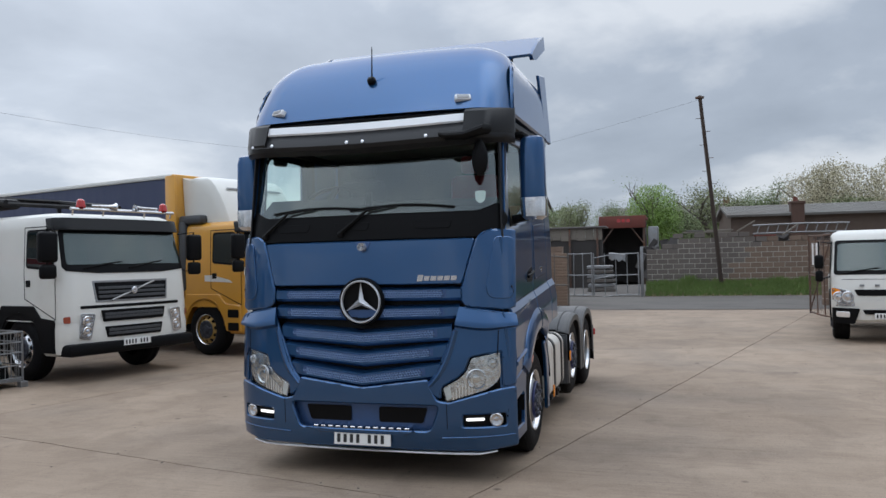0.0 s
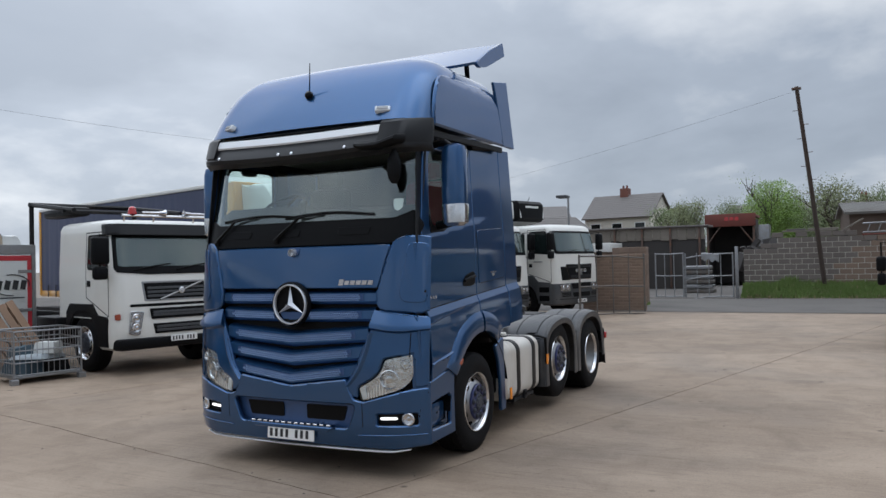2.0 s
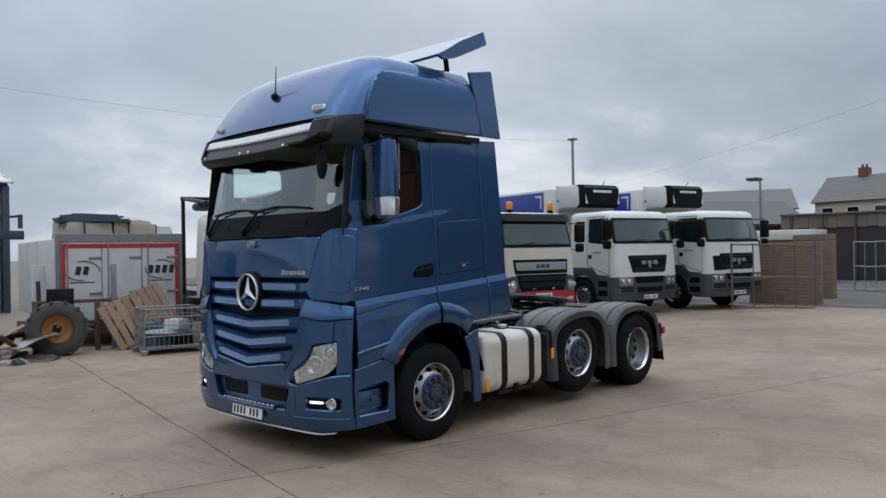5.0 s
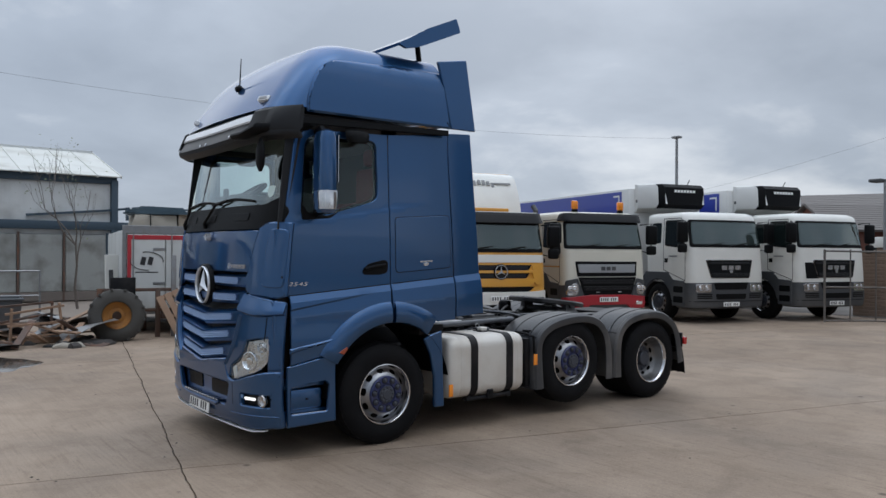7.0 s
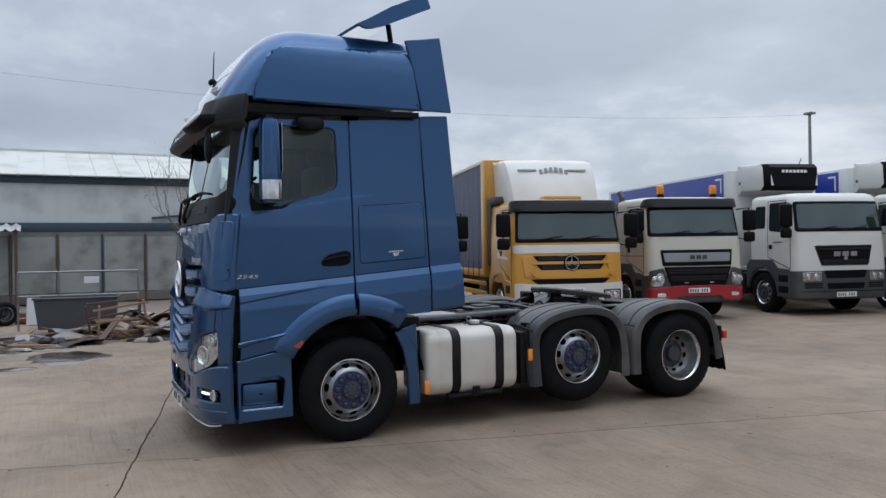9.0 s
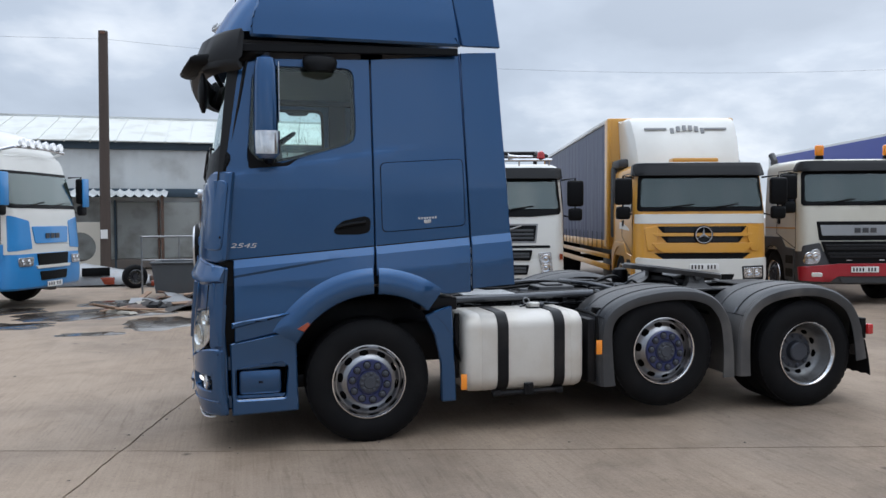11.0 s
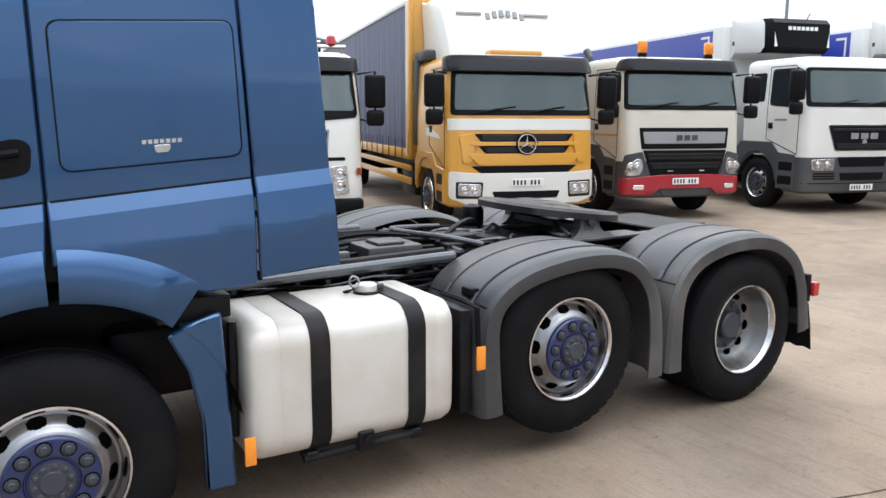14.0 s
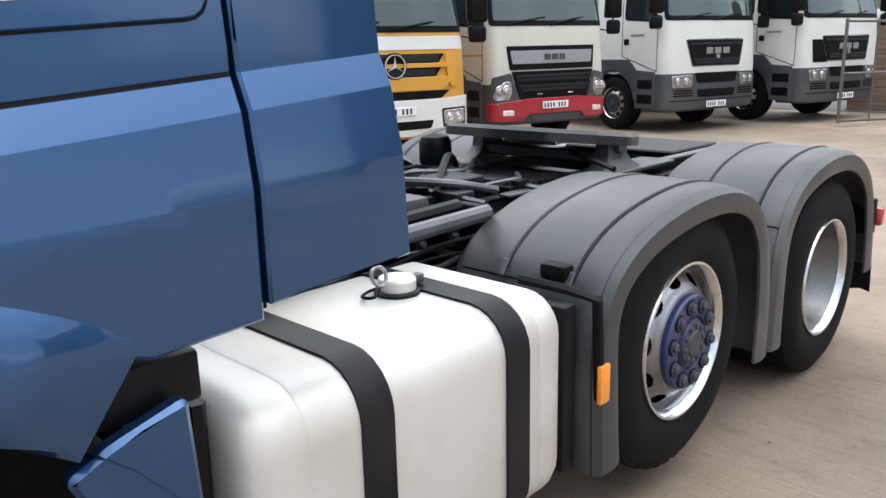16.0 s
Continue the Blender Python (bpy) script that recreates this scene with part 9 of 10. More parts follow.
# local x runs left along the front, local -y faces into the yard after the half turn, so the front is at local y = 0 and depth goes to -y
o = part("front_cladding", corrugated(L, 2.2, 0.45, 0.02), CORRGREY, shed)
o.matrix_basis = pose(0, 0, 2.45)
part("shed_core", boxed(0.05, L - 0.05, -7.9, -0.06, 0, 4.4), CORRGREY, shed)
part("eave_beam", boxed(-0.1, L, -0.1, 0.12, 4.35, 4.62, 0.02), STEELBLUE, shed, "dark eaves beam")
for s, (ya, yb) in enumerate(((0.35, -4.0), (-8.35, -4.0))):
    slope = math.hypot(4.35, 1.35)
    bm = boxed(0, L + 0.3, -0.02, 0.02, 0, slope)
    o = part("roof_sheeting", bm, CORR, shed, "pale ribbed roof sheets", sharp=10)
    ang = math.degrees(math.atan2(4.35, 1.35))
    o.matrix_basis = pose(-0.2, ya, 4.62, ang if yb < ya else -ang, 0, 0)
    first_rib = part("roof_rib", boxed(0, 0.035, -0.05, 0.05, -0.04, slope + 0.02), CORR, o)
    for k in range(1, int((L + 0.3) / 0.85) + 1):
        next_rib = new("roof_rib", first_rib.data)
        next_rib.parent = o
        next_rib.matrix_basis = Matrix.Translation((0.85 * k, 0, 0))
bm = bmesh.new()
box(bm, -0.2, L, -4.2, -3.8, 5.92, 6.02)
part("ridge_cap", bm, CORRGREY, shed)
bm = bmesh.new()
loft(bm, [[(x, 0.0, 4.4), (x, -8.0, 4.4), (x, -4.0, 5.9)] for x in (0.0, 0.06)])
part("gable", bm, CORRGREY, shed)
for x in (7.2, 19.0):
    m = pose(-0.2, 0.35, 4.62, ang, 0, 0)
    for i in range(3):
        bm = boxed(x + 0.75 * i, x + 0.75 * i + 0.68, -0.06, -0.05, 2.6, 3.9, 0.01, 1)
        bmesh.ops.transform(bm, matrix=m, verts=bm.verts)
        part("roof_light", bm, GALV, shed, "mossy roof light")
part("corner_stanchion", boxed(-0.12, 0.12, -0.05, 0.2, 0, 4.5, 0.01), STEELBLUE, shed)
# glazed lower front
for k in range(22):
    x0 = 0.3 + 1.5 * k
    part("glazing_panel", boxed(x0, x0 + 1.4, 0.10, 0.13, 0.35, 2.42, 0.01, 1), DIRTYPANE, shed, "dirty translucent panel")
    part("mullion", boxed(x0 - 0.08, x0 - 0.01, 0.08, 0.18, 0.0, 2.5, 0.008, 1), RUST if k % 3 else STEELBLUE, shed)
    part("plinth_block", boxed(x0 - 0.04, x0 + 1.44, 0.06, 0.16, 0.0, 0.34, 0.01, 1), BLOCK, shed)
part("fascia_band", boxed(-0.6, L, 0.02, 0.2, 2.60, 2.92, 0.02), STEELBLUE, shed, "dark blue fascia band")
o = part("lean_to_roof", corrugated(26.0, 1.5, 0.3, 0.05), CORRGREY, shed, "corrugated lean-to roof edge")
o.matrix_basis = pose(7.4, 1.35, 2.62, 78, 0, 0)
for k in range(9):
    part("lean_to_post", boxed(7.5 + 3.0 * k, 7.6 + 3.0 * k, 1.15, 1.25, 0, 2.62, 0.01, 1), RUST, shed)
bm = bmesh.new()
tube(bm, [(-0.5, 0.1, 3.0), (-0.5, 0.1, 3.5)], 0.09, 4)
tube(bm, [(-0.5, 0.1, 3.45), (0.3, 0.1, 3.35), (3.0, 0.1, 3.1)], 0.06, 4)
part("bent_frame", bm, STEELBLUE, shed)

# plain walls that close the yard behind the walk
tagged(part("wall_south", boxed(-32, 14, -32.4, -32, 0, 3.5), CORRGREY), "plain grey clad wall behind the yard", "wall", kind="structure")
tagged(part("wall_west", boxed(-32.4, -32, -32, 26, 0, 3.5), CORRGREY), "plain grey clad wall closing the yard", "wall", kind="structure")

# ---- scrap corner ----
AX = HEADING
tr = thing("box_trailer", "white box trailer rear with red-edged doors and roof junk", "trailer", pose(1.82, 11.15, 0, 0, 0, AX + 4))
part("box_body", boxed(0.06, 5.5, -1.29, 1.29, 0.55, 2.30, 0.02), TRAILW, tr)
part("rear_frame", panel([(-1.3, 0.45), (1.3, 0.45), (1.3, 2.40), (-1.3, 2.40)], lambda u, v, d: (0.06 - d, u, v), 0.05, 0.006, 1.0, holes=[[(-1.22, 0.52), (-1.22, 2.22), (1.22, 2.22), (1.22, 0.52)]]), GALV, tr)
for y0, y1 in ((-1.2, -0.42), (-0.40, 0.40), (0.42, 1.2)):
    d = part("rear_door", boxed(-0.015, 0.05, y0, y1, 0.54, 2.2, 0.01, 1), TRAILW, tr, "grubby white door")
    part("lock_rod", tubed([(-0.03, y1 - 0.12, 0.6), (-0.03, y1 - 0.12, 2.2)], 0.014, 6), GALV, d)
    part("hinge", boxed(-0.03, -0.015, y0, y0 + 0.25, 1.85, 1.91, 0.004, 1), GALV, d)
    part("hinge", boxed(-0.03, -0.015, y0, y0 + 0.25, 1.10, 1.16, 0.004, 1), GALV, d)
for y0, y1, z0, z1 in ((-1.2, 1.2, 2.09, 2.19), (-1.2, -1.12, 0.54, 2.09), (1.12, 1.2, 0.54, 2.09)):
    part("red_border", boxed(-0.020, -0.016, y0, y1, z0, z1), TRAILRED, tr, "red door border")
for y, n_b in ((-0.82, 4), (0.80, 2)):
    for k in range(n_b):
        bar_m = Matrix.Translation((-0.02, y + 0.075 * (n_b - 1) - 0.15 * k, 1.62))
        part("door_mark", boxed(-0.003, 0.003, -0.05, 0.05, -0.09, 0.09, 0.001, 1, Matrix.Rotation(radians(12), 4, "X")), BAR, tr, "dark worn figure drawn as a bar").matrix_basis = bar_m
    part("ring_mark", tubed([(-0.02, y + 0.34 * math.cos(a), 1.62 + 0.20 * math.sin(a)) for a in [1.3 + 2.0 * k / 10 for k in range(11)]], 0.012, 4), BAR, tr)
    part("ring_mark", tubed([(-0.02, y + 0.34 * math.cos(a), 1.62 + 0.20 * math.sin(a)) for a in [4.6 + 1.9 * k / 10 for k in range(11)]], 0.012, 4), BAR, tr)
    part("small_line", boxed(-0.02, -0.016, y - 0.24, y + 0.24, 1.36, 1.385), GREYBUMP, tr)
part("tow_frame", boxed(-0.1, 5.4, -0.5, 0.5, 0.35, 0.55, 0.02), RUST, tr)
for s in (-1, 1):
    wheel(tr, 3.6, s * 1.2, 0.42, s, 0.42, 0.25, "drive", RUST)


def rumpled(w, d, h, seed, amp=0.04, cuts=5, taper=0.1):
    """A soft crumpled pack resting on z = 0."""
    bm = boxed(-w / 2, w / 2, -d / 2, d / 2, 0, h)
    bmesh.ops.subdivide_edges(bm, edges=bm.edges[:], cuts=cuts, use_grid_fill=True)
    for v in bm.verts:
        f = v.co.z / h
        k = 1 - taper * f * f
        n = noise.noise_vector(v.co * 3.1 + Vector((seed * 5.3, 0, 0))) * amp + noise.noise_vector(v.co * 8 + Vector((seed, 3, 0))) * amp * 0.5
        v.co = Vector((v.co.x * k + n.x, v.co.y * k + n.y, max(0.0, v.co.z + (n.z if f > 0.05 else 0))))
    return bm


for k, (x, y, z, w, d, h, mat) in enumerate(((0.55, 0.62, 2.305, 0.9, 0.95, 0.34, TARP), (0.60, -0.28, 2.305, 0.95, 0.85, 0.38, WOODPALE), (0.8, -0.95, 2.305, 0.7, 0.5, 0.28, TRAILW), (1.6, 0.5, 2.305, 0.9, 1.1, 0.42, TARP), (1.7, -0.6, 2.305, 0.8, 0.8, 0.45, TRAILW))):
    T = thing("tarpaulin_bundle", "faded tarpaulin pack strapped on the trailer roof", "bundle", tr.matrix_basis @ Matrix.Translation((x, y, z)), group="junk on the trailer")
    part("tarpaulin", rumpled(w, d, h, k, 0.05), mat, T)
    part("rope", tubed([(-0.52 * w, 0.1, 0.0), (-0.5 * w, 0.1, h * 0.9), (-0.42 * w, 0.1, h + 0.03), (0.42 * w, 0.1, h + 0.03), (0.5 * w, 0.1, h * 0.9), (0.52 * w, 0.1, 0.0)], 0.014, 5), BLACK, T)
T = thing("sheeting_stack", "blue-grey sheets stacked over the bundles", "sheeting", tr.matrix_basis @ Matrix.Translation((0.6, 0.45, 2.66)))
for k in range(5):
    part("sheet", rumpled(1.0 - 0.05 * k, 1.5 - 0.14 * k, 0.035, k + 9, 0.012, 4, 0.0), TARPBLUE, T).matrix_basis = Matrix.Translation((0.02 * k, 0.06 * (k % 3), 0.034 * k)) @ Matrix.Rotation(0.09 * (k - 2), 4, "Z")
T = thing("loose_door", "white door panel leaning at the trailer's corner", "panel", pose(0.73, 12.6, 0.55, -4, 0, 8))
part("sheet", boxed(-0.24, 0.24, -0.02, 0.02, 0, 1.2, 0.006, 1), WHITE, T)
part("slot", boxed(-0.16, -0.06, -0.028, -0.02, 0.2, 0.85, 0.003, 1), GREYBUMP, T)
T = thing("crate_base", "dark crate under the door panel", "crate", pose(0.8, 12.6, 0, 0, 0, 8))
part("box", boxed(-0.5, 0.5, -0.35, 0.35, 0, 0.55, 0.02), RUST, T)

T = thing("farm_tyre", "big worn tractor tyre on a rusty orange rim", "tyre", pose(0.15, 10.25, 0.53, 0, 0, 0))
ax = Vector((-0.25, -0.95, 0.12)).normalized()
bm = lathed([(0.27, -0.16), (0.29, -0.02), (0.36, 0.0), (0.47, -0.02), (0.53, -0.07), (0.545, -0.14), (0.53, -0.28), (0.47, -0.33), (0.36, -0.35), (0.27, -0.34)], (0, 0, 0), ax, 48)
ux, uy = basis(ax)
part("tread", bm, OLDTYRE, T)
for k in range(26):
    ang_ = 2 * math.pi * k / 26
    d = math.cos(ang_) * ux + math.sin(ang_) * uy
    t = ax.cross(d)
    m = Matrix((t, ax, d)).transposed().to_4x4()
    m.translation = d * 0.525 + ax * (-0.09 if k % 2 else -0.24)
    part("lug", boxed(-0.028, 0.028, -0.09, 0.09, -0.02, 0.03, 0.006, 1, m), OLDTYRE, T)
part("rim", lathed([(0.275, -0.02), (0.265, -0.03), (0.25, -0.10), (0.20, -0.14), (0.16, -0.16), (0.10, -0.13), (0.09, -0.13)], (0, 0, 0), ax, 32), GOLD, T, "rusty orange rim")


def pallet(m, label, w=1.0, l=1.2):
    T = thing("wooden_pallet", label, "pallet", m)
    for k in range(8):
        x = -l / 2 + l * k / 7
        part("deck_board", boxed(x - 0.068, x + 0.068, -w / 2, w / 2, 0.10, 0.12, 0.003, 1), WOOD, T)
    for y in (-w / 2 + 0.05, 0, w / 2 - 0.05):
        part("stringer", boxed(-l / 2, l / 2, y - 0.045, y + 0.045, 0.02, 0.10, 0.003, 1), WOOD, T)
    for x in (-l / 2, 0, l / 2):
        part("bottom_board", boxed(x - 0.05, x + 0.05, -w / 2, w / 2, 0, 0.02, 0.003, 1), WOOD, T)
    return T


pallet(Matrix.Translation((1.80, 10.35, 0.64)) @ Matrix.Rotation(radians(-14), 4, "Z") @ Matrix.Rotation(radians(70), 4, "X") @ Matrix.Rotation(radians(24), 4, "Z"), "broken pallet leaning against the trailer")
pallet(pose(-1.1, 11.2, 0.02, 3, 2, 20), "grey pallet lying in the scrap heap")


def cage(m, label):
    """A galvanised roll cage with sacks in it."""
    T = thing("wire_cage", label, "cage", m)
    w, d, h = 0.55, 0.42, 0.88
    for x in (-w, w):
        for y in (-d, d):
            part("corner_post", tubed([(x, y, 0.10), (x, y, h)], 0.018, 6), GALV, T)
            part("foot", boxed(x - 0.06, x + 0.06, y - 0.06, y + 0.06, 0, 0.10, 0.01, 1), GALV, T)
    for z in (0.16, 0.36, 0.56, 0.72, h):
        part("ring_rail", tubed([(-w, -d, z), (w, -d, z), (w, d, z), (-w, d, z), (-w, -d, z)], 0.012 if z < h else 0.018, 5), GALV, T)
    bm = bmesh.new()
    for k in range(11):
        x = -w + 2 * w * (k + 1) / 12
        for y in (-d, d):
            tube(bm, [(x, y, 0.14), (x, y, h)], 0.006, 4, False)
    for k in range(7):
        y = -d + 2 * d * (k + 1) / 8
        for x in (-w, w):
            tube(bm, [(x, y, 0.14), (x, y, h)], 0.006, 4, False)
    tagged(part("mesh_wires", bm, GALV, T), kind="stuff")
    part("tray", boxed(-w, w, -d, d, 0.10, 0.14, 0.01), GALV, T)
    return T


cage(pose(1.85, 9.15, 0, 0, 0, -14), "galvanised wire cage holding sheeting and a white box")
for k, (x, y, z, w, d, h, mat, tilt_) in enumerate(((1.70, 9.22, 0.145, 0.6, 0.5, 0.22, TARPBLUE, 4), (2.08, 9.08, 0.145, 0.4, 0.5, 0.20, BLACK, -6), (1.85, 9.15, 0.37, 0.85, 0.55, 0.08, PLASTICBAG, 9), (1.95, 9.02, 0.45, 0.45, 0.35, 0.20, TRAILW, 12), (1.6, 9.25, 0.45, 0.4, 0.3, 0.14, TARPBLUE, -14))):
    T = thing("folded_sheeting", "folded plastic sheeting lying in the wire cage", "sheeting", pose(x, y, z, 0, tilt_ * 0.4, tilt_ * 3), group="sheeting in the cage")
    part("sheet", rumpled(w, d, h, k + 30, 0.03, 4), mat, T)
# rusty rail frame in front of the trailer
T = thing("rail_frame", "rusty steel rail frame standing before the trailer", "frame", pose(1.0, 10.72, 0, 0, 0, -10))
for x in (-1.05, -0.55, 0.1, 0.42):
    part("post", boxed(x - 0.05, x + 0.05, -0.04, 0.04, 0, 1.75 if x > 0.3 else 1.05, 0.01), RUST if x < 0.3 else GALV, T)
part("rail", boxed(-1.1, 0.5, -0.03, 0.03, 0.98, 1.05, 0.01), RUST, T)
part("rail", boxed(-1.1, 0.5, -0.03, 0.03, 0.55, 0.62, 0.01), RUST, T)
part("plate", boxed(-0.85, -0.35, -0.06, -0.03, 0.75, 1.28, 0.01), FRAME, T)
# boards, bars and sheets thrown in a heap
rs = random.Random(77)
for k in range(46):
    x, y = rs.uniform(-3.4, -0.35), rs.uniform(9.9, 12.2)
    hgt = 0.03 + 0.55 * max(0, 1 - abs(x + 1.0) / 1.3) * rs.random()
    L_ = rs.uniform(0.5, 1.7)
    kind_ = k % 5
    T = thing("scrap_board" if kind_ < 3 else "scrap_sheet", ("weathered loose board in a scrap heap", "dark scrap timber on the ground", "pale broken board on the heap", "bent dark metal sheet in the heap", "grey scrap sheet lying on boards")[kind_], "scrap", pose(x, y, hgt, rs.uniform(-12, 12), rs.uniform(-24, 24), rs.uniform(-70, 70)), group="scrap heap by the trailer")
    if kind_ < 3:
        part("board", boxed(-L_ / 2, L_ / 2, -0.06, 0.06, 0, 0.03, 0.004, 1), (WOOD, RUST, WOOD)[kind_], T)
    else:
        bm = bmesh.new()
        loft(bm, [[(-L_ / 3 + L_ * 0.66 * f, yy, 0.06 * math.sin(f * 4 + yy * 3)) for f in (0, 0.2, 0.4, 0.6, 0.8, 1.0)] + [(-L_ / 3 + L_ * 0.66 * f, yy, 0.06 * math.sin(f * 4 + yy * 3) - 0.012) for f in (1.0, 0.8, 0.6, 0.4, 0.2, 0)] for yy in (-0.25, 0, 0.25)])
        part("sheet", bm, GALV if kind_ == 4 else DARKWALL, T)
T = thing("chair_frame", "broken wooden crate standing in the scrap heap", "crate", pose(-1.3, 10.9, 0.1, 6, -5, 12))
for x in (-0.5, 0.5):
    for y in (-0.3, 0.3):
        part("post", boxed(x - 0.022, x + 0.022, y - 0.022, y + 0.022, 0, 0.66, 0.004, 1, Matrix.Rotation(0.09 * x * y / 0.15, 4, "Y")), RUST if y > 0 else WOOD, T)
for z, tip in ((0.32, 0.05), (0.60, -0.03)):
    part("slat", boxed(-0.55, 0.55, -0.325, -0.30, z, z + 0.045, 0.004, 1, Matrix.Rotation(tip, 4, "Y")), WOOD, T)
    part("slat", boxed(-0.55, 0.55, 0.30, 0.325, z, z + 0.045, 0.004, 1, Matrix.Rotation(-tip, 4, "Y")), RUST, T)
T = thing("metal_skip", "dark grey steel skip standing by the scrap", "skip", pose(-2.05, 12.75, 0, 0, 0, -6))
bm = bmesh.new()
loft(bm, [[(x * w, y * w, z) for x, y in ((-0.85, -0.5), (0.85, -0.5), (0.85, 0.5), (-0.85, 0.5))] for z, w in ((0.12, 0.9), (0.80, 1.0), (0.80, 0.96), (0.3, 0.9))])
part("tub", bm, SKIPGREY, T)
part("rim", tubed([(-0.86, -0.51, 0.80), (0.86, -0.51, 0.80), (0.86, 0.51, 0.80), (-0.86, 0.51, 0.80), (-0.86, -0.51, 0.80)], 0.03, 6), SKIPGREY, T)
for x in (-0.5, 0.5):
    part("foot", boxed(x - 0.08, x + 0.08, -0.4, 0.4, 0, 0.13, 0.01), RUST, T)
T = thing("barrier_frame", "pale tubular barrier frame with a white notice behind the skip", "barrier", pose(-1.9, 13.6, 0, 0, 0, -4))
for x in (-1.4, -0.55, 0.35, 1.2):
    part("post", tubed([(x, 0, 0), (x, 0, 1.38)], 0.025, 6), GALV, T)
for z in (0.8, 1.36):
    part("rail", tubed([(-1.4, 0, z), (1.2, 0, z)], 0.025, 6), GALV, T)
part("notice", boxed(0.0, 0.33, -0.04, -0.028, 1.08, 1.24, 0.003, 1), WHITEPL, T)
# flattened black waste and wet film spread over the ground
for k in range(34):
    x, y = rs.uniform(-3.4, -0.2), rs.uniform(9.7, 11.6)
    T = thing("waste_scrap", "flat dark waste lying on the wet ground", "scrap", pose(x, y, 0.004, 0, 0, rs.uniform(0, 180)), group="waste by the trailer")
    part("film", rumpled(rs.uniform(0.25, 0.8), rs.uniform(0.12, 0.4), rs.uniform(0.03, 0.10), k + 60, 0.05, 3, 0.3), (DARKWALL, DARKWALL, RUST, BLACK, TARP)[k % 5], T)
# silver car shell on its side, small wheel, dark plate near the pole
T = thing("car_wreck_panel", "silver crushed car shell lying by the shed", "car wreck", pose(-4.7, 17.2, 0, 0, 0, 15))
bm = bmesh.new()
loft(bm, [[(x, 0.45 * math.cos(a) - 0.1 * x, max(0, 0.62 * h_ * math.sin(a))) for a in [math.pi * t / 10 for t in range(11)]] for x, h_ in ((-1.3, 0.35), (-1.0, 0.8), (-0.5, 0.95), (0.1, 0.75), (0.7, 0.55), (1.3, 0.3))])
part("shell", bm, GALV, T)
part("window_gap", boxed(-0.6, 0.1, -0.47, -0.42, 0.25, 0.48, 0.02), BLACK, T)
T = thing("loose_wheel", "small car wheel leaning on scrap", "wheel", pose(-3.65, 15.4, 0.0))
wheel(T, 0, 0, 0.30, -1, 0.31, 0.2, "drive", SILVER, lean=25)
T = thing("steel_plate", "dark steel plate standing on edge", "plate", pose(-2.75, 15.2, 0, 0, 0, -10))
part("sheet", boxed(-0.45, 0.5, -0.03, 0.03, 0, 0.75, 0.01, 1, Matrix.Rotation(radians(-12), 4, "X")), CORRGREY, T)
T = thing("leaning_board", "white sheet with round hole leaning on the shed", "panel", pose(-6.3, 22.9, 0, 0, 0, 0))
bm = panel([(-0.9, 0.1), (0.9, 0.1), (0.9, 1.7), (-0.9, 1.7)], lambda u, v, d: (u, -d - 0.1 * v, v), 0.04, 0.004, 2, holes=[[(0.5 * math.cos(a) - 0.05, 0.85 + 0.5 * math.sin(a)) for a in [-2 * math.pi * t / 20 for t in range(20)]]])
part("sheet", bm, RENDERW, T)
for k in range(14):
    x, y = rs.uniform(-6.0, -2.4), rs.uniform(15.5, 18.5)
    T = thing("scrap_part", "small dark scrap part on the ground", "scrap", pose(x, y, 0.0, 0, 0, rs.uniform(0, 180)), group="scrap by the shed")
    s = rs.uniform(0.12, 0.3)
    bm = boxed(-s, s, -s * 0.6, s * 0.6, 0, s * rs.uniform(0.5, 1.0), 0.03, 2)
    part("lump", bm, (RUST, DARKWALL, AMBERDK, GALV)[k % 4], T)

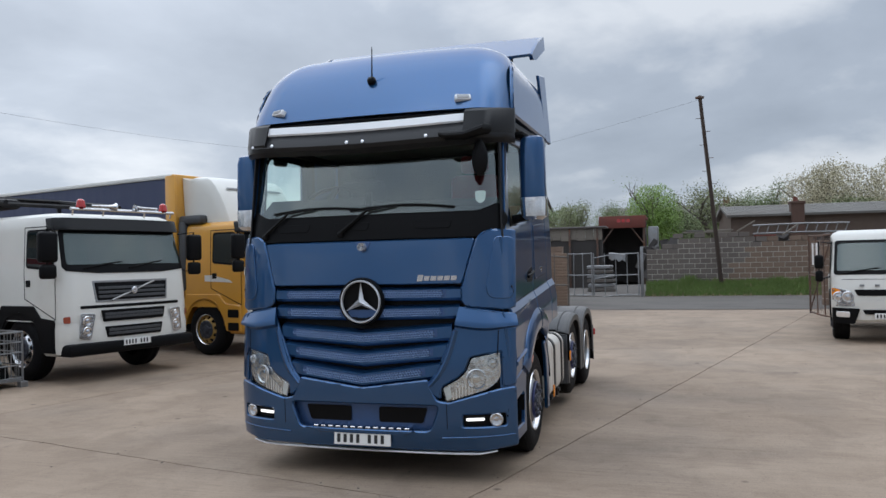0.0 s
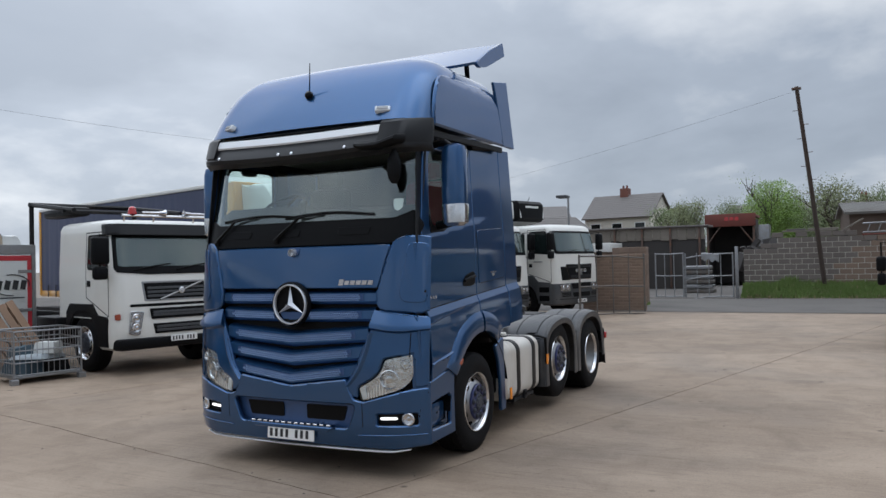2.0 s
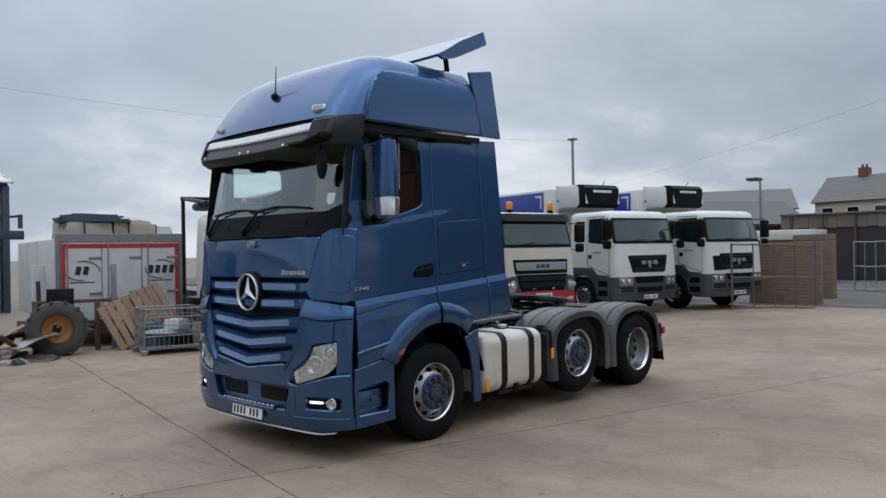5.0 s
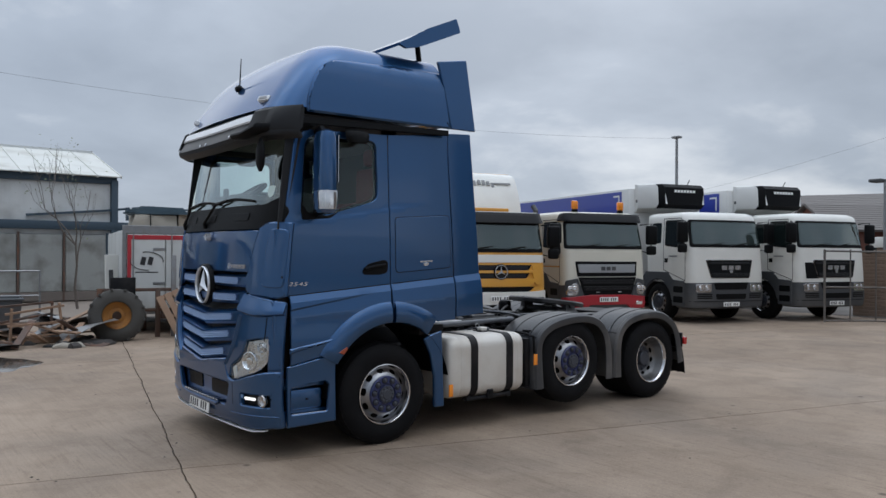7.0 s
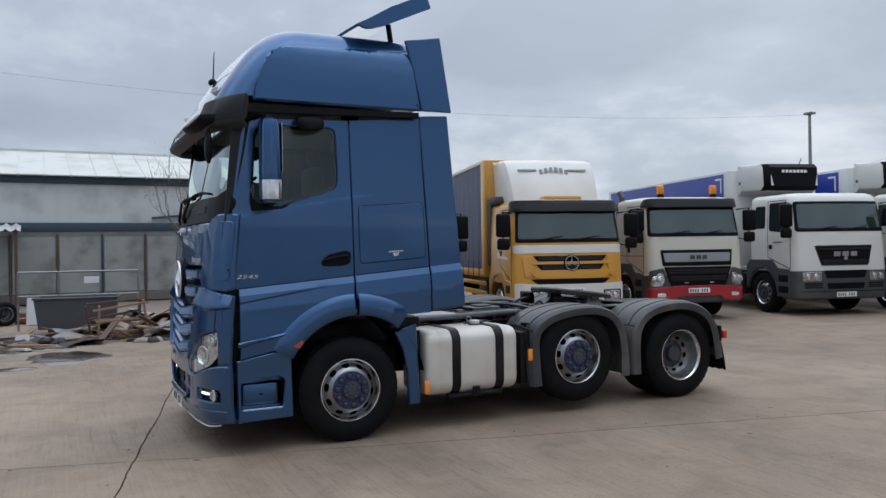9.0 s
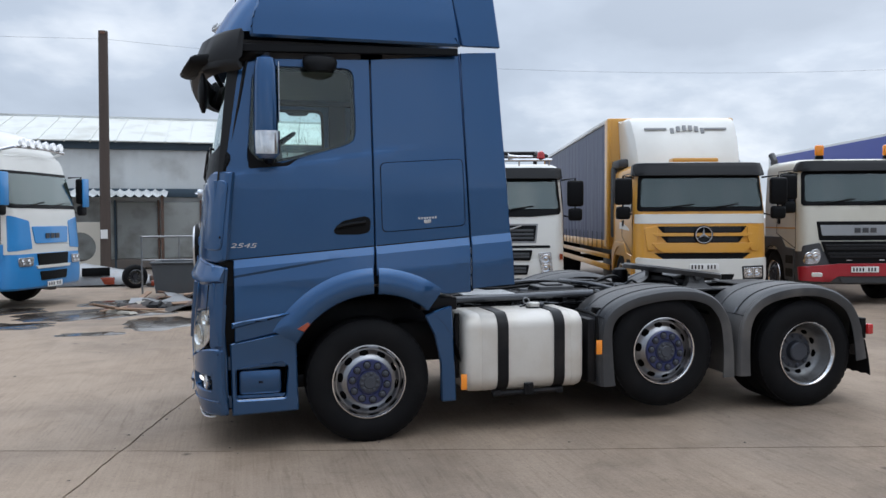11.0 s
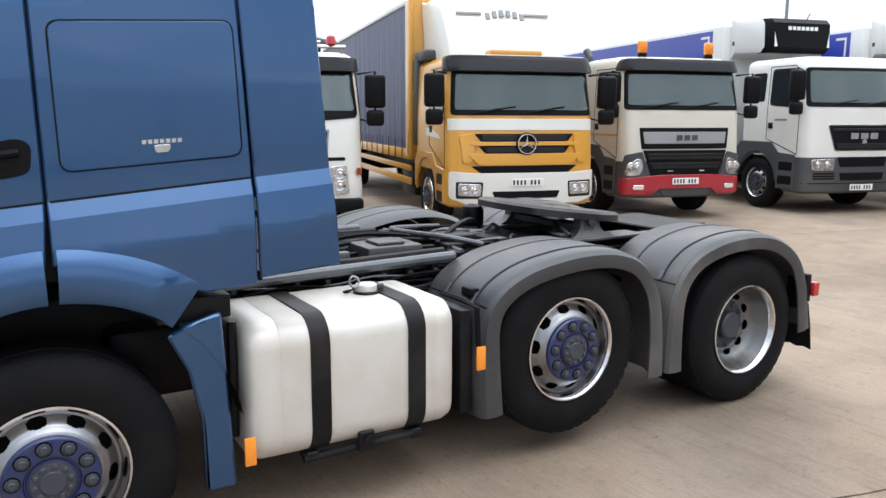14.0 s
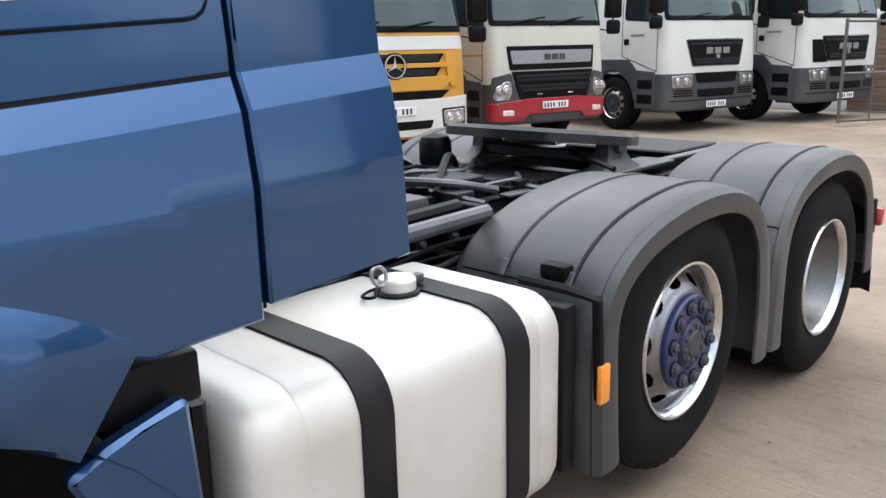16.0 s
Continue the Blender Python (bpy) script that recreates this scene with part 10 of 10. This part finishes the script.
# wet patches on the concrete towards the shed
WET = material("wet_dark_concrete", (0.075, 0.062, 0.052), 0.12, vary=0.35, scale=1.4, spec=0.6, bump=0.06, bump_scale=9)
for px, py, rx, ry in ((-2.35, 8.0, 0.62, 0.85), (-3.9, 9.6, 1.1, 0.9), (-4.9, 8.2, 0.9, 0.5), (-3.3, 11.6, 0.9, 0.7), (-2.7, 9.5, 0.5, 0.3), (-5.4, 10.6, 0.8, 0.6), (-3.2, 6.9, 0.5, 0.2)):
    bm = bmesh.new()
    loop = [(rx * q * math.cos(a_), ry * q * math.sin(a_)) for a_, q in [(2 * math.pi * k / 40, 1 + 0.42 * noise.noise(Vector((2.2 * math.cos(2 * math.pi * k / 40), 2.2 * math.sin(2 * math.pi * k / 40), px)))) for k in range(40)]]
    top = [bm.verts.new((p[0] * 0.97, p[1] * 0.97, 0.006)) for p in loop]
    low = [bm.verts.new((p[0], p[1], 0.0)) for p in loop]
    ring_faces(bm, low, top)
    bm.faces.new(top)
    p_ob = part("puddle", bm, WET)
    p_ob.matrix_basis = Matrix.Translation((px, py, 0.001))
    tagged(p_ob, "shallow dark rain puddle on worn concrete", "puddle", group="puddles in the yard")

# leaves, chips and twigs scattered over the concrete, thickest along the joints
rl = random.Random(303)
verts, faces = [], []
for k in range(230):
    if k % 3:
        u, v = rl.uniform(-12, 14), rl.uniform(-9, 9)
    else:
        u, v = (0.0 + rl.gauss(0, 0.05), rl.uniform(-8, 9)) if k % 2 else (rl.uniform(-10, 16), rl.gauss(0, 0.12))
    c = bay_point(u, v) + Vector((0, 0, 0.003))
    r_, n_ = rl.uniform(0.004, 0.016) * (1.6 if k % 17 == 0 else 1), len(verts)
    a0 = rl.uniform(0, 6.28)
    for t in range(5):
        a_ = a0 + 2 * math.pi * t / 5
        verts.append((c.x + r_ * math.cos(a_) * rl.uniform(0.5, 1.6), c.y + r_ * math.sin(a_) * rl.uniform(0.5, 1.2), c.z + rl.uniform(0.0, 0.004)))
    verts.append((c.x, c.y, c.z + r_ * 0.5))
    faces += [(n_ + t, n_ + (t + 1) % 5, n_ + 5) for t in range(5)]
me = bpy.data.meshes.new("ground_litter")
me.from_pydata(verts, [], faces)
me.materials.append(DARKWALL)
tagged(new("ground_litter", me), "small dark leaves and chips scattered over concrete", "litter", kind="stuff")
